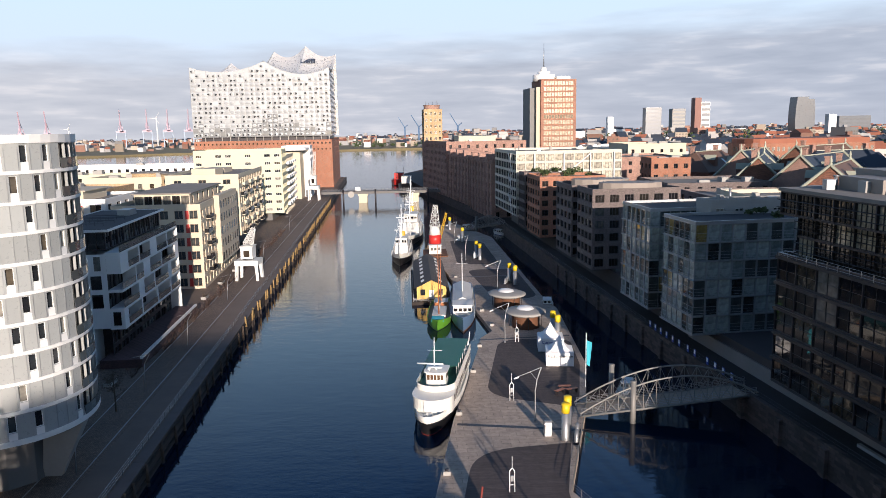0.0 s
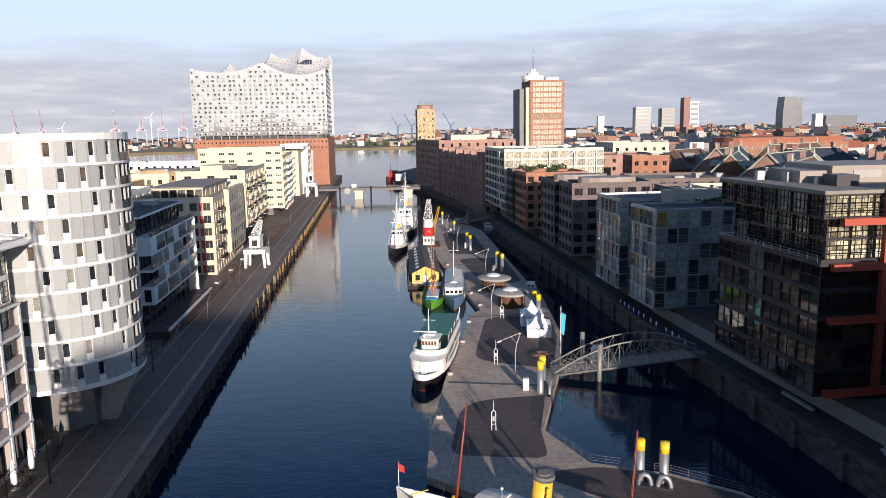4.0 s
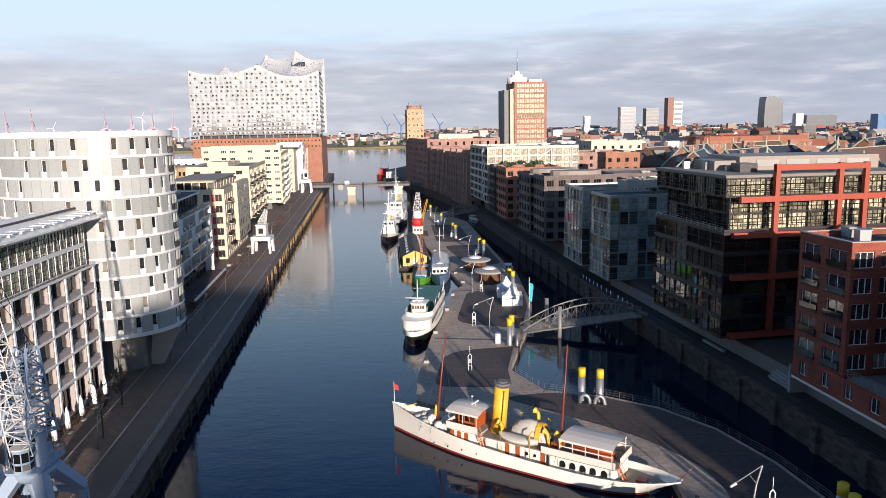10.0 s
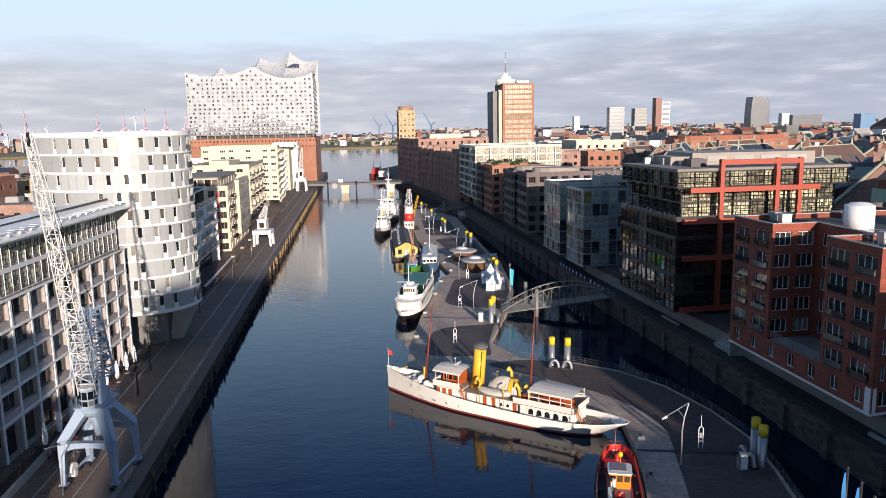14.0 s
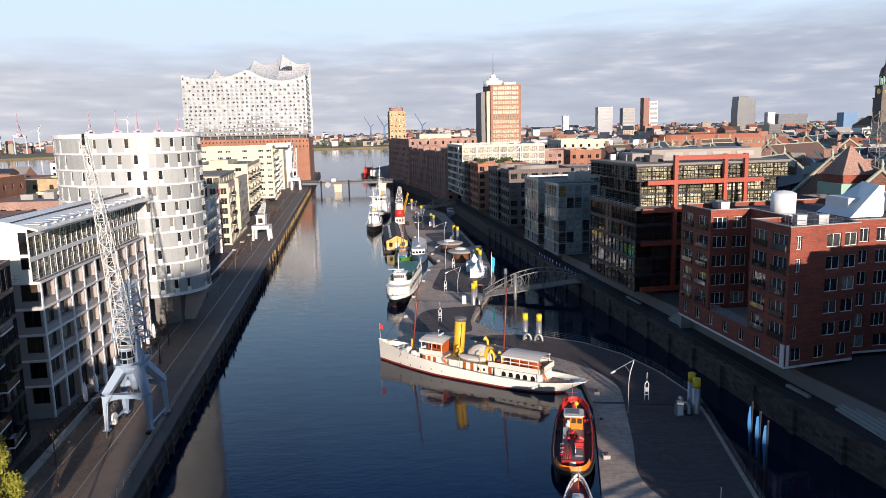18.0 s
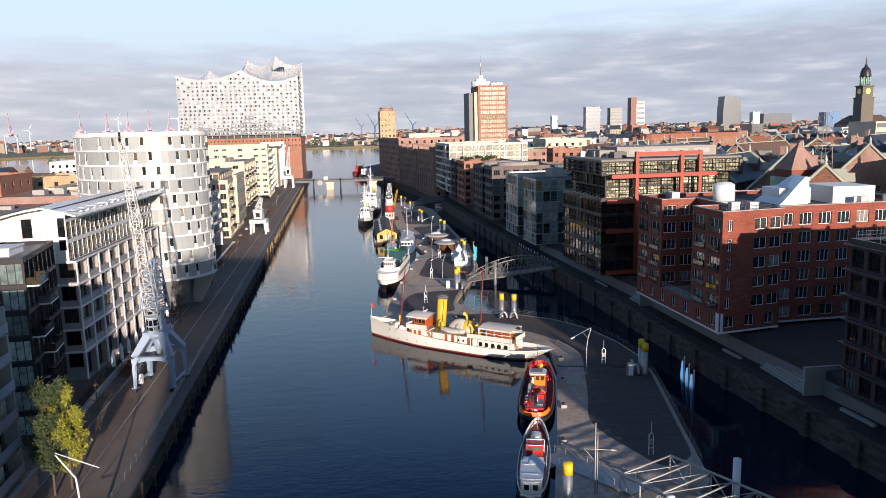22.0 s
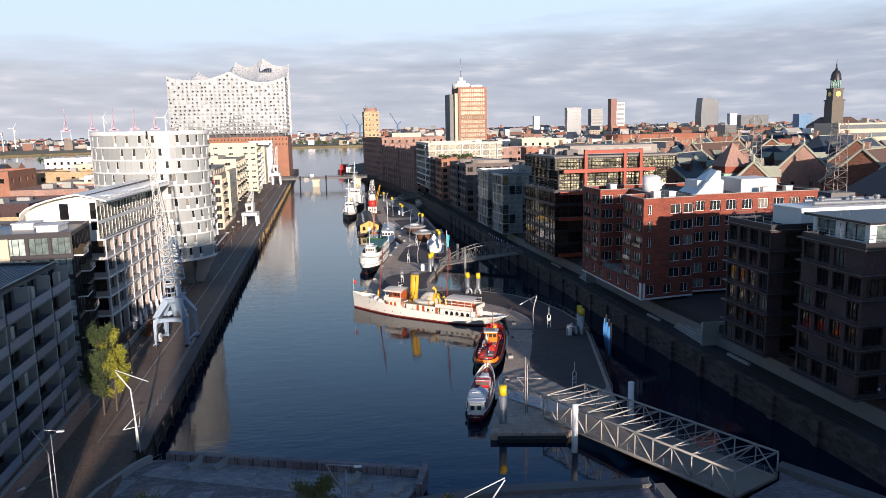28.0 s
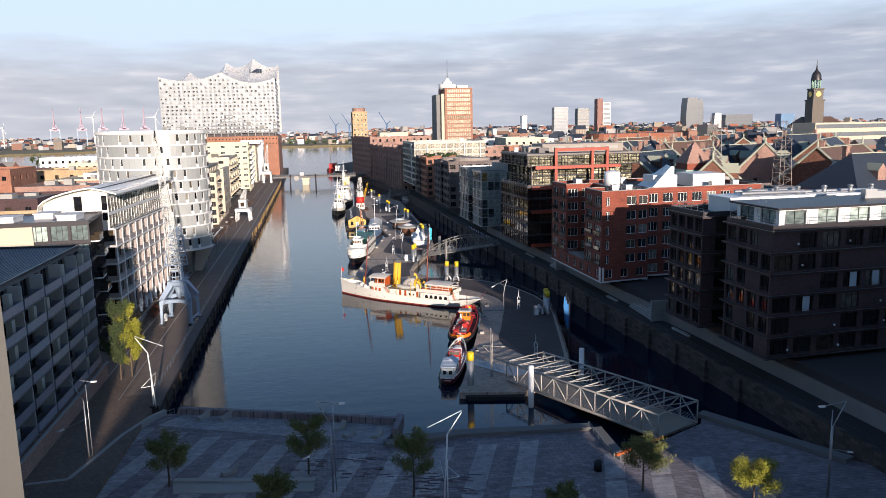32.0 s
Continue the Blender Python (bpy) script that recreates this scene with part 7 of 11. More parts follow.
for i in range(11):
    part("porthole", Geo().tube((-8.5 + i * 2.2, 3.3, 1.0 + 0.028 * max(0, i - 5)), (-8.5 + i * 2.2, 3.38, 1.0 + 0.028 * max(0, i - 5)), 0.1, 0.1, 8), BLACKMETAL, sy_)


def yacht_house(x0, x1, w, z0, z1):
    """A white deckhouse with rounded ends under a planked deck."""
    r = 0.5
    plan = rounded([(x0, -w / 2), (x1, -w / 2), (x1, w / 2), (x0, w / 2)], (r, r, r, r), 5)
    part("deckhouse", Geo().prism(plan, z0, z1), SHIPWHITE, sy_)
    part("boat_deck", Geo().box(x0 - 0.15, x1 + 0.15, -w / 2 - 0.5, w / 2 + 0.5, z1, z1 + 0.1), DECKWOOD, sy_, "planked boat deck")


def arched(x, y, z, w, h):
    """A round-topped dark window in a raised frame on the house side."""
    s = 1 if y > 0 else -1
    pr = [(-w / 2, 0), (w / 2, 0)] + [(w / 2 * math.cos(a), h - w / 2 + w / 2 * math.sin(a)) for a in [math.pi * k / 8 for k in range(9)]]
    win = part("arched_window", Geo().quad([(x + u, y + s * 0.03, z + v) for u, v in (pr if s < 0 else pr[::-1])]), BLACKMETAL, sy_)
    part("frame", Geo().path([(x + u * 1.06, y + s * 0.04, z + v) for u, v in pr + pr[:1]], 0.035, 5), SHIPWHITE, win, "white frame")


yacht_house(4.9, 9.6, 4.4, 1.2, 3.3)
yacht_house(-4.4, 4.3, 4.0, 1.1, 3.1)
yacht_house(-13.6, -4.9, 4.7, 1.0, 3.05)
for x, y in ((9.05, 2.2), (8.0, 2.2), (6.9, 2.2), (0.9, 2.0), (-0.6, 2.0), (-4.1, 2.0)):
    part("door", rounded_door(x, y, 1.25, 0.62, 1.75), MAHOGANY, sy_, "varnished red-brown door")
for x in (-6.9, -8.2, -9.5, -10.8, -12.2):
    arched(x, 2.35, 1.7, 0.8, 0.9)
for x in (-1.9, -3.0):
    arched(x, 2.0, 1.9, 0.42, 0.5)
for sy in (-1, 1):
    # screens round the bridge and the after boat deck
    part("bridge_screen", Geo().box(4.9, 9.7, sy * 2.72 - 0.04, sy * 2.72 + 0.04, 3.38, 4.3), PALECLOTH, sy_, "pale canvas bridge screen")
    part("deck_screen", Geo().box(-13.7, -4.2, sy * 2.8 - 0.04, sy * 2.8 + 0.04, 3.13, 4.0), PALECLOTH, sy_, "pale canvas rail screen")
part("bridge_screen", Geo().box(9.66, 9.74, -2.68, 2.68, 3.38, 4.3), PALECLOTH, sy_)
part("deck_screen", Geo().box(-13.74, -13.66, -2.76, 1.2, 3.13, 4.0), PALECLOTH, sy_)
part("wheelhouse", Geo().prism([(5.9, -1.5), (8.6, -1.5), (9.2, -0.7), (9.2, 0.7), (8.6, 1.5), (5.9, 1.5)], 3.41, 5.5), MAHOGANY, sy_, "varnished red wheelhouse")
for sy in (-1, 1):
    for x in (6.4, 7.2, 8.0):
        part("window", Geo().box(x - 0.28, x + 0.28, sy * 1.51 - 0.02, sy * 1.51 + 0.02, 4.3, 5.0), GLASSDARK, sy_)
for y in (-0.45, 0.45):
    part("window", Geo().box(9.18, 9.24, y - 0.36, y + 0.36, 4.3, 5.0), GLASSDARK, sy_)
g = Geo()
rows = [[(x, y, 6.2 - 0.075 * y * y - 0.02 * (x - 7.5) ** 2) for y in (-2.3, -1.1, 0, 1.1, 2.3)] for x in (5.0, 6.2, 7.5, 8.8, 10.0)]
g.sheet(rows, 0, False).sheet([[(x, y, z - 0.1) for x, y, z in r[::-1]] for r in rows], 0, False)
for y in (-2.3, 2.3):
    g.box(5.0, 10.0, y - 0.02, y + 0.02, 5.4, 5.68)
part("bridge_roof", g, PALECLOTH, sy_, "pale grey canvas bridge roof")
for x in (5.4, 7.5, 9.6):
    for y in (-2.15, 2.15):
        part("roof_post", Geo().tube((x, y, 3.4), (x, y, 5.6), 0.04, 0.04, 5), OFFWHITE, sy_)
part("radar", Geo().tube((6.6, 0.3, 6.0), (6.6, 0.3, 6.6), 0.05, 0.05, 6).box(6.5, 6.7, -0.5, 1.1, 6.6, 6.75), OFFWHITE, sy_, "white radar scanner")
part("aerial", Geo().tube((7.5, -0.4, 6.1), (7.5, -0.4, 7.0), 0.04, 0.03, 5).lathe((7.5, -0.4, 7.0), [(0.01, 0), (0.16, 0.05), (0.16, 0.15), (0.01, 0.22)], 8), OFFWHITE, sy_)
part("funnel", Geo().tube((3.35, -0.1, 3.1), (2.75, -0.1, 9.7), 1.0, 0.95, 24).path([(3.3 + 1.03 * math.cos(a), -0.1 + 1.03 * math.sin(a), 3.5) for a in [2 * math.pi * k / 16 for k in range(17)]], 0.12, 6).path([(2.92 + 0.97 * math.cos(a), -0.1 + 0.97 * math.sin(a), 7.9) for a in [2 * math.pi * k / 16 for k in range(17)]], 0.04, 5), FUNNEL, sy_, "tall ochre funnel")
part("funnel_cap", Geo().tube((2.77, -0.1, 9.55), (2.74, -0.1, 9.75), 1.02, 1.12, 24).tube((2.74, -0.1, 9.75), (2.72, -0.1, 10.1), 1.12, 1.1, 24).tube((2.72, -0.1, 10.1), (2.71, -0.1, 10.22), 0.7, 0.6, 20), DARKCONC, sy_, "sooty grey funnel cap")
part("steam_pipe", Geo().tube((2.35, 0.85, 3.1), (1.8, 0.85, 9.2), 0.13, 0.13, 8).tube((1.9, 0.85, 8.0), (2.4, 0.3, 8.0), 0.05, 0.05, 5), FUNNEL, sy_)
for x, y, h in ((2.0, 1.3, 5.0), (-4.3, 0.9, 5.0), (-5.9, 0.9, 5.0), (-1.6, -2.0, 6.2)):
    cowl(sy_, x, y, 3.0, h)
for s in (-1, 1):
    rows = []
    for i in range(13):
        u = -1 + i / 6
        b = 0.95 * (1 - abs(u) ** 2.4) + 0.02
        ring = []
        for j in range(12):
            a = 2 * math.pi * j / 12
            up = -math.cos(a)
            ring.append((2.75 * u - 0.8, s * 2.3 + b * math.sin(a), 3.95 + (0.45 * up if up > 0 else 0.62 * up) * (1 - 0.35 * abs(u) ** 3) + 0.18 * u * u))
        rows.append(ring)
    boat = part("lifeboat", Geo().sheet(rows, 0, True, True), CANVAS, sy_, "lifeboat under a grey canvas cover")
    part("gunwale", Geo().path([(r[3][0], r[3][1] if s > 0 else r[9][1], r[3][2]) for r in rows], 0.06, 5), SHIPWHITE, boat)
    for x in (1.2, -2.8):
        part("davit", Geo().path([(x, s * 3.05, 1.9), (x, s * 3.15, 4.6), (x, s * 2.9, 5.2), (x, s * 2.3, 5.4)], 0.08, 6), FUNNEL, sy_, "ochre davit")
# a high folded sail cover amidships
rows = []
rnd = random.Random(71)
for i in range(9):
    u = i / 8
    h = 2.75 * math.sin(math.pi * min(1, 0.12 + 0.86 * u)) ** 0.6
    rows.append([(0.9 - 5.0 * u, 1.45 * math.cos(a) * (0.75 + 0.25 * math.sin(math.pi * u)), 3.2 + h * math.sin(a) * (0.93 + 0.14 * rnd.random())) for a in [math.pi * k / 10 for k in range(11)]])
part("canvas_cover", Geo().sheet(rows), CANVAS, sy_, "high creased grey canvas cover amidships")
part("cover_band", Geo().sheet([[(x, 1.5 * math.cos(a), 3.2 + 2.5 * math.sin(a)) for a in [math.pi * k / 10 for k in range(11)]] for x in (-2.6, -3.3)]), FUNNEL, sy_, "yellow band over the cover")
# after awning, open below, with benches
rows = [[(x, y, 5.55 - 0.05 * y * y) for y in (-2.4, -1.2, 0, 1.2, 2.4)] for x in (-6.4, -8.1, -9.8, -11.5, -13.2)]
part("sun_awning", Geo().sheet(rows, 0, False).sheet([[(x, y, z - 0.08) for x, y, z in r[::-1]] for r in rows], 0, False), PALECLOTH, sy_, "pale canvas awning over the after deck")
for y in (-2.4, 2.4):
    part("awning_valance", Geo().box(-13.2, -6.4, y - 0.02, y + 0.02, 4.98, 5.26), PALECLOTH, sy_)
    for i in range(5):
        part("awning_post", Geo().tube((-6.5 - i * 1.65, y * 0.98, 3.15), (-6.5 - i * 1.65, y * 0.98, 5.25), 0.05, 0.05, 5), SHIPWHITE, sy_)
    part("awning_rail", Geo().box(-13.2, -6.4, y * 0.98 - 0.04, y * 0.98 + 0.04, 4.3, 4.42), SHIPWHITE, sy_)
part("bench", Geo().box(-12.6, -7.0, -0.5, 0.5, 3.16, 3.62).box(-12.6, -7.0, -0.05, 0.05, 3.6, 4.2), MAHOGANY, sy_, "varnished double bench")
part("skylight", Geo().prism([(-6.0, -0.7), (-4.6, -0.7), (-4.6, 0.7), (-6.0, 0.7)], 3.1, 3.7), MAHOGANY, sy_, "varnished skylight")
for x, z, r in ((13.1, 15.5, -8.0), (-5.5, 16.5, -3.6)):
    tip = x + math.tan(radians(r)) * (z - 2.8)
    mast = part("mast", Geo().tube((x, 0, 1.5), (tip, 0, z), 0.19, 0.08, 8), SPAR, sy_, "raked dark red mast")
    part("mast_band", Geo().tube((x, 0, 3.4), (x - 0.05, 0, 4.9), 0.24, 0.24, 8), FUNNEL, mast)
    top = (x + (tip - x) * 0.85, 0, z * 0.86)
    part("stay", Geo().tube((x + 0.8, 3.0, 2.1), top, 0.025, 0.025, 3).tube((x + 0.8, -3.0, 2.1), top, 0.025, 0.025, 3).tube((x - 1.0, 3.0, 2.1), top, 0.025, 0.025, 3).tube((x - 1.0, -3.0, 2.1), top, 0.025, 0.025, 3).tube((x + 7.0, 0, 3.2), top, 0.025, 0.025, 3), DARKMETAL, sy_)


def companion(x0, z0, x1, z1, y):
    g = Geo()
    for yy in (y - 0.32, y + 0.32):
        g.tube((x0, yy, z0), (x1, yy, z1), 0.07, 0.07, 4)
        g.tube((x0, yy, z0 + 0.8), (x1, yy, z1 + 0.8), 0.03, 0.03, 4)
    for i in range(8):
        u = (i + 0.5) / 8
        g.box(x0 + (x1 - x0) * u - 0.1, x0 + (x1 - x0) * u + 0.1, y - 0.3, y + 0.3, z0 + (z1 - z0) * u - 0.03, z0 + (z1 - z0) * u + 0.03)
    part("companion_ladder", g, ORANGEWOOD, sy_, "orange-brown wooden ladder")


ORANGEWOOD = surface("oiled_orange_wood", (0.55, 0.17, 0.05), 0.5, var=0.2, fine=6)
companion(4.9, 3.35, 3.9, 1.3, 2.5)
companion(-13.7, 3.1, -14.8, 1.1, 1.7)
rnd = random.Random(72)
for i in range(9):
    x, y = 11.2 + rnd.random() * 4.6, -1.5 + rnd.random() * 3.0
    r = 0.5 + 0.35 * rnd.random()
    h = 0.9 + 0.6 * rnd.random()
    z0 = 1.5 + 0.1 * (x - 9)
    rows = [[(x + r * w * math.cos(2 * math.pi * k / 8) * (0.85 + 0.3 * rnd.random()), y + r * w * math.sin(2 * math.pi * k / 8) * (0.85 + 0.3 * rnd.random()), z0 + h * q) for k in range(8)] for w, q in ((1.0, 0), (1.1, 0.35), (0.9, 0.8), (0.45, 1.0), (0.02, 1.03))]
    part("canvas_bundle", Geo().sheet(rows, 0, True, True), PALECLOTH if i % 3 else CANVAS, sy_, "bundle of pale canvas on the foredeck")
part("windlass", Geo().box(15.6, 16.8, -0.5, 0.5, 1.9, 2.7).tube((16.2, -1.0, 2.5), (16.2, 1.0, 2.5), 0.4, 0.4, 12), CANVAS, sy_, "covered windlass on the foredeck")
part("cathead", Geo().path([(17.6, 0.4, 2.6), (18.4, 0.2, 3.7), (17.2, -1.2, 3.9)], 0.07, 6), FUNNEL, sy_, "ochre anchor davit")
part("hatch", Geo().box(-16.6, -15.4, -0.6, 0.6, 1.0, 1.5), MAHOGANY, sy_)
for y in (-1.2, 1.2):
    part("hawser_reel", Geo().tube((-17.3, y - 0.3, 1.5), (-17.3, y + 0.3, 1.5), 0.3, 0.3, 10), CANVAS, sy_)
part("ensign_staff", Geo().tube((-20.0, 0, 2.1), (-21.8, 0, 4.4), 0.05, 0.03, 6), SPAR, sy_)
part("jackstaff", Geo().tube((20.3, 0, 3.7), (20.3, 0, 7.0), 0.05, 0.03, 6), OFFWHITE, sy_)
part("flag", Geo().sheet([[(20.3 - 0.85 * u, 0.1 * math.sin(6 * u), 6.95 - v * (1 - 0.3 * u) - 0.55 * u) for u in (0, 0.25, 0.5, 0.75, 1)] for v in (0, 0.5, 1.0)]), FLAGRED, sy_, "small drooping red flag")

# tug with a long casing and the wheelhouse forward
tg = placed("harbour_tug", pose(24.23, 14.85, 0, 0, 0, 74.5), "black and red harbour tug with a bright orange stern", "tug boat", "tugs beside the pontoon")
TUGDECK = surface("worn_black_deck", (0.03, 0.028, 0.03), 0.7, var=0.3)
CASING = surface("grey_casing_paint", (0.2, 0.19, 0.2), 0.6, var=0.3)
tring = round_hull(tg, -10.5, 11.5, 5.25, 3.6, 2.5, [(1.4, -1.0, 0), (0.55, 0.1, 0), (0.1, 1.0, 0), (0.0, 1.35, 0), (0.05, 1.6, 1), (0.22, 1.62, 1), (0.24, 1.15, 1)], [HULLBLACK, TUGRED], (0.22, 1.15), TUGDECK, 0.9)
part("rubbing_strake", Geo().path(tring(-0.02, 1.15) + tring(-0.02, 1.15)[:1], 0.2, 8), RUBBER, tg, "thick black rubber rubbing strake")
part("stern_bulwark", ring_band(tring, 0.02, 1.25, 0.3, 2.15, -11, -7.2), ORANGE, tg, "bright orange sloping stern bulwark")
g = Geo()
for k in range(9):
    g.obox((-10.18, -0.9 + k * 0.22, 1.66), (0.02, 0.13, 0.22))
part("nameplate", g, HULLBLACK, tg)
part("bow_bulwark", ring_band(tring, 0.05, 1.6, 0.12, 2.05, 5.5, 12), TUGRED, tg, "red bow bulwark")
part("fore_deck", Geo().box(6.9, 9.6, -1.6, 1.6, 1.35, 1.75), TUGRED, tg, "red raised foredeck")
part("engine_casing", Geo().prism(rounded([(-8.9, -1.4), (4.6, -1.4), (4.6, 1.4), (-8.9, 1.4)], (0.3, 0.3, 0.3, 0.3), 4), 1.15, 2.2, 0, 1), [TUGRED, CASING], tg, "long red engine casing with a grey top")
part("casing_edge", Geo().path([(x, y, 2.22) for x, y in ((-8.8, -1.32), (4.5, -1.32), (4.5, 1.32), (-8.8, 1.32), (-8.8, -1.32))], 0.06, 5), TUGRED, tg)
part("vent_grille", Geo().box(-8.95, -8.88, -0.4, 0.4, 1.5, 2.1), CRANEWHITE, tg)
for i in range(5):
    y = 0.25 + i * 0.21
    part("pipe", Geo().path([(-8.3, y, 2.25), (-8.3, y, 2.55), (-4.9, y, 2.62), (-4.7, y, 2.25)], 0.075, 6), TUGRED, tg, "red pipe along the casing")
for i in range(6):
    part("valve", Geo().tube((-7.9 + i * 0.62, 1.25, 2.2), (-7.9 + i * 0.62, 1.25, 2.65), 0.12, 0.1, 8).tube((-7.9 + i * 0.62, 1.25, 2.5), (-7.9 + i * 0.62, 1.6, 2.5), 0.09, 0.09, 6), OFFWHITE if i % 2 else TUGRED, tg)
part("winch", Geo().box(-5.4, -3.8, -1.25, -0.25, 2.2, 2.6).tube((-4.6, -1.2, 2.85), (-4.6, -0.3, 2.85), 0.34, 0.34, 12).box(-5.3, -4.9, -1.25, -0.2, 2.6, 3.0), TUGRED, tg, "red winch")
part("drum", Geo().tube((-3.0, -1.15, 2.3), (-3.0, -0.55, 2.75), 0.42, 0.42, 14), surface("faded_red_paint", (0.55, 0.12, 0.1), 0.6, var=0.2), tg, "faded red drum")
part("monitor", Geo().tube((-1.4, 0.1, 2.2), (-1.4, 0.1, 3.0), 0.28, 0.22, 10).tube((-1.4, 0.1, 3.0), (-2.6, -0.1, 3.5), 0.12, 0.09, 8).box(-1.9, -0.9, -0.5, 0.6, 2.2, 2.65), TUGRED, tg, "red water cannon")
part("tow_bitt", Geo().tube((-3.4, 0.6, 2.2), (-3.4, 0.6, 3.0), 0.13, 0.13, 8).tube((-3.4, -0.2, 2.2), (-3.4, -0.2, 3.0), 0.13, 0.13, 8).tube((-3.4, -0.5, 2.75), (-3.4, 0.9, 2.75), 0.1, 0.1, 6), TUGRED, tg)
part("locker", Geo().box(-7.6, -5.6, -1.2, -0.3, 2.2, 2.42), CASING, tg, "grey hatch cover")
part("step_rail", railing(Geo(), [(-6.9, -0.3, 2.3), (-5.7, -0.3, 2.3)], 0, 0.45, 0.4, 0.035, 2), OFFWHITE, tg)
part("locker", Geo().box(-2.4, 0.2, 0.95, 1.35, 2.2, 2.7), CRANEWHITE, tg, "pale locker beside the casing")
part("funnel", Geo().tube((-0.1, 0.7, 2.2), (-0.25, 0.7, 3.9), 0.2, 0.18, 10), CRANEWHITE, tg, "pale exhaust pipe")
wh = part("wheelhouse", Geo().prism([(0.9, -1.2), (2.9, -1.2), (3.4, -0.7), (3.4, 0.7), (2.9, 1.2), (0.9, 1.2)], 2.2, 4.0), ORANGE, tg, "small orange wheelhouse")
part("roof", Geo().prism(rounded([(0.65, -1.35), (3.5, -1.35), (3.5, 1.35), (0.65, 1.35)], (0.3, 0.5, 0.5, 0.3), 4), 4.0, 4.14), CRANEWHITE, wh, "pale wheelhouse roof")
part("roof_hatch", Geo().box(1.3, 3.1, -0.75, 0.95, 4.14, 4.24), CASING, wh, "grey roof panel")
for y in (-0.78, 0, 0.78):
    part("window", Geo().box(0.86, 0.92, y - 0.3, y + 0.3, 3.05, 3.75), GLASSDARK, wh)
for s in (-1, 1):
    for x in (1.5, 2.4):
        part("window", Geo().box(x - 0.34, x + 0.34, s * 1.21 - 0.02, s * 1.21 + 0.02, 3.05, 3.75), GLASSDARK, wh)
part("door", Geo().box(0.87, 0.9, 0.55, 1.1, 2.25, 2.95), CRANEWHITE, wh)
part("mast", Geo().tube((8.4, 0.3, 1.7), (8.3, 0.3, 6.4), 0.08, 0.04, 6).tube((8.35, -0.5, 4.6), (8.35, 1.1, 4.6), 0.035, 0.035, 5), SPAR, tg)
part("signal_ball", Geo().lathe((7.7, -0.3, 2.9), [(0.01, 0), (0.26, 0.12), (0.34, 0.34), (0.26, 0.56), (0.01, 0.68)], 12).tube((7.7, -0.3, 1.7), (7.7, -0.3, 2.95), 0.04, 0.04, 5), YELLOW, tg, "yellow signal ball")
part("capstan", Geo().lathe((9.2, 0, 1.7), [(0.36, 0), (0.24, 0.3), (0.24, 0.6), (0.4, 0.8), (0.01, 0.86)], 12), TUGRED, tg)
for x, y in ((5.6, 1.7), (5.6, -1.7), (-9.4, 0.9), (-9.4, -0.9), (1.5, 2.1), (1.5, -2.1)):
    part("bitt", Geo().tube((x, y - 0.2, 1.15), (x, y - 0.2, 1.75), 0.11, 0.11, 8).tube((x, y + 0.2, 1.15), (x, y + 0.2, 1.75), 0.11, 0.11, 8), TUGRED if x > 4 else BLACKMETAL, tg)
for sy in (-1, 1):
    part("rail", railing(Geo(), [(5.0, sy * 2.3, 2.1), (8.2, sy * 2.0, 2.5), (10.4, sy * 1.1, 2.8)], 0, 0.5, 0.8, 0.03, 1), TUGRED, tg, "red bow rail")

# launch
t2 = placed("harbour_launch", pose(18.8, -7.4, 0, 0, 0, 74.8), "dark red launch with a pale cabin roof moored behind the tug", "boat", "tugs beside the pontoon")
MAROON = surface("dark_red_hull", (0.16, 0.012, 0.02), 0.35, var=0.15)
lring = round_hull(t2, -10.4, 10.1, 4.1, 2.6, 1.75, [(1.1, -0.9, 1), (0.4, 0.1, 1), (0.1, 0.4, 0), (0.0, 1.3, 2), (0.03, 1.42, 2), (0.14, 1.42, 0), (0.16, 1.0, 0)], [MAROON, HULLBLACK, SHIPWHITE], (0.15, 1.02), MAROON, 0.8)
part("bow_rail", Geo().path([p for p in lring(0.1, 1.72)[:9][::-1]] + lring(0.1, 1.72)[-8:][::-1], 0.1, 6), OFFWHITE, t2, "broad white bow rail")
part("bow_screen", ring_band(lring, 0.08, 1.42, 0.1, 1.7, 4.6, 11), SHIPWHITE, t2, "white bow bulwark")
part("hatch", Geo().prism(rounded([(2.9, -0.8), (6.3, -0.6), (6.3, 0.6), (2.9, 0.8)], (0.2, 0.3, 0.3, 0.2), 4), 1.0, 2.05).box(4.3, 5.3, -0.35, 0.35, 2.05, 2.2), SHIPWHITE, t2, "white fore cabin with a hatch")
part("wheelhouse", Geo().box(0.2, 1.9, -1.05, 1.05, 1.0, 2.7), TUGRED, t2, "red steering shelter")
part("window", Geo().box(0.16, 0.2, -0.9, 0.9, 2.1, 2.6), GLASSDARK, t2)
part("shelter_frame", Geo().path([(1.9, -1.15, 1.0), (1.9, -1.15, 2.85), (1.9, 1.15, 2.85), (1.9, 1.15, 1.0)], 0.06, 5).path([(0.1, -1.15, 2.1), (0.1, -1.15, 2.85), (0.1, 1.15, 2.85), (0.1, 1.15, 2.1)], 0.05, 5), OFFWHITE, t2, "white tube frame")
part("cabin", Geo().prism(rounded([(-9.5, -1.25), (-2.9, -1.25), (-2.9, 1.25), (-9.5, 1.25)], (0.9, 0.2, 0.2, 0.9), 6), 1.0, 2.72), SHIPWHITE, t2, "white after cabin")
plan = [(-2.2, 0), (-3.2, 0.5), (-4.3, 1.45), (-8.7, 1.32), (-9.0, 0.9), (-9.0, -0.9), (-8.7, -1.32), (-4.3, -1.45), (-3.2, -0.5)]
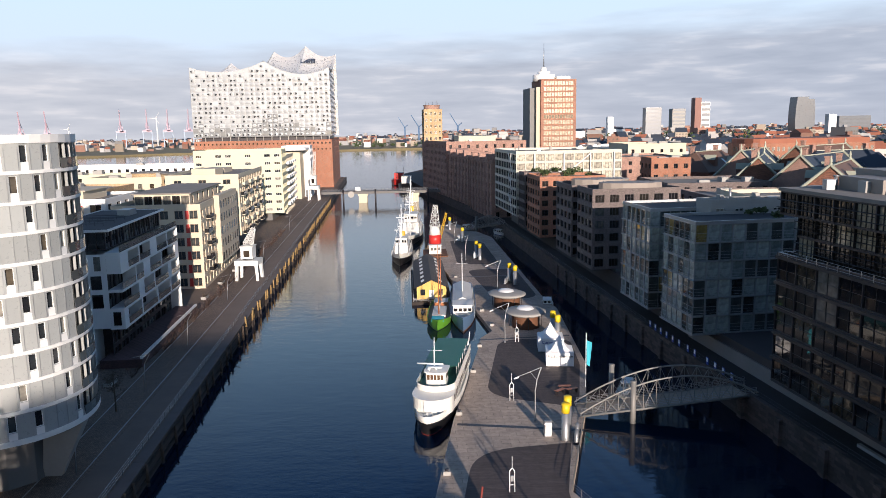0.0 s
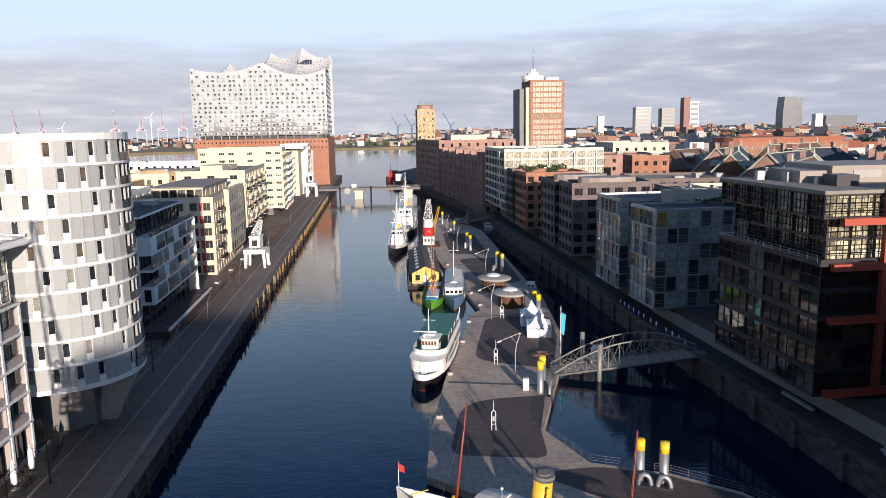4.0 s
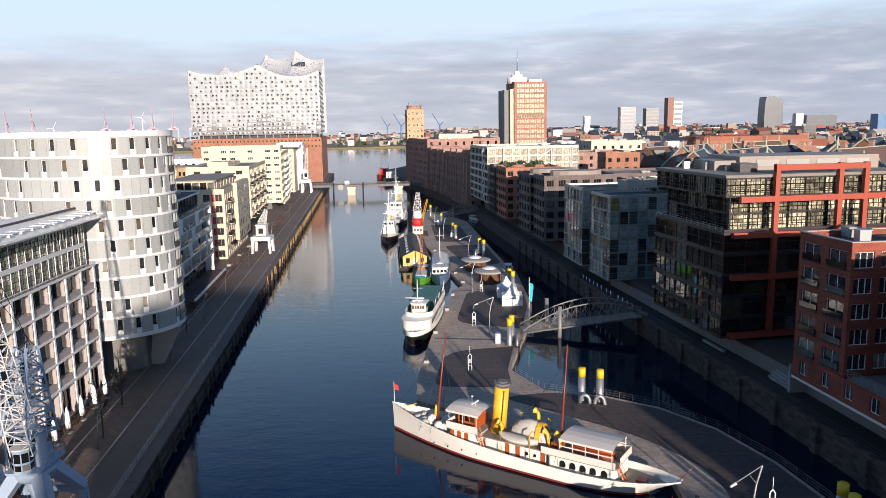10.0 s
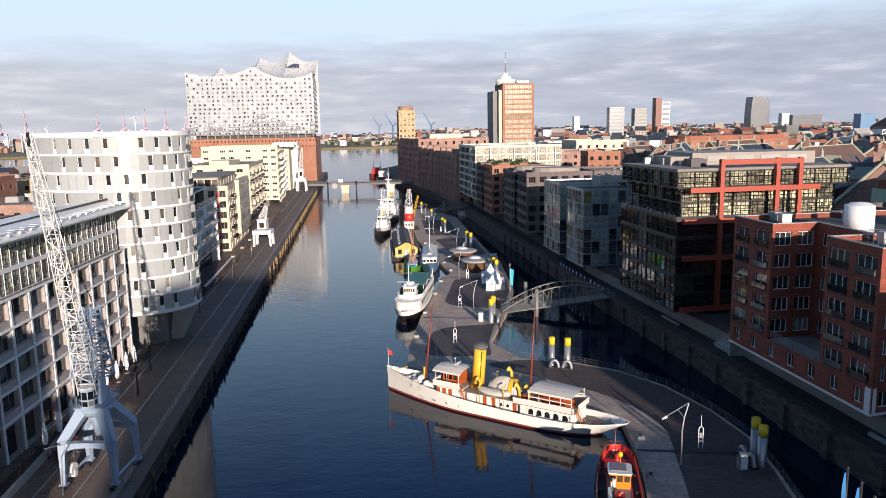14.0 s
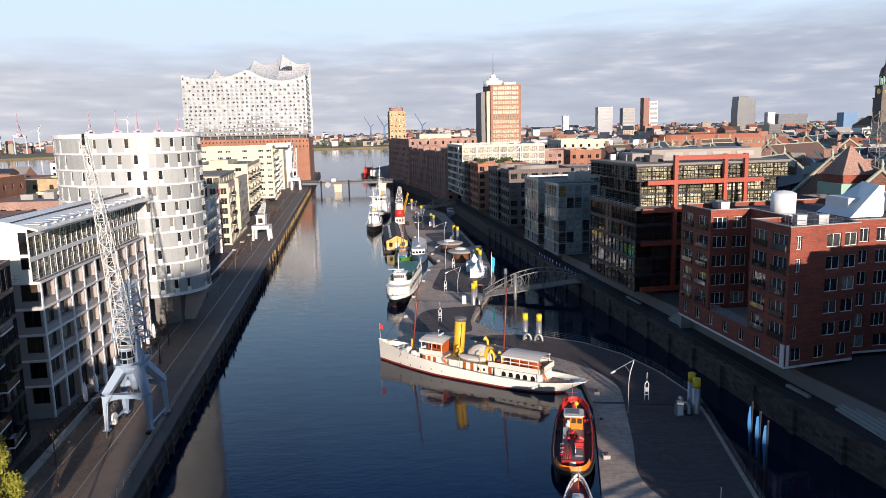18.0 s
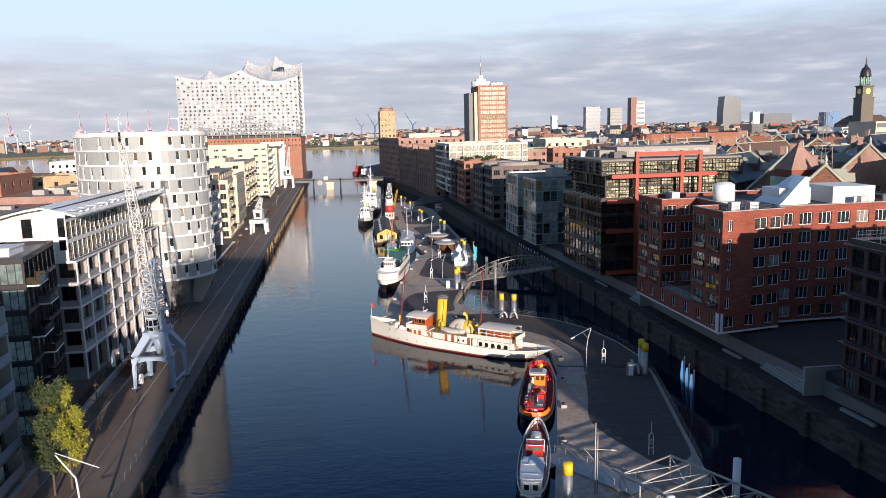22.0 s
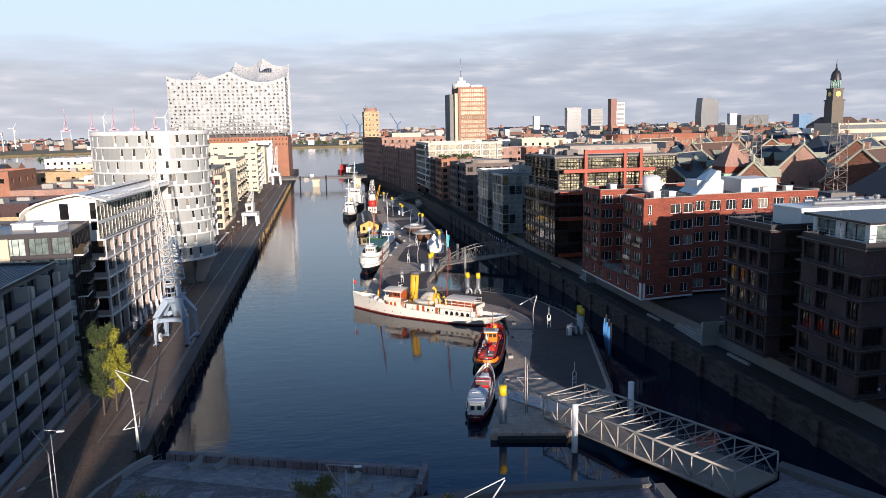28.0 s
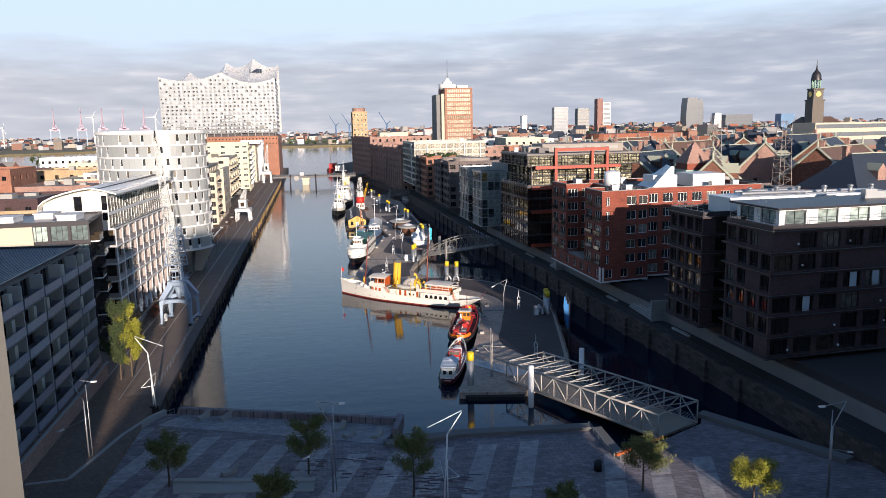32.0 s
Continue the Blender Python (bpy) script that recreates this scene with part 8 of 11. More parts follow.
part("cabin_roof", Geo().prism(plan[::-1], 2.74, 2.86), surface("pale_blue_white_roof", (0.55, 0.6, 0.66), 0.5, var=0.12), t2, "pale blue-white pointed cabin roof")
part("roof_hatch", Geo().box(-5.2, -4.2, -0.4, 0.4, 2.86, 2.95), OFFWHITE, t2)
for x in (-5.6, -8.0):
    part("grab_rail", Geo().path([(x, -1.0, 2.86), (x, -1.0, 2.98), (x, 1.0, 2.98), (x, 1.0, 2.86)], 0.03, 5), OFFWHITE, t2)
for s in (-1, 1):
    for i in range(4):
        part("window", Geo().box(-8.6 + i * 1.45, -7.7 + i * 1.45, s * 1.26 - 0.02, s * 1.26 + 0.02, 1.8, 2.4), GLASSDARK, t2)
    part("rail", railing(Geo(), [(-3.0, s * 1.55, 1.1), (2.0, s * 1.55, 1.1)], 0, 0.95, 1.2, 0.03, 2), OFFWHITE, t2)
    part("stern_window", Geo().box(-9.53, -9.49, s * 0.5 - 0.28, s * 0.5 + 0.28, 1.75, 2.4), GLASSDARK, t2)
part("stern_seat", Geo().path([(-9.7, -1.15, 1.25), (-10.0, -0.5, 1.25), (-10.0, 0.5, 1.25), (-9.7, 1.15, 1.25)], 0.16, 6), SHIPWHITE, t2)
g = Geo()
for k in range(7):
    g.obox((-10.36, -0.55 + k * 0.18, 0.95), (0.03, 0.11, 0.18))
part("nameplate", g, OFFWHITE, t2)
part("mast", Geo().tube((8.3, 0, 1.6), (7.6, 0, 4.6), 0.09, 0.05, 6), ORANGEWOOD, t2, "orange-brown bow post")
for i in range(7):
    x = -8.6 + i * 2.4
    part("tyre_fender", Geo().path([(x + 0.28 * math.cos(a), 2.06 - 0.0125 * x * x * 0.5, 0.75 + 0.28 * math.sin(a)) for a in [2 * math.pi * k / 12 for k in range(13)]], 0.09, 6), RUBBER, t2)

# passenger ferry
WARMGLASS = surface("warm_wheelhouse_glass", (0.12, 0.07, 0.04), 0.1, var=0.1)
fe = placed("passenger_ferry", pose(4.7, 111.8, 0, 0, 0, -100.8), "white passenger ferry with a green upper deck", "ship")
fring = round_hull(fe, -15.6, 14.4, 6.9, 3.2, 2.0, [(1.3, -0.9, 1), (0.5, 0.0, 1), (0.45, 0.12, 0), (0.1, 1.25, 2), (0.0, 1.35, 2), (0.02, 2.3, 2), (0.16, 2.3, 2), (0.18, 1.8, 2)], [HULLBLACK, HULLRED, SHIPWHITE], (0.16, 1.82), CRANEWHITE, 0.6)
part("rubbing_strake", Geo().path(fring(-0.04, 1.25) + fring(-0.04, 1.25)[:1], 0.11, 6), HULLBLACK, fe, "black rubbing strake")
front = [(8.4 + 3.2 * math.cos(a), 3.0 * math.sin(a)) for a in [-math.pi / 2 + math.pi * k / 14 for k in range(15)]]
part("saloon", Geo().prism([(-14.0, -3.0)] + front + [(-14.0, 3.0)], 1.8, 4.2), SHIPWHITE, fe, "white passenger saloon with a rounded front")
part("saloon_roof", Geo().prism([(-14.3, -3.1)] + [(8.4 + 3.35 * math.cos(a), 3.12 * math.sin(a)) for a in [-math.pi / 2 + math.pi * k / 14 for k in range(15)]] + [(-14.3, 3.1)], 4.2, 4.32), SHIPWHITE, fe)
for sy in (-1, 1):
    for i in range(13):
        x = -13.0 + i * 1.65
        part("window", Geo().box(x - 0.55, x + 0.55, sy * 3.0 - 0.03, sy * 3.0 + 0.03, 2.75, 3.75), GLASSDARK, fe)
rim = [(-14.2, -3.02)] + [(5.6 + 2.6 * math.cos(a), 3.02 * math.sin(a)) for a in [-math.pi / 2 + math.pi * k / 12 for k in range(13)]] + [(-14.2, 3.02)]
part("bulwark", Geo().sheet([[(x, y, 4.32) for x, y in rim], [(x, y, 5.2) for x, y in rim]], 0).sheet([[(x * 0.99, y * 0.965, 5.2) for x, y in rim], [(x * 0.99, y * 0.965, 4.32) for x, y in rim]], 0).sheet([[(x, y, 5.2) for x, y in rim], [(x * 0.99, y * 0.965, 5.2) for x, y in rim]], 0), SHIPWHITE, fe, "white upper bulwark")
part("upper_deck", Geo().prism([(x * 0.985, y * 0.955) for x, y in rim], 4.33, 4.38), SHIPGREEN, fe, "green painted upper deck")
part("wheelhouse", Geo().prism(rounded([(3.2, -1.55), (6.4, -1.55), (6.4, 1.55), (3.2, 1.55)], (0.3, 0.7, 0.7, 0.3), 5), 4.36, 6.7), SHIPWHITE, fe)
part("wheelhouse_roof", Geo().prism(rounded([(2.9, -1.8), (6.8, -1.8), (6.8, 1.8), (2.9, 1.8)], (0.3, 0.8, 0.8, 0.3), 5), 6.7, 6.86), SHIPWHITE, fe)
for i in range(5):
    y = -1.04 + i * 0.52
    part("front_window", Geo().box(6.38, 6.43, y - 0.2, y + 0.2, 5.6, 6.35), WARMGLASS, fe)
for sy in (-1, 1):
    for x in (3.9, 5.0):
        part("window", Geo().box(x - 0.42, x + 0.42, sy * 1.55 - 0.03, sy * 1.55 + 0.03, 5.6, 6.35), GLASSDARK, fe)
part("canopy", Geo().box(-13.6, 1.6, -2.7, 2.7, 6.2, 6.3), SHIPGREEN, fe, "green flat canopy roof")
for i in range(7):
    for s in (-1, 1):
        part("canopy_post", Geo().tube((-13.2 + i * 2.4, s * 2.6, 4.4), (-13.2 + i * 2.4, s * 2.6, 6.2), 0.05, 0.05, 5), OFFWHITE, fe)
part("mast", Geo().tube((4.6, -0.4, 6.8), (4.3, -0.4, 11.6), 0.13, 0.06, 8).tube((4.5, -3.1, 7.5), (4.5, 1.0, 7.5), 0.13, 0.13, 6).tube((4.4, -1.4, 9.6), (4.4, 0.8, 9.6), 0.04, 0.04, 5), OFFWHITE, fe)
part("radar", Geo().box(5.3, 5.7, -0.9, 0.9, 7.2, 7.4).tube((5.5, 0, 6.86), (5.5, 0, 7.2), 0.12, 0.12, 8), OFFWHITE, fe)
part("searchlight", Geo().tube((6.2, -0.9, 6.86), (6.2, -0.9, 7.2), 0.06, 0.06, 6).tube((6.05, -0.9, 7.3), (6.45, -0.9, 7.3), 0.2, 0.24, 10), OFFWHITE, fe)
part("lifebuoy", Geo().path([(-14.45, 0.35 * math.cos(a), 4.8 + 0.35 * math.sin(a)) for a in [2 * math.pi * i / 10 for i in range(11)]], 0.07, 5), ORANGE, fe)
part("davit", Geo().tube((-14, 2.6, 4.4), (-14.2, 2.9, 7.4), 0.1, 0.08, 6), OFFWHITE, fe)
part("jackstaff", Geo().tube((13.8, 0, 2.8), (14.0, 0, 5.0), 0.04, 0.03, 5), OFFWHITE, fe)
part("windlass", Geo().box(11.9, 12.7, -0.5, 0.5, 2.0, 2.6), CRANEWHITE, fe)

# green sailing barge
gb = placed("sailing_barge", pose(6.2, 163.5, 0, 0, 0, -95), "green-hulled two-masted sailing barge", "boat")
hull(gb, 23.5, 5.4, 2.6, 1.4, 2.0, BOATGREEN, HULLBLACK, 3.0, 3.5, 0.6, 0.45, DECKWOOD, 0.6, 0.5, BOATGREEN)
cabin(gb, -8.8, -5.2, 3.0, 1.2, 2.5, TEAK, CRANEWHITE, 2, 0.6, 0.5)
part("hatch", Geo().box(-4.2, 4.4, -1.5, 1.5, 1.0, 1.9), CRANEWHITE, gb, "canvas-covered hold")
for x, h in ((3.5, 17.5), (-6.0, 14.5)):
    part("mast", Geo().tube((x, 0, 1.0), (x, 0, h), 0.16, 0.07, 8), TEAK, gb, "varnished mast")
    part("rigging", Geo().tube((x, 2.4, 1.5), (x, 0, h * 0.9), 0.025, 0.025, 3).tube((x, -2.4, 1.5), (x, 0, h * 0.9), 0.025, 0.025, 3), DARKMETAL, gb)
    part("boom", Geo().tube((x - 0.3, 0, 3.0), (x - 6.0, 0, 3.6), 0.22, 0.16, 8), CANVAS, gb, "boom with a furled sail")
part("tarpaulin", Geo().box(7.0, 9.4, -1.3, 1.3, 1.6, 2.3), CYAN, gb)

# blue barge
bb = placed("live_aboard_barge", pose(11.9, 170.5, 0, 0, 0, -93.5), "blue and white barge with a long grey cabin", "boat")
hull(bb, 41.0, 6.0, 3.4, 2.2, 2.4, BOATBLUE, RUST, 3.4, 4.0, 0.7, 0.5, CRANEWHITE, 0.5, 0.4, RUST)
cabin(bb, 6.4, 11.4, 4.2, 1.5, 3.9, CRANEWHITE, CRANEWHITE, 3, 0.8, 0.7, 0.2, "wheelhouse", 4)
cabin(bb, -15.0, 4.6, 4.4, 1.4, 3.1, SHIPWHITE, CRANEWHITE, 9, 0.8, 0.5)
part("cabin_ridge", Geo().quad([(-15, -2.3, 3.23), (4.6, -2.3, 3.23), (4.6, 0, 4.2), (-15, 0, 4.2)]).quad([(-15, 0, 4.2), (4.6, 0, 4.2), (4.6, 2.3, 3.23), (-15, 2.3, 3.23)]).quad([(4.6, -2.3, 3.23), (4.6, 2.3, 3.23), (4.6, 0, 4.2)]).quad([(-15, 2.3, 3.23), (-15, -2.3, 3.23), (-15, 0, 4.2)]), CRANEWHITE, bb, "low-pitched pale metal roof")
part("mast", Geo().tube((-2, 0, 4.0), (-2, 0, 13.5), 0.14, 0.06, 8).tube((-2, -1.5, 11), (-2, 1.5, 11), 0.04, 0.04, 5), OFFWHITE, bb)
part("dinghy", Geo().box(13, 16, -1.0, 1.0, 1.9, 2.5), CANVAS, bb)
ship_rail(bb, -18, 15, 5.2, 2.0)

# house barge
hb = placed("house_barge", pose(4.6, 198, 0, 0, 0, 90.5), "floating yellow wooden clubhouse under a dark pitched roof", "houseboat")
part("float", Geo().box(-21.5, 21.5, -5.0, 5.0, -0.8, 0.75), TIMBER, hb, "dark timber float")
part("wall", Geo().box(-18.5, 18.5, -3.7, 3.7, 0.75, 4.0).quad([(-18.5, 3.7, 4.0), (-18.5, -3.7, 4.0), (-18.5, 0, 5.7)]).quad([(18.5, -3.7, 4.0), (18.5, 3.7, 4.0), (18.5, 0, 5.7)]), surface("ochre_boards", (0.62, 0.42, 0.12), 0.7, var=0.15), hb)
for s in (-1, 1):
    part("roof", Geo().quad([(-19.3, s * 4.4, 3.75), (19.3, s * 4.4, 3.75), (19.3, 0, 5.95), (-19.3, 0, 5.95)][::s]).quad([(-19.3, s * 4.4, 3.6), (19.3, s * 4.4, 3.6), (19.3, 0, 5.8), (-19.3, 0, 5.8)][::-s]), surface("felt_roof", (0.085, 0.08, 0.078), 0.9, var=0.3), hb, "dark felt roof slope")
    for i in range(7):
        part("rooflight", Geo().obox((0, 0, 0), (2.2, 0.9, 0.1), 0, 0, Matrix.Translation((-15.6 + i * 5.2, s * 2.2, 4.95)) @ Matrix.Rotation(s * -0.463, 4, "X")), CRANEWHITE, hb)
        part("window", Geo().box(-15.3 + i * 5.1 - 0.6, -15.3 + i * 5.1 + 0.6, s * 3.72 - 0.03, s * 3.72 + 0.03, 1.9, 3.3), GLASS, hb)
for y in (-2.2, 2.2):
    part("window", Geo().box(-18.56, -18.5, y - 0.6, y + 0.6, 1.8, 3.3), GLASS, hb)
part("door", Geo().box(-18.57, -18.5, -0.6, 0.6, 0.8, 3.1), OFFWHITE, hb)
part("deck_rail", railing(Geo(), [(-21.2, -4.6), (-21.2, 4.6), (21.2, 4.6)], 0.75, 1.0, 2.0, 0.03, 3), OFFWHITE, hb)

# old floating crane with a red belt
oc = placed("old_steam_crane", pose(7.6, 246, 0), "old harbour crane with a red belted drum and pale lattice top", "crane")
part("float", Geo().box(-4, 4, -7, 7, -0.8, 1.4), RUST, oc)
part("hut", Geo().box(-2.0, 2.0, -3.0, 1.4, 1.4, 4.2).box(-2.2, 2.2, -3.2, 1.6, 4.2, 4.4), CRANEWHITE, oc)
for x in (-1.2, 0, 1.2):
    part("window", Geo().box(x - 0.4, x + 0.4, -3.06, -3.0, 2.6, 3.6), GLASSDARK, oc)
part("drum", Geo().tube((0, 1.0, 4.4), (0, 1.0, 7.4), 2.1, 2.0, 20), TUGRED, oc, "red drum")
part("upper_house", Geo().tube((0, 1.0, 7.4), (0, 1.0, 10.2), 2.0, 1.5, 12), CRANEWHITE, oc)
g = Geo()
lattice(g, (0, 1.0, 10.2), (0.4, 1.6, 17.5), 2.4, 0.9, 6, 0.1)
part("lattice_top", g, CRANEWHITE, oc)
g = Geo()
lattice(g, (1.4, 3.5, 4.5), (4.2, 4.0, 14.5), 1.0, 0.5, 8, 0.06)
part("boom", g, FUNNEL, oc)


def white_ship(m, L, B, label, tall):
    w = placed("museum_ship", m, label, "ship", "white ships beyond the houseboat")
    hull(w, L, B, 4.0, 2.4, 2.8, SHIPWHITE, HULLBLACK, 2.3, 3.0, 0.45, 0.6, CRANEWHITE, 1.2, 1.2, HULLBLACK, True)
    cabin(w, -L * 0.3, L * 0.12, B * 0.66, 2.0, 4.5 * tall, SHIPWHITE, CRANEWHITE, 7, 0.6, 0.6)
    cabin(w, -L * 0.06, L * 0.1, B * 0.55, 4.62 * tall, 7.0 * tall, SHIPWHITE, CRANEWHITE, 3, 0.7, 0.8, 0.2, "wheelhouse", 4)
    for x, h in ((L * 0.24, 14 * tall), (-L * 0.02, 18 * tall), (-L * 0.33, 12 * tall)):
        part("mast", Geo().tube((x, 0, 2), (x, 0, h), 0.26, 0.12, 6).tube((x, -1.8, h * 0.75), (x, 1.8, h * 0.75), 0.1, 0.1, 5).tube((x, -1.2, h * 0.55), (x, 1.2, h * 0.55), 0.1, 0.1, 5), OFFWHITE, w)
        part("rigging", Geo().tube((x, B * 0.45, 2.4), (x, 0, h * 0.95), 0.03, 0.03, 3).tube((x, -B * 0.45, 2.4), (x, 0, h * 0.95), 0.03, 0.03, 3).tube((x, 0, h * 0.95), (L * 0.48, 0, 4), 0.03, 0.03, 3).tube((x, 0, h * 0.95), (-L * 0.46, 0, 3), 0.03, 0.03, 3), OFFWHITE, w)
    part("funnel", Geo().tube((-L * 0.16, 0, 4.5 * tall), (-L * 0.17, 0, 8.2 * tall), 1.0, 0.9, 14), FUNNEL, w)
    ship_rail(w, -L * 0.42, L * 0.4, B * 0.8, 2.8)
    return w


white_ship(pose(-3.6, 246, 0, 0, 0, -92), 34, 6.8, "small white museum ship with black hull base", 1.0)
white_ship(pose(-0.5, 297, 0, 0, 0, -92), 58, 9.5, "larger white museum ship with masts and ochre funnel", 1.35)
for x, y, r, s in ((29.5, 172, 80, 1.0), (32.0, 113.0, 60, 0.8), (20.5, 313, 40, 1.2), (32, 296, 110, 1.1)):
    mb = placed("motor_boat", pose(x + 3.0, y, 0, 0, 0, r), "small white motor boat moored beside the pontoon", "boat", "small motor boats")
    hull(mb, 8.5 * s, 2.8 * s, 1.3, 0.9, 0.9, SHIPWHITE, SIGNBLUE, 2.2, 4, 0.8, 0.15, CRANEWHITE, 0.5, 0.2, SHIPWHITE)
    cabin(mb, -1.6 * s, 1.6 * s, 1.9 * s, 0.8, 1.9, SHIPWHITE, OFFWHITE, 2, 0.8, 0.5, 0.1, "cabin", 2)
for i, (x, y) in enumerate(((4.5, 545), (-2, 590))):
    sh = placed("river_ship", pose(x - 10, y, 0, 0, 0, -96), "dark moored ship with a red and black hull", "ship", "ships at the river berth")
    hull(sh, 44, 9, 5.0, 3.4, 4.0, TUGRED if i else HULLBLACK, HULLBLACK, 2.3, 3.5, 0.6, 0.6, RUST, 1.2, 0.8, HULLBLACK)
    cabin(sh, -16, -4, 6.5, 3.0, 8.2, TUGRED if i else CRANEWHITE, DARKMETAL, 5, 0.8, 0.8)
    part("mast", Geo().tube((8, 0, 3), (8, 0, 16), 0.25, 0.12, 6), DARKMETAL, sh)


# ---- sky with a bank of cloud ----
def cloud_backdrop():
    m = bpy.data.materials.new("cloudy_sky")
    m.use_nodes = True
    n, l = m.node_tree.nodes, m.node_tree.links
    n.remove(n["Principled BSDF"])
    em = n.new("ShaderNodeEmission")
    l.new(em.outputs[0], n["Material Output"].inputs[0])
    co = n.new("ShaderNodeTexCoord").outputs["Object"]
    sp = n.new("ShaderNodeSeparateXYZ")
    l.new(co, sp.inputs[0])
    e = math_node(n, l, "MULTIPLY", sp.outputs[2], 1 / 1000)
    high = math_node(n, l, "MULTIPLY", sp.outputs[2], 1 / 2600)
    mp = n.new("ShaderNodeMapping")
    mp.inputs["Scale"].default_value = (0.0011, 0.0011, 0.0075)
    l.new(co, mp.inputs[0])
    big, fine = noise_node(n, l, mp.outputs[0], 1.0, 4.0, 0.52), noise_node(n, l, mp.outputs[0], 2.4, 4.0, 0.5)
    clear = ramp_node(n, l, high, [(0.0, (0.66, 0.67, 0.73)), (0.05, (0.62, 0.67, 0.77)), (0.18, (0.58, 0.73, 0.9)), (0.34, (0.55, 0.76, 0.96)), (0.5, (0.37, 0.67, 1.0)), (1.0, (0.055, 0.22, 0.64))])
    side = math_node(n, l, "ADD", math_node(n, l, "MULTIPLY", sp.outputs[0], -0.00016), 0.55)
    cloud = mix_node(n, l, "MIX", side, ramp_node(n, l, fine, [(0.3, (0.3, 0.365, 0.475)), (0.55, (0.36, 0.43, 0.545)), (0.72, (0.52, 0.575, 0.665))]), ramp_node(n, l, fine, [(0.3, (0.44, 0.49, 0.57)), (0.55, (0.53, 0.575, 0.645)), (0.72, (0.68, 0.7, 0.745))]))
    edge = math_node(n, l, "ADD", e, math_node(n, l, "MULTIPLY", math_node(n, l, "SUBTRACT", big, 0.5), 0.34))
    edge = math_node(n, l, "ADD", edge, math_node(n, l, "MULTIPLY", math_node(n, l, "SUBTRACT", fine, 0.5), 0.08))
    edge = math_node(n, l, "SUBTRACT", edge, math_node(n, l, "MULTIPLY", sp.outputs[0], 0.00004))
    cover = ramp_node(n, l, edge, [(0.0, (0.86, 0.86, 0.86)), (0.14, (0.9, 0.9, 0.9)), (0.4, (0.9, 0.9, 0.9)), (0.64, (0, 0, 0))])
    l.new(mix_node(n, l, "MIX", cover, clear, cloud), em.inputs[0])
    em.inputs[1].default_value = 0.86
    g = Geo()
    R = 4700
    ang = [radians(-88 + 176 * i / 60) for i in range(61)]
    g.sheet([[(R * math.sin(a), R * math.cos(a) - 60, z) for a in ang] for z in (-60, 0, 400, 900, 1500, 2600)])
    solid("backdrop", g, m, "pale blue morning sky above a lilac cloud bank", "sky", kind="structure")


cloud_backdrop()


# ---- concert hall on its brick warehouse ----
HALLGREY = surface("printed_grey_oval", (0.34, 0.355, 0.365), 0.14, var=0.3, big=0.08, fine=0.6, bump=0.0, spec=0.8)
HALLCLEAR = surface("clear_lobby_glass", (0.21, 0.22, 0.225), 0.12, var=0.4, big=0.06, fine=0.5, bump=0.0, spec=0.9)
HALLDARK = surface("painted_shade_opening", (0.06, 0.065, 0.075), 0.2, var=0.4, big=0.05, island=0.5)


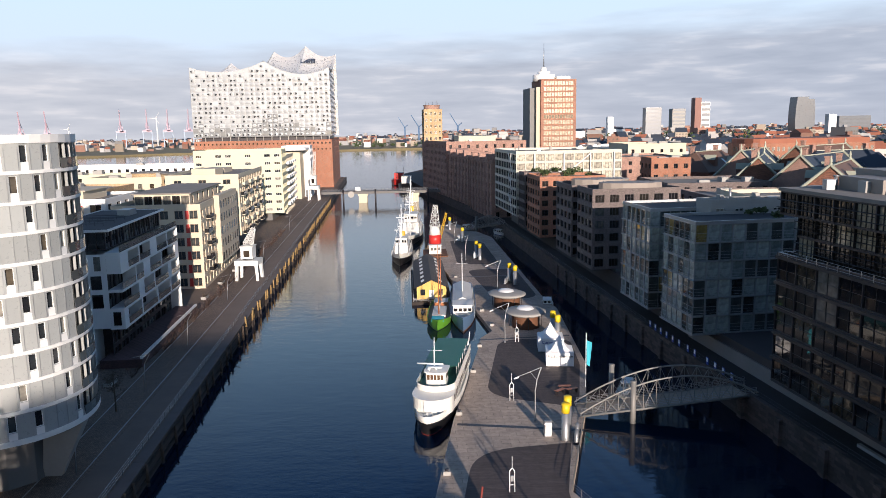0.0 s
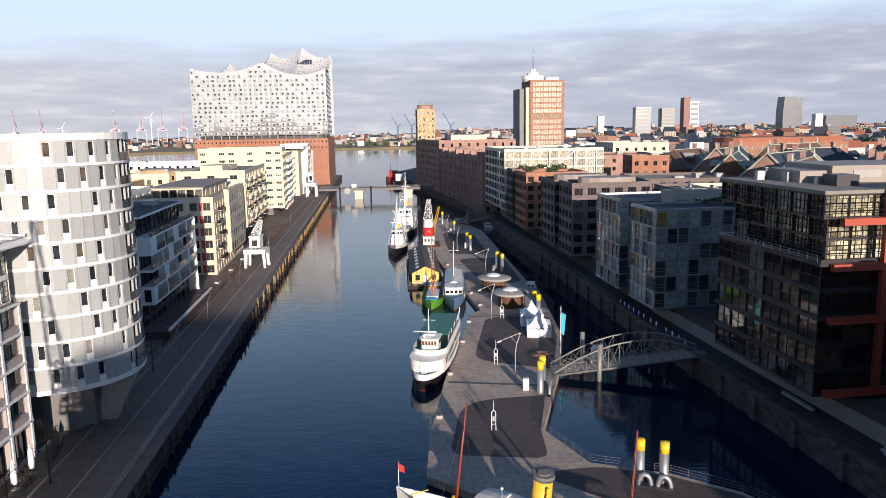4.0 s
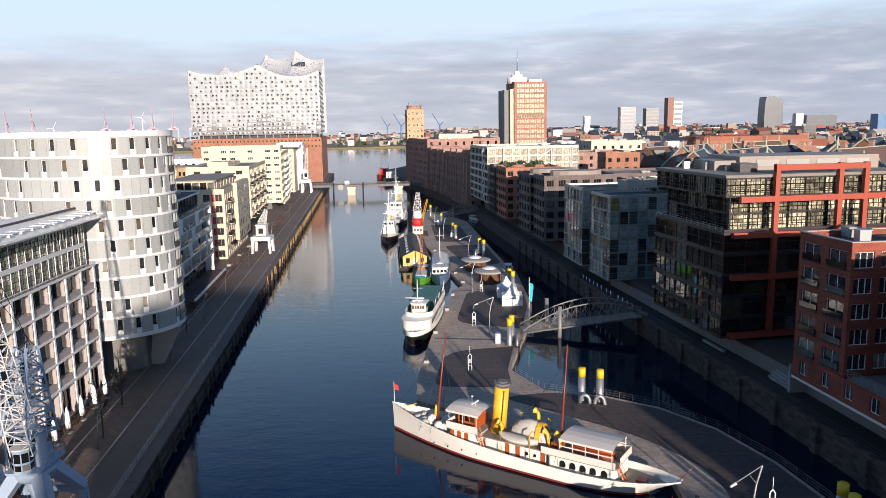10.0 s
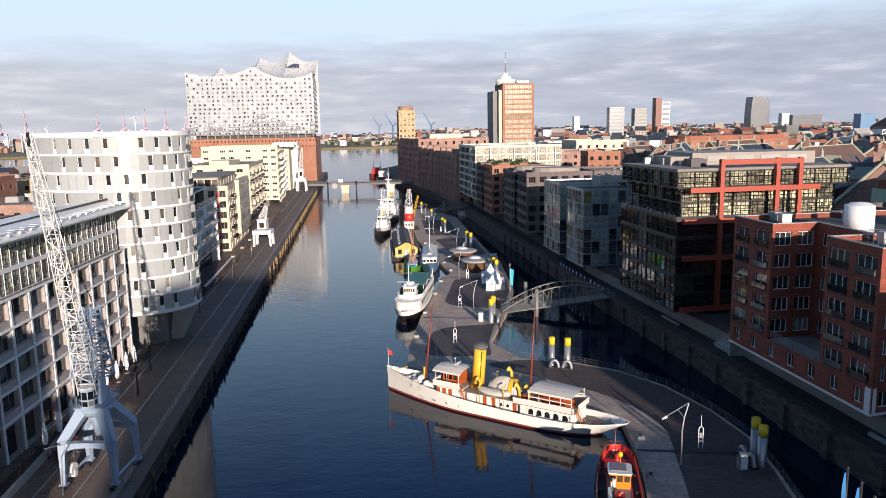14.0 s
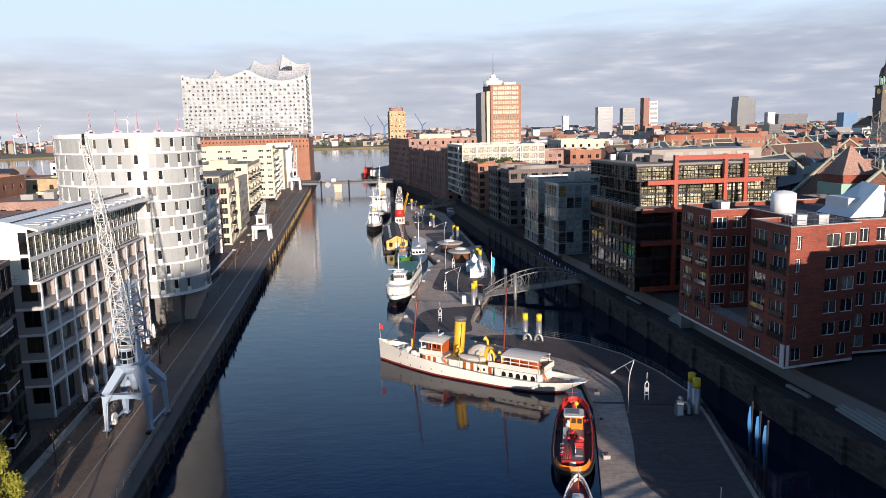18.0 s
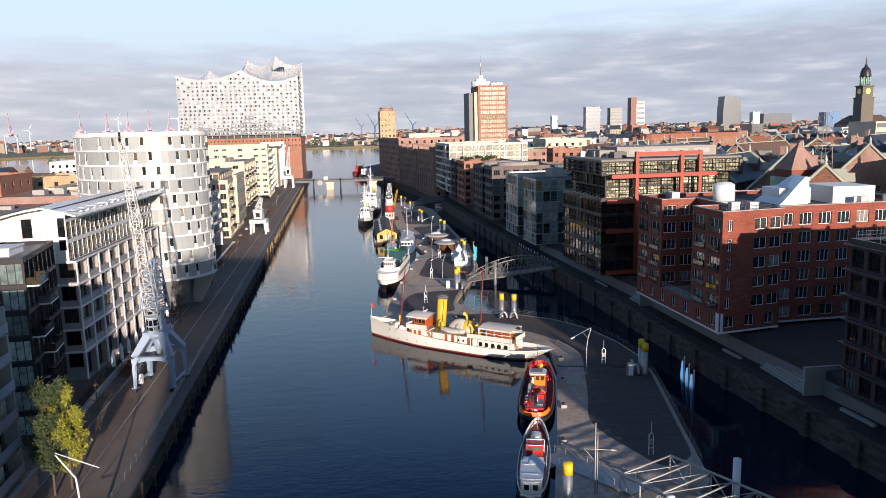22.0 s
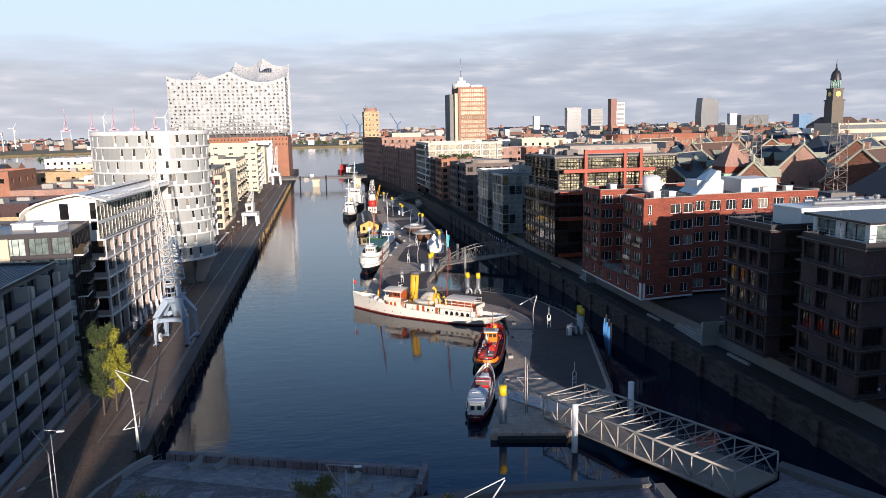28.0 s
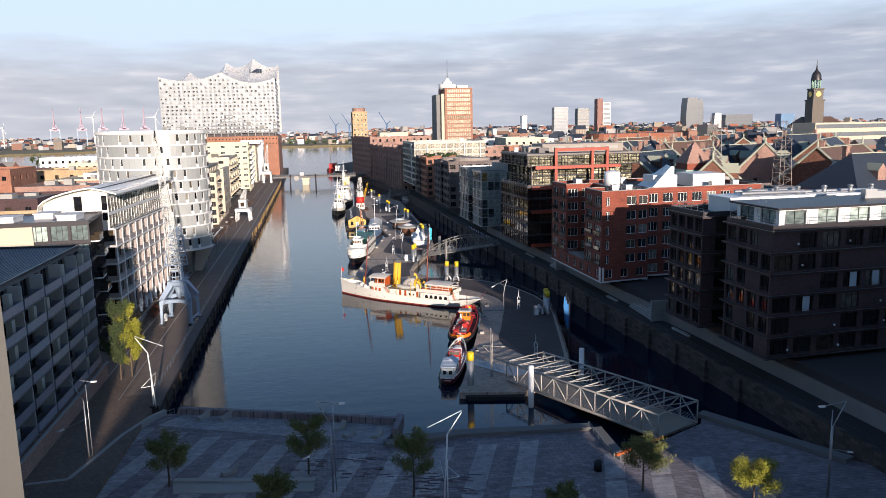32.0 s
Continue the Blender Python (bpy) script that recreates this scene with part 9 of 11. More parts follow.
def concert_hall():
    X0, X1, Y = -153.0, -56.5, 530.0
    root = thing("concert_hall", (-105, 570, 3), "wave-roofed white glass concert hall on an old brick warehouse", "concert hall")
    base = [(X0, Y), (X1, Y), (-62.4, 640), (-120, 640)]
    g = Geo()
    wall(g, root, base[0], base[1], 2.8, 36.6, 8, 34, 1.0, 1.2, 1.4, 1, 1, DARKMETAL, GLASSDARK, skip=lambda i, j: j < 6, rows=True)
    wall(g, root, base[1], base[2], 2.8, 36.6, 8, 20, 1.0, 1.2, 1.4, 1, 1, DARKMETAL, GLASSDARK, rows=True)
    wall(g, root, base[2], base[3], 2.8, 36.6)
    wall(g, root, base[3], base[0], 2.8, 36.6)
    g.quad([(*p, 36.6) for p in base])
    part("brick_base", g, ORANGEBRICK, root, "orange brick warehouse base")
    part("gallery", Geo().prism(ring_poly(base, -3.5), 36.6, 39.4), DARKMETAL, root, "dark recessed public gallery")
    for i in range(17):
        part("gallery_column", Geo().tube((X0 + 2 + i * 5.8, Y + 1.2, 36.6), (X0 + 2 + i * 5.8, Y + 1.2, 39.4), 0.35, 0.35, 8), CONCRETE, root)
    cusp = [(0.0, 87.6), (0.535, 91.4), (1.0, 86.4)]

    def crest(u):
        for (a, za), (b, zb) in zip(cusp, cusp[1:]):
            if u <= b:
                k = (u - a) / (b - a)
                return za + (zb - za) * k - 4 * k * (1 - k) * (5.2 if a == 0 else 6.6)
        return cusp[-1][1]
    back = [(0.0, 90.0), (0.105, 96.5), (0.476, 104.8), (0.745, 108.8), (1.0, 102.0)]
    sag = {0.0: 1.0, 0.105: 11.0, 0.476: 6.5, 0.745: 4.5}

    def crest2(u):
        for (a, za), (b, zb) in zip(back, back[1:]):
            if u <= b:
                k = (u - a) / (b - a)
                return za + (zb - za) * k - 4 * k * (1 - k) * sag[a]
        return back[-1][1]
    # panelled front
    cols, rws, zb, zt = 26, 13, 39.4, 80.0
    cw, rh = (X1 - X0) / cols, (zt - zb) / rws
    part("front_wall", Geo().sheet([[(X0 + (X1 - X0) * i / 48, Y + 0.12, zb if j == 0 else crest(i / 48)) for i in range(49)] for j in (0, 1)], 0, False), HALLWHITE, root)

    def panel(kind, clear=False):
        p = Geo()
        b = 0.15 if kind else 0.05
        rows = [[(-cw / 2 + 0.07 + (cw - 0.14) * i / 6, -b * math.sin(math.pi * i / 6) * math.sin(math.pi * j / 4), 0.06 + (rh - 0.12) * j / 4) for i in range(7)] for j in range(5)]
        p.sheet(rows, 0)
        ring = [2 * math.pi * i / 16 for i in range(16)]
        rx, rz, ox = ((0, 0, 0), (1.5, 1.1, 0.1), (1.6, 1.2, 0), (1.35, 1.0, -0.15), (1.75, 0.9, 0), (1.0, 1.2, 0.3), (0.8, 0.6, -0.4))[kind]
        if kind:
            p.sheet([[(ox + q * rx * math.cos(t), -0.16 - 0.1 * (1 - q * q), rh * 0.5 + q * rz * math.sin(t)) for t in ring] for q in (1.0, 0.8, 0.5, 0.05)], 1, True, True)
        # dark quarter sheets paint the crescent of shade in the curved openings
        if kind in (2, 3, 5):
            s = -1 if kind == 2 else 1
            arc = [math.pi + math.pi * 0.5 * i / 8 for i in range(9)]
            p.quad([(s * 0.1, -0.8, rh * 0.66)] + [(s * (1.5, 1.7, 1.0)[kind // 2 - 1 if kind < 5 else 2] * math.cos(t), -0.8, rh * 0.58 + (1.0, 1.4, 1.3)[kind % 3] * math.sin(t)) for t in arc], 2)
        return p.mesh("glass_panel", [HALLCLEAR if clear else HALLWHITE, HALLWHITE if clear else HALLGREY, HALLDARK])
    kinds = [panel(k) for k in range(7)]
    clear_kinds = [panel(k, True) for k in range(7)]
    random.seed(11)
    for j in range(rws + 3):
        for i in range(cols):
            if zb + (j + 1) * rh > min(crest(i / cols), crest((i + 1) / cols)):
                continue
            k = random.choice((0, 1, 4, 5, 6, 2)) if (i + j) % 2 else random.choice((1, 5, 2, 2, 3, 3))
            part("glass_panel", (clear_kinds if j + 2.2 * random.random() < 2.4 + 2.4 * max(0, 1 - abs(i - cols * 0.52) / 5) else kinds)[k], None, root, m=pose(X0 + (i + 0.5) * cw, Y, zb + j * rh))
    g = Geo()
    for i in range(cols + 1):
        x = X0 + i * cw
        g.box(x - 0.08, x + 0.08, Y - 0.2, Y + 0.1, zb, crest(i / cols))
    for j in range(rws + 2):
        z = zb + j * rh
        g.box(X0, X1, Y - 0.18, Y + 0.1, z - 0.07, z + 0.07) if z < 80.1 else None
    part("mullion_grid", g, surface("grey_facade_joint", (0.28, 0.285, 0.29), 0.5), root)
    # north side
    A, B = Vector((X1, Y)), Vector((-62.4, 640))
    g = Geo().sheet([[(*A.lerp(B, i / 30), zb if j == 0 else 86.0 + 14 * (i / 30) - 5 * abs(math.sin(2 * math.pi * i / 30))) for i in range(31)] for j in (0, 1)], 0, False)
    part("north_wall", g, GLASSPALE, root)
    g = Geo()
    for i in range(28):
        p = A.lerp(B, i / 28)
        for j in range(12):
            if (i * 7 + j * 3) % 4 < 2:
                g.obox((p.x + 0.1, p.y, zb + 2 + j * 3.7), (0.3, 1.6, 1.6))
    part("north_opening", g, GLASSDARK, root, "dark openings in the side facade", kind="stuff")
    rows = []
    us = sorted([i / 40 for i in range(41)] + [0.105, 0.476, 0.535, 0.745])
    for j in range(9):
        v = j / 8
        rows.append([(X0 + (X1 - X0) * u + v * ((-150 + 91.6 * u) - (X0 + (X1 - X0) * u)), Y + 0.1 + 70 * v, crest(u) + (crest2(u) - crest(u)) * v - 22 * v * (1 - v)) for u in us])
    part("roof", Geo().sheet(rows, 0, False), surface("white_disc_roof", (0.66, 0.65, 0.63), 0.5, var=0.45, big=0.25, fine=0.7), root, "curved white roof with peaks")
    dots = Geo()
    random.seed(12)
    for _ in range(900):
        u, v = random.uniform(0.02, 0.98), random.uniform(0.02, 0.96)
        x, y = X0 + (X1 - X0) * u + v * ((-150 + 91.6 * u) - (X0 + (X1 - X0) * u)), Y + 0.1 + 70 * v
        z = crest(u) + (crest2(u) - crest(u)) * v - 22 * v * (1 - v) + 0.25
        r = random.uniform(0.25, 0.55)
        dots.quad([(x + r * math.cos(t), y + r * math.sin(t) * 0.8, z + r * math.sin(t) * 0.55) for t in (0, 1.05, 2.1, 3.14, 4.19, 5.24)])
    mouth = [Vector((-82.0, 571.0, 92.9)), Vector((-72.5, 583.6, 93.9)), Vector((-73.3, 591.6, 98.1)), Vector((-83.4, 582.4, 97.4))]
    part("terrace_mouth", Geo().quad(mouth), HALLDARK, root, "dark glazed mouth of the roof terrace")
    for i in range(1, 6):
        part("terrace_post", Geo().tube(mouth[0].lerp(mouth[1], i / 6), mouth[3].lerp(mouth[2], i / 6), 0.22, 0.22, 6), HALLWHITE, root)
    part("roof_disc", dots, HALLGREY, root, "grey sequin discs on the roof", kind="stuff")
    part("back_wall", Geo().sheet([[(-150 + 91.6 * u, 600.2, 39.4 if j == 0 else crest2(u)) for u in us] for j in (1, 0)], 0, False), GLASSPALE, root)
    return root


concert_hall()


# ---- neighbouring blocks behind both quays ----
def plain_block(x0, x1, y0, y1, z0, z1, m, cols=6, floors=5, roof=ROOFGREY, label="brick apartment block of the quarter", fm=DARKMETAL, gm=GLASSDARK, ww=1.7, wh=1.9, name="city_block", grp="blocks of the south quarter"):
    w = dict(floors=floors, ww=ww, wh=wh, sill=0.8, nx=2, skip=lambda i, j: j < floors - (2 if x1 > -140 else 1))
    right = {1: dict(w, cols=max(3, int((y1 - y0) / 6)))} if x1 < 0 else {3: dict(w, cols=max(3, int((y1 - y0) / 6)))}
    b = block(name, label, [(x0, y0), (x1, y0), (x1, y1), (x0, y1)], z0, z1, m, {0: dict(w, cols=cols), **right}, roof, m, fmat=fm, gmat=gm, group=grp)
    random.seed(int(x0 * 7 + y0))
    for i in range(3):
        x, y = random.uniform(x0 + 3, x1 - 6), random.uniform(y0 + 2, y1 - 5)
        part("roof_plant", Geo().box(x, x + random.uniform(2, 5), y, y + random.uniform(2, 4), z1, z1 + random.uniform(0.8, 2.4)), CONCRETE, b)
    return b


for a in ((-132, -88, 92, 118, 2.8, 23.5, DARKBRICK, 8), (-108, -76, 56, 78, 2.8, 21.5, SANDBRICK, 7), (-124, -80, 8, 34, 2.8, 20.5, GREYBRICK, 8), (-186, -142, 205, 232, 2.8, 27, ORANGEBRICK, 8),
          (-118, -92, 150, 176, 2.8, 23, BROWNBRICK, 6), (-122, -90, 196, 226, 2.8, 22.5, BEIGE, 6), (-150, -102, 250, 275, 2.8, 24, SANDBRICK, 7), (-128, -96, 296, 318, 2.8, 25, CREAM, 7), (-190, -140, 120, 150, 2.8, 22, GREYBRICK, 8),
          (-180, -112, 380, 396, 2.8, 22.0, CREAM, 14), (-220, -118, 440, 456, 2.8, 24, WHITE, 22), (-205, -140, 40, 70, 2.8, 20, GREYBRICK, 9), (-240, -190, 160, 190, 2.8, 21, SANDBRICK, 8), (-215, -165, 300, 325, 2.8, 22, DARKBRICK, 8)):
    plain_block(*a)
for a in ((74, 108, 150, 172, 7.6, 26.5, CREAM, 6), (82, 116, 232, 262, 7.6, 23.5, GREYBRICK, 8), (80, 112, 186, 216, 7.6, 23, GREYBRICK, 6), (96, 112, 292, 306, 7.6, 29, ORANGEBRICK, 4), (86, 130, 352, 392, 7.6, 27, BROWNBRICK, 8),
          (118, 150, 400, 440, 7.6, 32, CREAM, 6), (112, 170, 455, 490, 7.6, 30, WHITE, 10), (100, 140, -10, 14, 7.6, 25, DARKBRICK, 7), (100, 122, 64, 92, 7.6, 24, GREYBRICK, 5)):
    plain_block(*a, name="office_block", grp="blocks of the north quarter")


rs = block("red_screen_house", "white house with tall red sliding screens and roof planting", [(-112, 204), (-84, 205), (-85, 232), (-113, 231)], 2.8, 24.5, WHITE, {0: dict(floors=6, cols=5, ww=3.0, wh=2.5, sill=0.4, nx=2), 1: dict(floors=6, cols=4, ww=3.0, wh=2.5, sill=0.4, nx=2)}, ROOFGREY, WHITE, fmat=DARKMETAL, gmat=GLASSDARK)
for j in range(6):
    for i in range(4):
        part("red_screen", Geo().box(0, 1.3, -0.12, -0.02, 0, 2.5), TUGRED, rs, "red sliding screen", m=wall_pose((-112, 204), Vector((1, 0.0357)).normalized(), Vector((0.0357, -1)).normalized(), 2.2 + i * 5.6 + (j % 2) * 1.6, 3.2 + j * 3.6, 0))
part("roof_storey", Geo().box(-108, -92, 210, 226, 24.5, 27.2).box(-109, -91, 209, 227, 27.2, 27.5), BEIGE, rs)
for x, y, r in ((-92, 300, 8.0), (-108, 309, 7.0)):
    dr = placed("drum_house", pose(x, y, 2.8), "round sand-coloured brick house", "building", "round brick houses")
    part("wall", Geo().lathe((0, 0, 0), [(r, 0), (r, 24.5)], 28), SANDBRICK, dr)
    part("roof", Geo().tube((0, 0, 24.2), (0, 0, 24.6), r + 0.3, r + 0.3, 28), ROOFGREY, dr)
    for i in range(8):
        a = 4.1 + i * 0.3
        for z in (17.0, 20.4):
            part("window", Geo().obox((0, 0, 0.9), (1.1, 0.3, 1.8)), GLASSDARK, dr, m=Matrix.Translation((r * math.cos(a), r * math.sin(a), z)) @ Matrix.Rotation(a + math.pi / 2, 4, "Z"))


# ---- brick warehouse district with gabled roofs ----
def warehouse(x, y, ang, w, d, ez, rz, wallm, roofm, trim, hip=False, windows=True):
    """A brick shed under one ridge, its gables edged with pale copper, or hipped."""
    t = placed("gabled_warehouse", pose(x, y, 7.6, 0, 0, ang), "red brick warehouse with a steep slate roof and copper trim", "warehouse", "gabled warehouses")
    g = Geo()
    P = [(-w / 2, -d / 2), (w / 2, -d / 2), (w / 2, d / 2), (-w / 2, d / 2)]
    e, r = ez - 7.6, rz - 7.6
    for i in range(4):
        n = max(3, int((w if i % 2 == 0 else d) / 5))
        wall(g, t, P[i], P[(i + 1) % 4], 0, e, *((4, n, 1.3, 2.0, 0.9, 1, 1, DARKMETAL, GLASSDARK) if windows and i in (0, 3) else ()), **(dict(skip=lambda i, j: j < 2) if windows and i in (0, 3) else {}))
    q = w / 2 - (d * 0.42 if hip else 0)
    if not hip:
        g.quad([(-w / 2, d / 2, e), (-w / 2, -d / 2, e), (-w / 2, 0, r)]).quad([(w / 2, -d / 2, e), (w / 2, d / 2, e), (w / 2, 0, r)])
    part("wall", g, wallm, t)
    for s in (-1, 1):
        c = [(-s * (w / 2 + 0.3), s * (-d / 2 - 0.5) * -1 * -1, e - 0.2), (s * (w / 2 + 0.3), s * (-d / 2 - 0.5), e - 0.2), (s * q, 0, r + 0.2), (-s * q, 0, r + 0.2)]
        c[0] = (-s * (w / 2 + 0.3), s * (-d / 2 - 0.5), e - 0.2)
        part("roof_slope", Geo().quad([c[0], c[1], c[2], c[3]] if s > 0 else c), roofm, t)
        a, b = Vector((0, s * (-d / 2), e)), Vector((0, 0, r + 0.25))
        lights = Geo()
        for i in range(int(w / 9)):
            x0 = -w / 2 + 7 + i * 9
            if abs(x0) < q - 3:
                u, v = a.lerp(b, 0.3 + 0.15 * (i % 2)), a.lerp(b, 0.55 + 0.15 * (i % 2))
                lights.sheet([[(x0, u.y, u.z + 0.2), (x0 + 2.0, u.y, u.z + 0.2)], [(x0, v.y, v.z + 0.2), (x0 + 2.0, v.y, v.z + 0.2)]], 0, False)
        if lights.f:
            part("skylight_row", lights, GLASS, t)
        for i in range(2 if windows else 1):
            x0 = -w * 0.22 + i * w * 0.4
            m = a.lerp(b, 0.45)
            part("dormer", Geo().prism([(x0 - 1.6, m.y - 1.2 * s * 2), (x0 + 1.6, m.y - 1.2 * s * 2), (x0 + 1.6, m.y + 2 * s), (x0 - 1.6, m.y + 2 * s)][::s], m.z - 2.5, m.z + 1.0).quad([(x0 - 1.9, m.y - 2.6 * s, m.z + 1.0), (x0 + 1.9, m.y - 2.6 * s, m.z + 1.0), (x0, m.y - 2.6 * s, m.z + 3.2)][::s], 0).quad([(x0 - 1.9, m.y - 2.6 * s, m.z + 1.0), (x0, m.y - 2.6 * s, m.z + 3.2), (x0, m.y + 3 * s, m.z + 3.2), (x0 - 1.9, m.y + 3 * s, m.z + 1.0)][::s], 1).quad([(x0, m.y - 2.6 * s, m.z + 3.2), (x0 + 1.9, m.y - 2.6 * s, m.z + 1.0), (x0 + 1.9, m.y + 3 * s, m.z + 1.0), (x0, m.y + 3 * s, m.z + 3.2)][::s], 1), [wallm, TRIM], t, "small dormer with a weathered copper roof")
    for s in (-1, 1):
        if hip:
            part("hip_slope", Geo().quad([(s * (w / 2 + 0.3), -s * (d / 2 + 0.5), e - 0.2), (s * (w / 2 + 0.3), s * (d / 2 + 0.5), e - 0.2), (s * q, 0, r + 0.2)]), roofm, t)
            continue
        part("gable_trim", Geo().path([(s * (w / 2 + 0.15), -d / 2 - 0.7, e - 0.2), (s * (w / 2 + 0.15), 0, r + 0.55), (s * (w / 2 + 0.15), d / 2 + 0.7, e - 0.2)], 0.6, 4), trim, t, "pale copper gable edge")
        part("finial", Geo().lathe((s * w / 2, 0, r + 0.4), [(0.6, 0), (0.3, 0.9), (0.45, 1.4), (0.02, 2.8)], 8), trim, t)
    part("ridge", Geo().box(-q, q, -0.3, 0.3, r + 0.15, r + 0.5), trim, t)
    for i in range(2):
        x0 = -w * 0.3 + i * w * 0.55
        part("chimney", Geo().box(x0, x0 + 1.5, 1.2, 2.8, r - 4, r + 2.2).box(x0 - 0.2, x0 + 1.7, 1.0, 3.0, r + 2.2, r + 2.6), BROWNBRICK, t)
    return t


TRIM = surface("pale_weathered_copper", (0.36, 0.37, 0.29), 0.6, var=0.3)
OLDBRICK = brickwork("old_red_brick", (0.2, 0.085, 0.055), (0.14, 0.08, 0.06), 0.6, 0.22)
RUSTROOF = surface("rust_brown_roof", (0.13, 0.075, 0.055), 0.7, var=0.3)
random.seed(17)
for i in range(9):
    warehouse(124 + (i % 2) * 9 + i * 1.5, 102 + i * 29, 62 - (i % 3) * 9, 44, 20, 20.5 + (i % 3), 30.5 + (i % 2) * 1.4, (OLDBRICK, BROWNBRICK)[i % 2], ROOFSLATE if i % 4 else RUSTROOF, TRIM, i % 5 == 3, i < 5)
for i in range(8):
    warehouse(172 + (i % 2) * 10, 84 + i * 34, 12 + (i % 3) * 24, 46, 24, 21.0 + (i % 2), 31.5 + (i % 3), (OLDBRICK, BROWNBRICK)[(i + 1) % 2], RUSTROOF if i % 3 == 1 else ROOFSLATE, TRIM, i % 3 == 0, i < 3)
for i in range(8):
    warehouse(238 + (i % 2) * 16, 30 + i * 44, 70 - (i % 3) * 22, 54, 26, 22.0, 32 + (i % 3), OLDBRICK, (RUSTROOF, ROOFSLATE, COPPER if i == 2 else ROOFSLATE)[i % 3], TRIM, i % 4 == 1, False)
# long red building with rounded end, and a turret in scaffolding
P = [(196 + 8 * math.cos(t) - 0, 428 + 18 * math.sin(t)) for t in [math.pi / 2 + math.pi * i / 6 for i in range(7)]] + [(262, 410), (262, 446)]
lr = block("long_red_building", "long orange-red brick building with a dark red roof", P, 7.6, 30.5, ORANGEBRICK, {6: dict(floors=5, cols=22, ww=1.5, wh=2.4, sill=1.0, nx=1, rows=True), **{i: dict(floors=5, cols=3, ww=1.4, wh=2.4, sill=1.0, nx=1, rows=True) for i in range(3, 6)}}, ROOFTILE, ORANGEBRICK)
part("roof_slope", Geo().prism(ring_poly(P, -2.0), 30.5, 34.0), ROOFTILE, lr, "dark red tiled roof")


def pylon(x, y, z0, z1):
    p = placed("lattice_scaffold_tower", pose(x, y, z0), "slim grey scaffold tower rising above the roofs", "scaffold tower", "scaffold towers")
    g = Geo()
    lattice(g, (0, 0, 0), (0.05, 0, z1 - z0), 3.4, 2.4, 10, 0.075)
    part("lattice", g, surface("weathered_brown_steel", (0.24, 0.21, 0.19), 0.6, 0.3), p)
    part("base", Geo().box(-2.7, 2.7, -2.7, 2.7, -18.5, -1.6), ORANGEBRICK, p, "orange brick plinth")
    part("base_cap", Geo().box(-3.0, 3.0, -3.0, 3.0, -1.6, 0), DARKCONC, p)


pylon(119.3, 92.5, 25.0, 44.4)
pylon(112.0, 43.0, 26.0, 42.6)
tu = placed("brick_turret", pose(112, 92, 7.6), "brick turret with a pointed roof wrapped in green netting", "turret")
part("shaft", Geo().box(-4, 4, -4, 4, 0, 22), REDBRICK, tu)
part("spire", Geo().quad([(-4.4, -4.4, 22), (4.4, -4.4, 22), (0, 0, 29)]).quad([(4.4, -4.4, 22), (4.4, 4.4, 22), (0, 0, 29)]).quad([(4.4, 4.4, 22), (-4.4, 4.4, 22), (0, 0, 29)]).quad([(-4.4, 4.4, 22), (-4.4, -4.4, 22), (0, 0, 29)]), BROWNBRICK, tu)
part("netting", Geo().box(-4.8, 4.8, -4.8, 4.8, 10, 20), COPPER, tu, "green scaffold netting")

# ---- church with a clock tower ----
ch = placed("church", pose(763, 999, 4), "baroque church with a tall dark clock tower", "church")
part("nave", Geo().box(-14, 58, 0, 50, 0, 27).quad([(-14, 0, 27), (58, 0, 27), (48, 25, 41), (-6, 25, 41)], 1).quad([(58, 50, 27), (-14, 50, 27), (-6, 25, 41), (48, 25, 41)], 1).quad([(58, 0, 27), (58, 50, 27), (48, 25, 41)], 1).quad([(-14, 50, 27), (-14, 0, 27), (-6, 25, 41)], 1), [BROWNBRICK, RUSTROOF], ch, "brick nave with a hipped roof")
part("tower", Geo().box(-10, 10, -10, 10, 0, 66).box(-11, 11, -11, 11, 66, 68).box(-8.5, 8.5, -8.5, 8.5, 68, 84).box(-9.5, 9.5, -9.5, 9.5, 84, 86), surface("weathered_tower", (0.14, 0.12, 0.1), 0.8), ch)
part("clock_face", Geo().tube((0, -8.55, 77), (0, -8.9, 77), 4.2, 4.2, 24), CLOCK, ch, "gilded clock face")
part("clock_face", Geo().tube((-8.55, 0, 77), (-8.9, 0, 77), 4.2, 4.2, 24), CLOCK, ch, "gilded clock face")
for i in range(8):
    a = i * math.pi / 4
    part("lantern_column", Geo().tube((6.5 * math.cos(a), 6.5 * math.sin(a), 86), (6.5 * math.cos(a), 6.5 * math.sin(a), 99), 1.0, 1.0, 8), COPPER, ch)
part("dome", Geo().lathe((0, 0, 99), [(8.2, 0), (8.2, 1.5), (7.6, 4), (7.2, 8), (5.6, 12), (2.6, 15), (1.2, 19), (0.7, 24), (0.1, 33)], 20), DARKMETAL, ch, "dark copper dome and spire")

# ---- towers on the skyline ----
def slab_tower(name, label, poly, z0, z1, m, lean=0.0, bands=8, bm=None):
    t = thing(name, (poly[0][0], poly[0][1], z0), label, "tower block")
    g = Geo()
    n = len(poly)
    rows = [[(x + lean * math.sin(3.0 * k / 10) * 12, y, z0 + (z1 - z0) * k / 10) for x, y in poly] for k in range(11)]
    g.sheet(rows, 0, False, True).quad(rows[-1])
    part("wall", g, m, t)
    if bands:
        for k in range(bands):
            z = z0 + (z1 - z0) * (k + 0.3) / bands
            (x0, y0), (x1, _) = poly[0], poly[1]
            part("window_band", Geo().box(x0 + 1, x1 - 1, y0 - 0.3, y0 - 0.02, z, z + (z1 - z0) / bands * 0.5), bm or TOWERBAND, t)
    return t


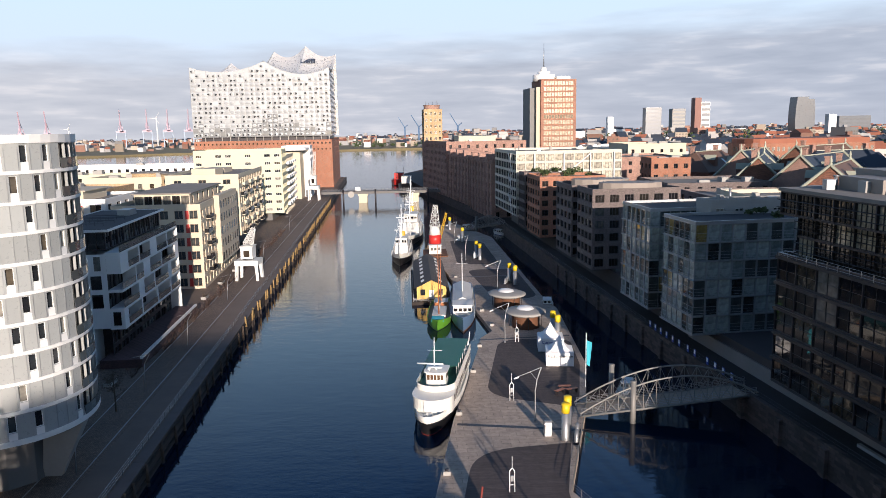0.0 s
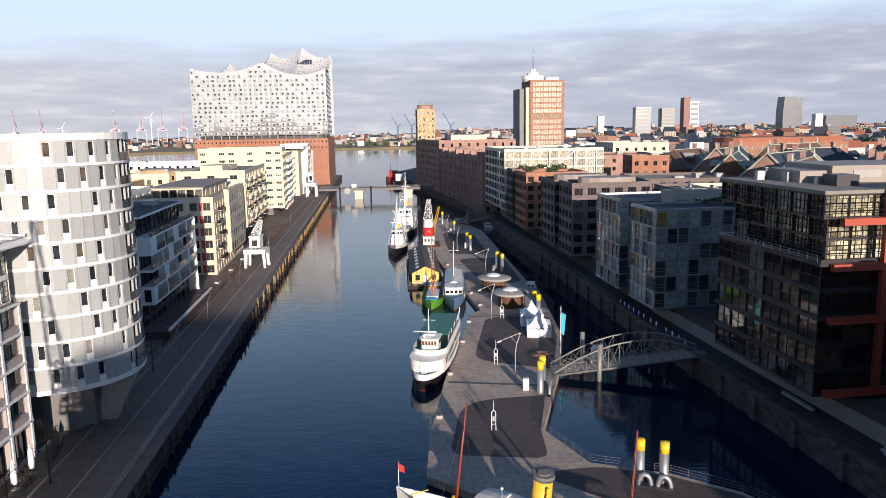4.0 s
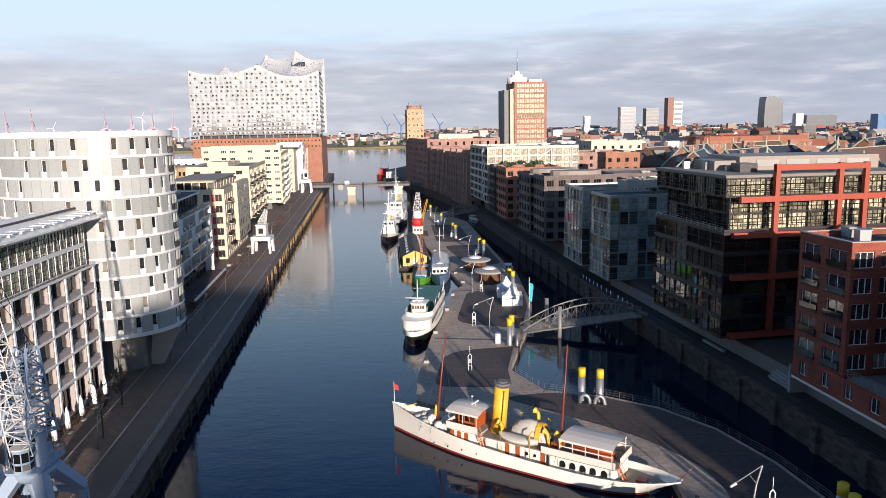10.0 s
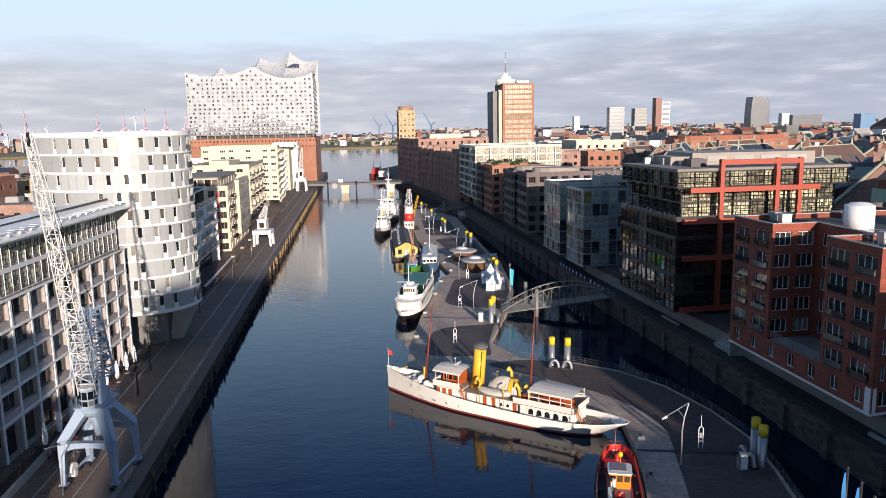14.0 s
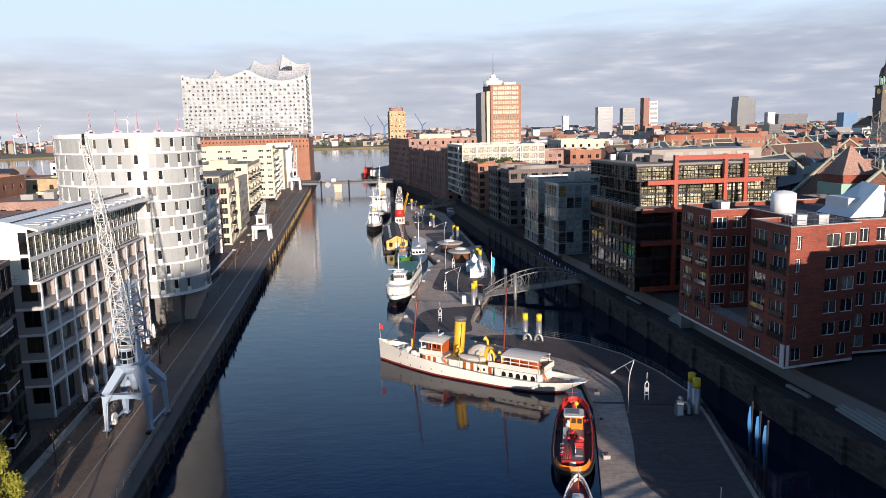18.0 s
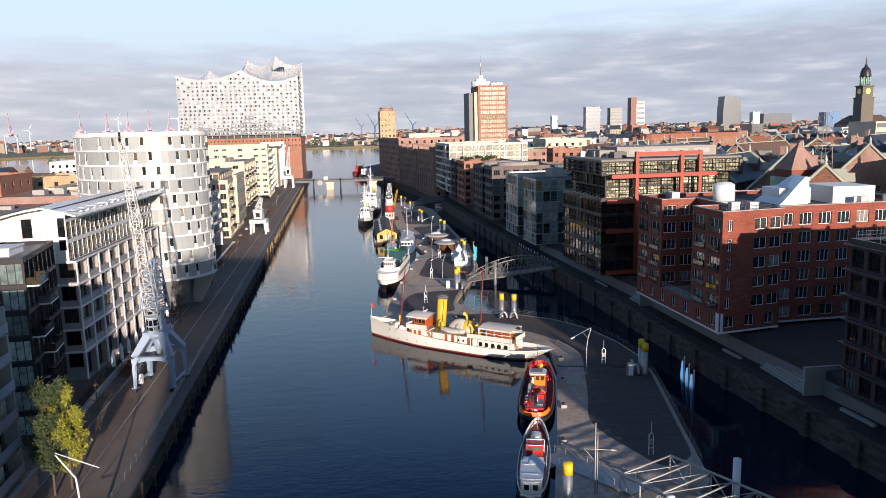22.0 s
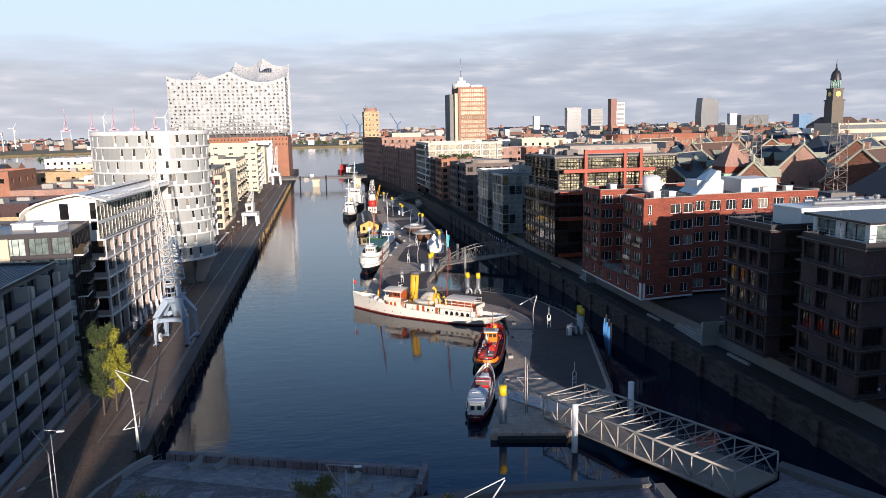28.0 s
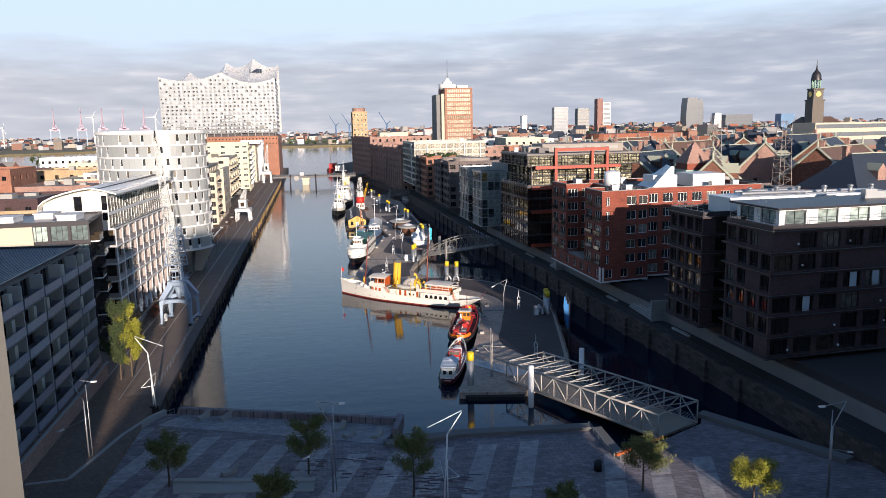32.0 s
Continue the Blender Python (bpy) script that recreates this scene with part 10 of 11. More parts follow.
TOWERBAND = surface("grey_window_band", (0.13, 0.145, 0.165), 0.3, var=0.3, fine=0.6)
GLASSTOWER = surface("blue_grey_tower_glass", (0.13, 0.14, 0.155), 0.3, 0.2, var=0.3, big=0.05, fine=0.4)
slab_tower("leaning_tower", "slanted glass tower of a pair", [(786, 1500), (810, 1500), (810, 1530), (786, 1530)], 6, 94, GLASSTOWER, -0.25, 0)
slab_tower("leaning_tower", "slanted glass tower of a pair", [(812, 1520), (832, 1520), (832, 1545), (812, 1545)], 6, 90, GLASSTOWER, 0.25, 0)
slab_tower("hotel_tower", "pale concrete hotel tower on the skyline", [(442, 1400), (472, 1400), (472, 1420), (442, 1420)], 6, 75, GLASSTOWER, 0, 10)
slab_tower("hotel_tower", "grey office tower on the skyline", [(493, 1400), (518, 1400), (518, 1420), (493, 1420)], 6, 72, CONCRETE, 0, 10)
slab_tower("brewery_tower", "slim red and white tower on the skyline", [(536, 1400), (548, 1400), (548, 1420), (536, 1420)], 6, 92, surface("dull_red_tower", (0.22, 0.1, 0.08), 0.6, var=0.2), 0, 0)
slab_tower("brewery_tower", "white lattice tower beside a red one", [(549, 1402), (566, 1402), (566, 1420), (549, 1420)], 6, 84, WHITE, 0, 8)
slab_tower("white_tower", "small white tower block", [(396, 1500), (408, 1500), (408, 1515), (396, 1515)], 6, 60, WHITE, 0, 0)
slab_tower("white_tower", "small white tower block", [(842, 1480), (858, 1480), (858, 1495), (842, 1495)], 6, 58, WHITE, 0, 0)
slab_tower("hospital_slab", "long grey slab block on the skyline", [(933, 1600), (1004, 1600), (1004, 1620), (933, 1620)], 6, 55, GLASSTOWER, 0, 6)
slab_tower("blue_block", "blue glazed office block", [(800, 1150), (826, 1150), (826, 1170), (800, 1170)], 6, 52, surface("blue_office_glass", (0.12, 0.22, 0.36), 0.3, var=0.25, big=0.1), 0, 0)
slab_tower("white_office_slab", "long white office slab with window bands", [(597, 800), (668, 800), (668, 820), (597, 820)], 6, 30, WHITE, 0, 4)
slab_tower("sand_department_block", "sandstone commercial block with a curved roof", [(470, 560), (560, 560), (560, 600), (470, 600)], 6, 38, BEIGE, 0, 4)


# ---- the rest of the town, the port and far trees ----
def town(name, label, n, seed, region, mats, hs, keep):
    random.seed(seed)
    g = Geo()
    for _ in range(n):
        x, y = region()
        if not keep(x, y):
            continue
        w, d, h = random.uniform(8, 24), random.uniform(8, 20), random.uniform(*hs)
        if random.random() < 0.04:
            h *= 1.6
        k, kr = random.choice((0, 1, 1, 2, 2, 3, 3, 4)), len(mats) - 3 + random.choice((0, 1, 1, 2))
        a = random.choice((0.0, 0.08, 0.35, -0.2))
        c, s = math.cos(a), math.sin(a)
        pts = [(x + c * u - s * v, y + s * u + c * v) for u, v in ((-w / 2, -d / 2), (w / 2, -d / 2), (w / 2, d / 2), (-w / 2, d / 2))]
        g.prism(pts, 2, h, k)
        if random.random() < 0.6 and h < 34:
            r0, r1 = [((pts[i][0] + pts[(i + 3) % 4][0]) / 2, (pts[i][1] + pts[(i + 3) % 4][1]) / 2) for i in (0, 1)]
            r1 = ((pts[1][0] + pts[2][0]) / 2, (pts[1][1] + pts[2][1]) / 2)
            t = h + random.uniform(3, 7)
            e = [(*p, h + 0.05) for p in pts]
            g.quad([e[0], e[1], (*r1, t), (*r0, t)], kr).quad([e[2], e[3], (*r0, t), (*r1, t)], kr).quad([e[1], e[2], (*r1, t)], k).quad([e[3], e[0], (*r0, t)], k)
        elif y < 1300:
            g.box(x - 2, x + 2, y - 2, y + 1, h, h + 2.5, k)
        # window strips on the walls towards the harbour
        if y < 1500 and h > 9:
            for f in range(2, int(h / 3.4)):
                z = f * 3.4
                p, q = Vector(pts[0]), Vector(pts[1])
                ln, dd, nn = wall_frame(p, q)
                m_ = max(2, int(ln / 4))
                for i in range(m_):
                    u = (i + 0.5) * ln / m_
                    o = p + dd * u + nn * 0.06
                    g.quad([(*(o - dd * 0.8), z), (*(o + dd * 0.8), z), (*(o + dd * 0.8), z + 1.8), (*(o - dd * 0.8), z + 1.8)], len(mats))
    return solid(name, g, list(mats) + [GLASSDARK], label, "houses", kind="stuff")


ISL = [surface("town_wall_" + n, c, 0.85, var=0.2, big=0.05, fine=0.6, island=0.35) for n, c in (("white", (0.45, 0.42, 0.39)), ("sand", (0.33, 0.275, 0.22)), ("red", (0.25, 0.135, 0.1)), ("grey", (0.24, 0.235, 0.235)), ("pale", (0.55, 0.55, 0.55)))]
ROOFS = [ROOFTILE, ROOFSLATE, surface("pale_flat_roof", (0.35, 0.33, 0.31), 0.9, var=0.3, island=0.4)]


def north_free(x, y):
    if x < right_x(min(y, 630)) + 105 and y < 500:
        return False
    if 110 < x < 305 and 20 < y < 460:
        return False
    return (abs(x - 763) > 70 or abs(y - 1010) > 60) and not (x < 118 and y < 540)


town("town_north", "dense rows of brick, sand and white town houses to the horizon", 2600, 21, lambda: (random.uniform(100, 1150), random.uniform(60, 1350)), ISL + ROOFS, (12, 23), lambda x, y: north_free(x, y) and x > 60 + (y - 600) * 0.25 * (y > 600))
town("town_far", "distant houses and tower blocks along the horizon", 4200, 22, lambda: (random.uniform(120, 2600), random.uniform(1350, 3900)), ISL + ROOFS, (10, 27), lambda x, y: y > 1580 or x > 420)
town("port_sheds", "low pale port sheds and silos beyond the river", 900, 23, lambda: (random.uniform(-2600, 120), random.uniform(1650, 3800)), ISL + ROOFS, (6, 17), lambda x, y: True)
town("south_quarter", "low brick and pale blocks of the southern quarter", 130, 24, lambda: (random.uniform(-860, -250), random.uniform(-60, 640)), ISL + ROOFS, (7, 17), lambda x, y: True)
town("port_land_sheds", "pale warehouses on the port land", 160, 25, lambda: (random.uniform(-2400, -930), random.uniform(200, 1150)), ISL + ROOFS, (6, 16), lambda x, y: True)


def port_crane(x, y, s):
    c = placed("container_crane", pose(x, y, 3, 0, 0, 20), "distant pink-red container crane with its boom raised", "crane", "container cranes")
    for a in (-12, 12):
        part("leg", Geo().box(a - 1.2, a + 1.2, -8, -5.6, 0, 52 * s).box(a - 1.2, a + 1.2, 5.6, 8, 0, 52 * s), CRANEBLUE, c)
    part("girder", Geo().box(-13, 13, -9, 9, 46 * s, 51 * s).box(-4, 4, -26, 8, 51 * s, 55 * s), PINK, c)
    part("boom", Geo().tube((0, -6, 54 * s), (0, -26, 112 * s), 1.7, 1.1, 4), PINK, c, "raised pink boom")
    part("apex", Geo().tube((-6, 4, 52 * s), (0, -4, 82 * s), 0.9, 0.9, 4).tube((6, 4, 52 * s), (0, -4, 82 * s), 0.9, 0.9, 4).tube((0, -4, 82 * s), (0, -24, 100 * s), 0.5, 0.5, 4), PINK, c)


PINK = surface("faded_pink_crane_paint", (0.5, 0.36, 0.43), 0.6, var=0.15)
for x in (-1040, -985, -930, -872, -815):
    port_crane(x, 1700, 0.82)
for x in (-826, -752, -694, -636, -578):
    port_crane(x, 2150, 0.95)
for x, y in ((60, 2400), (95, 2500), (10, 2900), (180, 2300)):
    sc = placed("shipyard_crane", pose(x - 40, y, 3), "distant blue shipyard slewing crane", "crane", "shipyard cranes")
    part("tower", Geo().tube((0, 0, 0), (0, 0, 45), 3, 2.5, 6), BOATBLUE, sc)
    part("jib", Geo().tube((0, 0, 45), (-24, 0, 84), 1.6, 1.0, 4).tube((0, 0, 45), (12, 0, 56), 1.5, 1.5, 4), BOATBLUE, sc)
for x, y, h in ((-640, 1900, 75), (-330, 1250, 62), (-886, 1960, 52)):
    wt_ = placed("wind_turbine", pose(x, y, 3), "white wind turbine at rest", "wind turbine", "wind turbines")
    part("tower", Geo().tube((0, 0, 0), (0, 0, h), 2.0, 1.2, 10), WHITE, wt_)
    part("nacelle", Geo().box(-1.5, 1.5, -3, 4, h, h + 3), WHITE, wt_)
    for i in range(3):
        a = 0.5 + i * 2 * math.pi / 3
        part("blade", Geo().tube((0, -3.2, h + 1.5), (18 * math.sin(a), -3.2, h + 1.5 + 18 * math.cos(a)), 0.8, 0.2, 5), WHITE, wt_)


def clumps(name, label, spots, seed, size, mats):
    """Far trees as many small leaf clumps with uneven outline."""
    random.seed(seed)
    g = Geo()
    for x, y, z, r in spots:
        g.tube((x, y, z), (x, y, z + r * 0.7), r * 0.08, r * 0.05, 5, 1)
        for _ in range(70):
            a, b, q = random.uniform(0, 6.28), random.uniform(-0.6, 1), r * random.uniform(0.45, 1.0)
            c = Vector((x + q * math.cos(a) * (1 - 0.3 * b * b), y + q * math.sin(a) * (1 - 0.3 * b * b), z + r * 1.1 + q * b * 0.8))
            s = size * random.uniform(0.5, 1.3)
            u, v = Vector((random.uniform(-1, 1), random.uniform(-1, 1), random.uniform(-1, 1))).normalized(), Vector((random.uniform(-1, 1), random.uniform(-1, 1), random.uniform(-0.3, 1))).normalized()
            g.quad([c - u * s, c + v * s * 0.7, c + u * s, c - v * s * 0.7], 0)
    return solid(name, g, mats, label, "trees", kind="stuff")


random.seed(31)
clumps("far_trees", "distant trees in early leaf along the river bank", [(random.uniform(-340, 60), random.uniform(1580, 1660), 3, random.uniform(5, 9)) for _ in range(26)] + [(random.uniform(-700, -330), random.uniform(720, 800), 3, random.uniform(6, 10)) for _ in range(40)], 32, 1.8, [LEAFDARK, BARK])
clumps("roof_shrubs", "shrubs and small trees on the roof terraces", [(random.uniform(43, 58), random.uniform(233, 262), 26.6, random.uniform(0.7, 1.4)) for _ in range(26)] + [(random.uniform(60, 64), random.uniform(121, 131), 26.6, 0.7) for _ in range(5)], 34, 0.35, [LEAFDARK, BARK])
clumps("town_trees", "trees in early leaf between the houses", [(random.uniform(320, 1400), random.uniform(600, 2200), 5, random.uniform(8, 15)) for _ in range(150)] + [(random.uniform(-300, -100), random.uniform(60, 420), 2.8, random.uniform(4, 7)) for _ in range(26)], 33, 2.2, [LEAFDARK, BARK])


# ---- plaza: stripes, benches, trees, lamps ----
g = Geo().prism([(-27.2, -31.0), (-23.9, -27.2), (6.4, -37.2), (3.9, -42.6)], 1.99, 2.02)
solid("lower_terrace", g, SLABLIGHT, "paler granite strip at the water's edge", "paving", kind="structure")
parapet = thing("harbour_parapet", (-8, -31, 2), "broad dark granite parapet blocks along the water", "parapet", kind="structure")
for i in range(16):
    p, q = Vector((-24.6, -25.6)).lerp(Vector((7.3, -35.2)), i / 16), Vector((-24.6, -25.6)).lerp(Vector((7.3, -35.2)), (i + 0.985) / 16)
    o = Vector((-0.29, -0.957)) * 1.7
    part("block", Geo().sheet([[(p.x, p.y, 1.0), (p.x, p.y, 2.55), (p.x + o.x * 0.75, p.y + o.y * 0.75, 2.95), (p.x + o.x, p.y + o.y, 2.9), (p.x + o.x, p.y + o.y, 1.9)], [(q.x, q.y, 1.0), (q.x, q.y, 2.55), (q.x + o.x * 0.75, q.y + o.y * 0.75, 2.95), (q.x + o.x, q.y + o.y, 2.9), (q.x + o.x, q.y + o.y, 1.9)]], 0, False), SLABDARK, parapet)
part("end_block", Geo().prism([(6.6, -34.9), (7.5, -35.2), (6.2, -40.3), (5.5, -39.9)], 1.0, 2.9), SLABDARK, parapet)
# dark brick dashes set into the paving
random.seed(91)
g = Geo()
for cx, cy, sx, sy, k in ((-2, -47.5, 6, 1.6, 22), (1, -50.5, 3, 1.2, 14), (11, -56, 3.5, 3, 34), (7, -53, 3, 1.2, 10)):
    for _ in range(k):
        x, y, w = cx + random.uniform(-sx, sx), cy + random.uniform(-sy, sy), random.uniform(0.5, 1.8)
        y = cy + round((y - cy) / 0.45) * 0.45
        g.obox((x, y, 2.02), (w, 0.24, 0.03), -0.18)
solid("brick_dashes", g, surface("purple_clinker", (0.1, 0.065, 0.075), 0.7, var=0.3, island=0.3), "dark clinker dashes scattered in the paving", "paving", kind="stuff")
g = Geo()
line = [(-37.8, -48.4), (-33.2, -47.9), (-31.9, -42.0), (-30.6, -35.6), (-28.4, -29.4), (-26.9, -27.2)]
for p, q in zip(line, line[1:]):
    a, b = Vector(p), Vector(q)
    o = Vector(((b - a).y, -(b - a).x)).normalized() * 0.28
    g.prism([tuple(a - o), tuple(a + o), tuple(b + o), tuple(b - o)], 1.9, 2.84)
solid("quay_kerb", g, CONCRETE, "pale kerb between the quay road and the plaza", "kerb", kind="structure")
stripes = thing("paving_bands", (0, -60, 2), "pale granite bands laid in dark paving", "paving", kind="structure")
for i in range(16):
    x = -27 + i * 5.6
    far = -32.0 - 0.39 * (x + 27) if x < 3 else (-45.2 if x < 30 else (-57 if x < 36 else -50.5 - 0.25 * abs(x - 40)))
    x0, x1 = x - 0.33 * (-36 - far) - 4.0, x + 2.5 - 0.33 * (-36 - far) - 4.0
    for near, f0 in ((-57.0, far), (-74.0, -57.6)):
        if f0 - near > 2:
            part("band", Geo().prism([(x0 - 0.33 * (far - near), near), (x1 - 0.33 * (far - near), near), (x1 - 0.33 * (far - f0), f0), (x0 - 0.33 * (far - f0), f0)], 1.99, 2.016), SLABLIGHT, stripes)
g = Geo().prism([(-29, -60), (10, -68), (10, -69), (-29, -61)], 2, 2.45).prism([(-21.0, -48.6), (-4.3, -51.3), (-4.4, -52.1), (-21.0, -49.4)], 2, 2.28).prism([(-21.0, -49.4), (-4.4, -52.1), (-4.4, -54.3), (-20.4, -52.2)], 1.98, 2.12)
solid("plaza_step", g, CONCRETE, "low concrete sitting steps across the plaza", "steps", kind="structure")
g = Geo().prism([(4.2, -42.6), (14.3, -40.9), (32.3, -41.9), (32.2, -43.4), (14.3, -42.6), (4.6, -44.2)], 2.0, 2.5).prism([(49.6, -40.6), (60.4, -57.5), (58.8, -58.2), (48.2, -41.6)], 2.0, 2.6).prism([(32.3, -43.4), (33.6, -43.4), (33.6, -51.0), (32.3, -51.6)], 1.98, 2.5)
solid("plaza_kerb", g, DARKCONC, "broad dark granite kerb along the water", "kerb", kind="structure")
ben = placed("lounge_bench", Matrix(), "pale angular concrete lounger on the terrace", "bench", "concrete loungers")
part("seat", Geo().prism([(-0.9, -0.45), (0.9, -0.45), (0.9, 0.45), (-0.9, 0.45)], 0, 0.42), CONCRETE, ben)
part("back", Geo().quad([(0.3, -0.45, 0.42), (0.9, -0.45, 0.42), (1.15, -0.45, 0.95)]).quad([(0.9, 0.45, 0.42), (0.3, 0.45, 0.42), (1.15, 0.45, 0.95)]).quad([(0.3, 0.45, 0.42), (0.3, -0.45, 0.42), (1.15, -0.45, 0.95), (1.15, 0.45, 0.95)]).quad([(0.9, -0.45, 0.42), (0.9, 0.45, 0.42), (1.15, 0.45, 0.95), (1.15, -0.45, 0.95)]), CONCRETE, ben)
ben.matrix_basis = pose(-21.2, -29.4, 2.02, 0, 0, 50)
for x, y, r in ((-18.0, -30.2, 50), (-1.7, -36.9, 40), (-0.3, -39.4, 45), (3.4, -40.2, 60), (-14.8, -48.0, 30), (24, -62, 10), (28, -63.5, 0)):
    copy_thing(ben, pose(x, y, 2.02, 0, 0, r))
bins = placed("litter_bin", pose(29.2, -54.6, 2), "round dark metal litter bin", "bin")
part("drum", Geo().tube((0, 0, 0), (0, 0, 1.1), 0.5, 0.5, 14), BLACKMETAL, bins)
part("lid", Geo().lathe((0, 0, 1.1), [(0.55, 0), (0.4, 0.2), (0.01, 0.28)], 14), DARKMETAL, bins)
ba_ = placed("red_barrier", pose(36.0, -50.9, 2, 0, 0, 27), "orange-red barrier beam at the bridge landing", "barrier")
part("beam", Geo().box(-4.4, 4.4, -0.14, 0.14, 0.75, 1.05), surface("orange_red_beam", (0.45, 0.11, 0.03), 0.5, var=0.2), ba_)
for x in (-3.6, 0, 3.6):
    part("post", Geo().box(x - 0.08, x + 0.08, -0.08, 0.08, 0, 0.75), STEELGREY, ba_)
solid("landing_planks", Geo().prism([(32.3, -51.4), (39.9, -48.3), (40.8, -50.0), (33.2, -53.2)], 1.98, 2.05), DECKWOOD, "timber landing at the bridge's foot", "decking", kind="structure")
g = Geo()
railing(g, [(-28.2, -31), (-25.6, -27.4)], 2.0, 1.0, 1.4, 0.03, 2)
railing(g, [(32.1, -42.6), (32.0, -50.9)], 2.0, 1.0, 2.0, 0.025, 2)
solid("plaza_railing", g, STEELGREY, "thin steel railing at the plaza's edge", "railing", kind="structure")


def tree(name, x, y, z, h, r, mat, label, seed, n=900, col=False, size=0.16):
    random.seed(seed)
    t = placed(name, pose(x, y, z), label, "tree", "young trees on the quay and plaza")
    g = Geo()
    g.sheet([[(c * rr * math.cos(k) + o, c * rr * math.sin(k), z) for k in [i * 0.8976 for i in range(7)]] for c, rr, o, z in ((1, 0.15, 0, 0), (1, 0.12, 0.05, h * 0.2), (1, 0.1, 0.04, h * 0.45), (1, 0.06, 0.0, h * 0.7), (1, 0.02, 0.03, h * 0.94))], 0, True, True)
    tips = []
    for i in range(24 if col else 14):
        s = random.uniform(0.1, 0.78) if col else random.uniform(0.28, 0.85)
        a = i * 2.4
        q = r * (1.0 if not col else 0.9) * (1 - 0.5 * s) * random.uniform(0.7, 1.1)
        p, e = Vector((0, 0, h * s)), Vector((q * math.cos(a), q * math.sin(a), h * s + q * (0.7 if not col else 1.6)))
        tips.append((p, e))
    part("trunk", g, BARK, t)
    for p, e in tips:
        part("limb", Geo().tube(p, e, 0.045, 0.012, 4), BARK, t)
    c = Geo()
    for _ in range(n):
        p, e = random.choice(tips)
        o = p.lerp(e, random.uniform(0.35, 1.1)) + Vector((random.gauss(0, 0.3), random.gauss(0, 0.3), random.gauss(0, 0.35))) * r * 0.32
        u, v = Vector((random.uniform(-1, 1), random.uniform(-1, 1), random.uniform(-1, 1))).normalized(), Vector((random.uniform(-1, 1), random.uniform(-1, 1), random.uniform(-1, 1))).normalized()
        s = size * random.uniform(0.6, 1.5)
        c.quad([o - u * s, o + v * s * 0.6, o + u * s, o - v * s * 0.6])
    part("crown", c, mat, t, kind="stuff")
    return t


for i, (x, y, h, r, m, lb) in enumerate(((-21.3, -50.1, 6.2, 2.9, LEAFGREEN, "young green tree on the plaza"), (-5.2, -49.7, 7.0, 2.8, LEAFGREEN, "young green tree on the plaza"), (6.8, -57.3, 7.6, 2.9, LEAFGREEN, "young yellow-green tree on the plaza"), (32.4, -60.4, 6.6, 2.9, LEAFGREEN, "young green tree on the plaza"), (42.4, -66.0, 5.6, 2.8, LEAFYELLOW, "young yellow tree on the plaza"), (-8.5, -58.5, 5.0, 2.2, LEAFGREEN, "small young tree on the plaza"), (21.0, -66.5, 5.2, 2.0, LEAFGREEN, "small young tree on the plaza"))):
    tree("plaza_tree", x, y, 2.0, h * 0.95, r * 1.05, m, lb, 50 + i, 9000, False, 0.1)
tree("poplar", -35.9, -10.8, 2.8, 14.4, 2.4, LEAFYELLOW, "tall yellow-green poplar on the south quay", 61, 16000, True, 0.13)
# shaded half of the crown: a second poplar, its shade put into the leaf colour
tree("poplar", -37.3, -12.0, 2.8, 14.2, 2.7, LEAFDARK, "tall poplar with shade painted into its dark green leaves", 62, 9000, True, 0.13)
tree("bare_tree", -38.9, 6.7, 2.8, 7.6, 2.6, BARK, "slim bare tree on the quay", 63, 260, False, 0.1)
tree("bare_tree", -40.2, 52, 2.8, 9.5, 2.4, BARK, "slim bare tree on the quay", 64, 200, False, 0.1)
tree("bare_tree", -42.0, 64, 2.8, 9.0, 2.2, BARK, "slim bare tree on the quay", 65, 200, False, 0.1)
tree("bare_tree", -43.5, 104, 2.8, 6.5, 2.6, BARK, "small bare tree before the oval tower", 66, 500, False, 0.1)
random.seed(70)
g = Geo()
for y in list(range(10, 74, 3)) + list(range(120, 300, 3)):
    x = -44.3 - 0.05 * y + random.uniform(-0.5, 0.8) if y < 30 else -43.2 - 0.03 * y + random.uniform(-0.8, 0.8)
    for _ in range(26):
        a = random.uniform(0, 6.28)
        p = Vector((x, y + random.uniform(-1.2, 1.2), 2.8))
        g.tube(p, p + Vector((math.cos(a), math.sin(a), random.uniform(0.8, 2.2))), 0.025, 0.01, 3)
solid("bare_shrubs", g, surface("reddish_twigs", (0.075, 0.045, 0.035), 0.9), "reddish bare shrubs along the house fronts", "shrubs", kind="stuff")
g = Geo()
for i in range(12):
    y = 5 + i * 3.0
    x, x2 = -43.3 - 0.055 * (y - 5), -43.3 - 0.055 * (y - 2.02)
    g.prism([(x, y), (x + 0.45, y), (x2 + 0.45, y + 2.98), (x2, y + 2.98)], 2.79, 3.65)
solid("terrace_wall", g, CONCRETE, "long low pale concrete wall of the house terraces", "wall", kind="structure")
solid("planting_bed", Geo().prism([(-45.6, 5), (-43.32, 5), (-45.25, 41), (-46.4, 41)], 2.79, 3.3), surface("dark_earth", (0.035, 0.026, 0.022), 0.95, var=0.4), "dark earth bed behind the terrace wall", "flower bed", kind="structure")
random.seed(77)
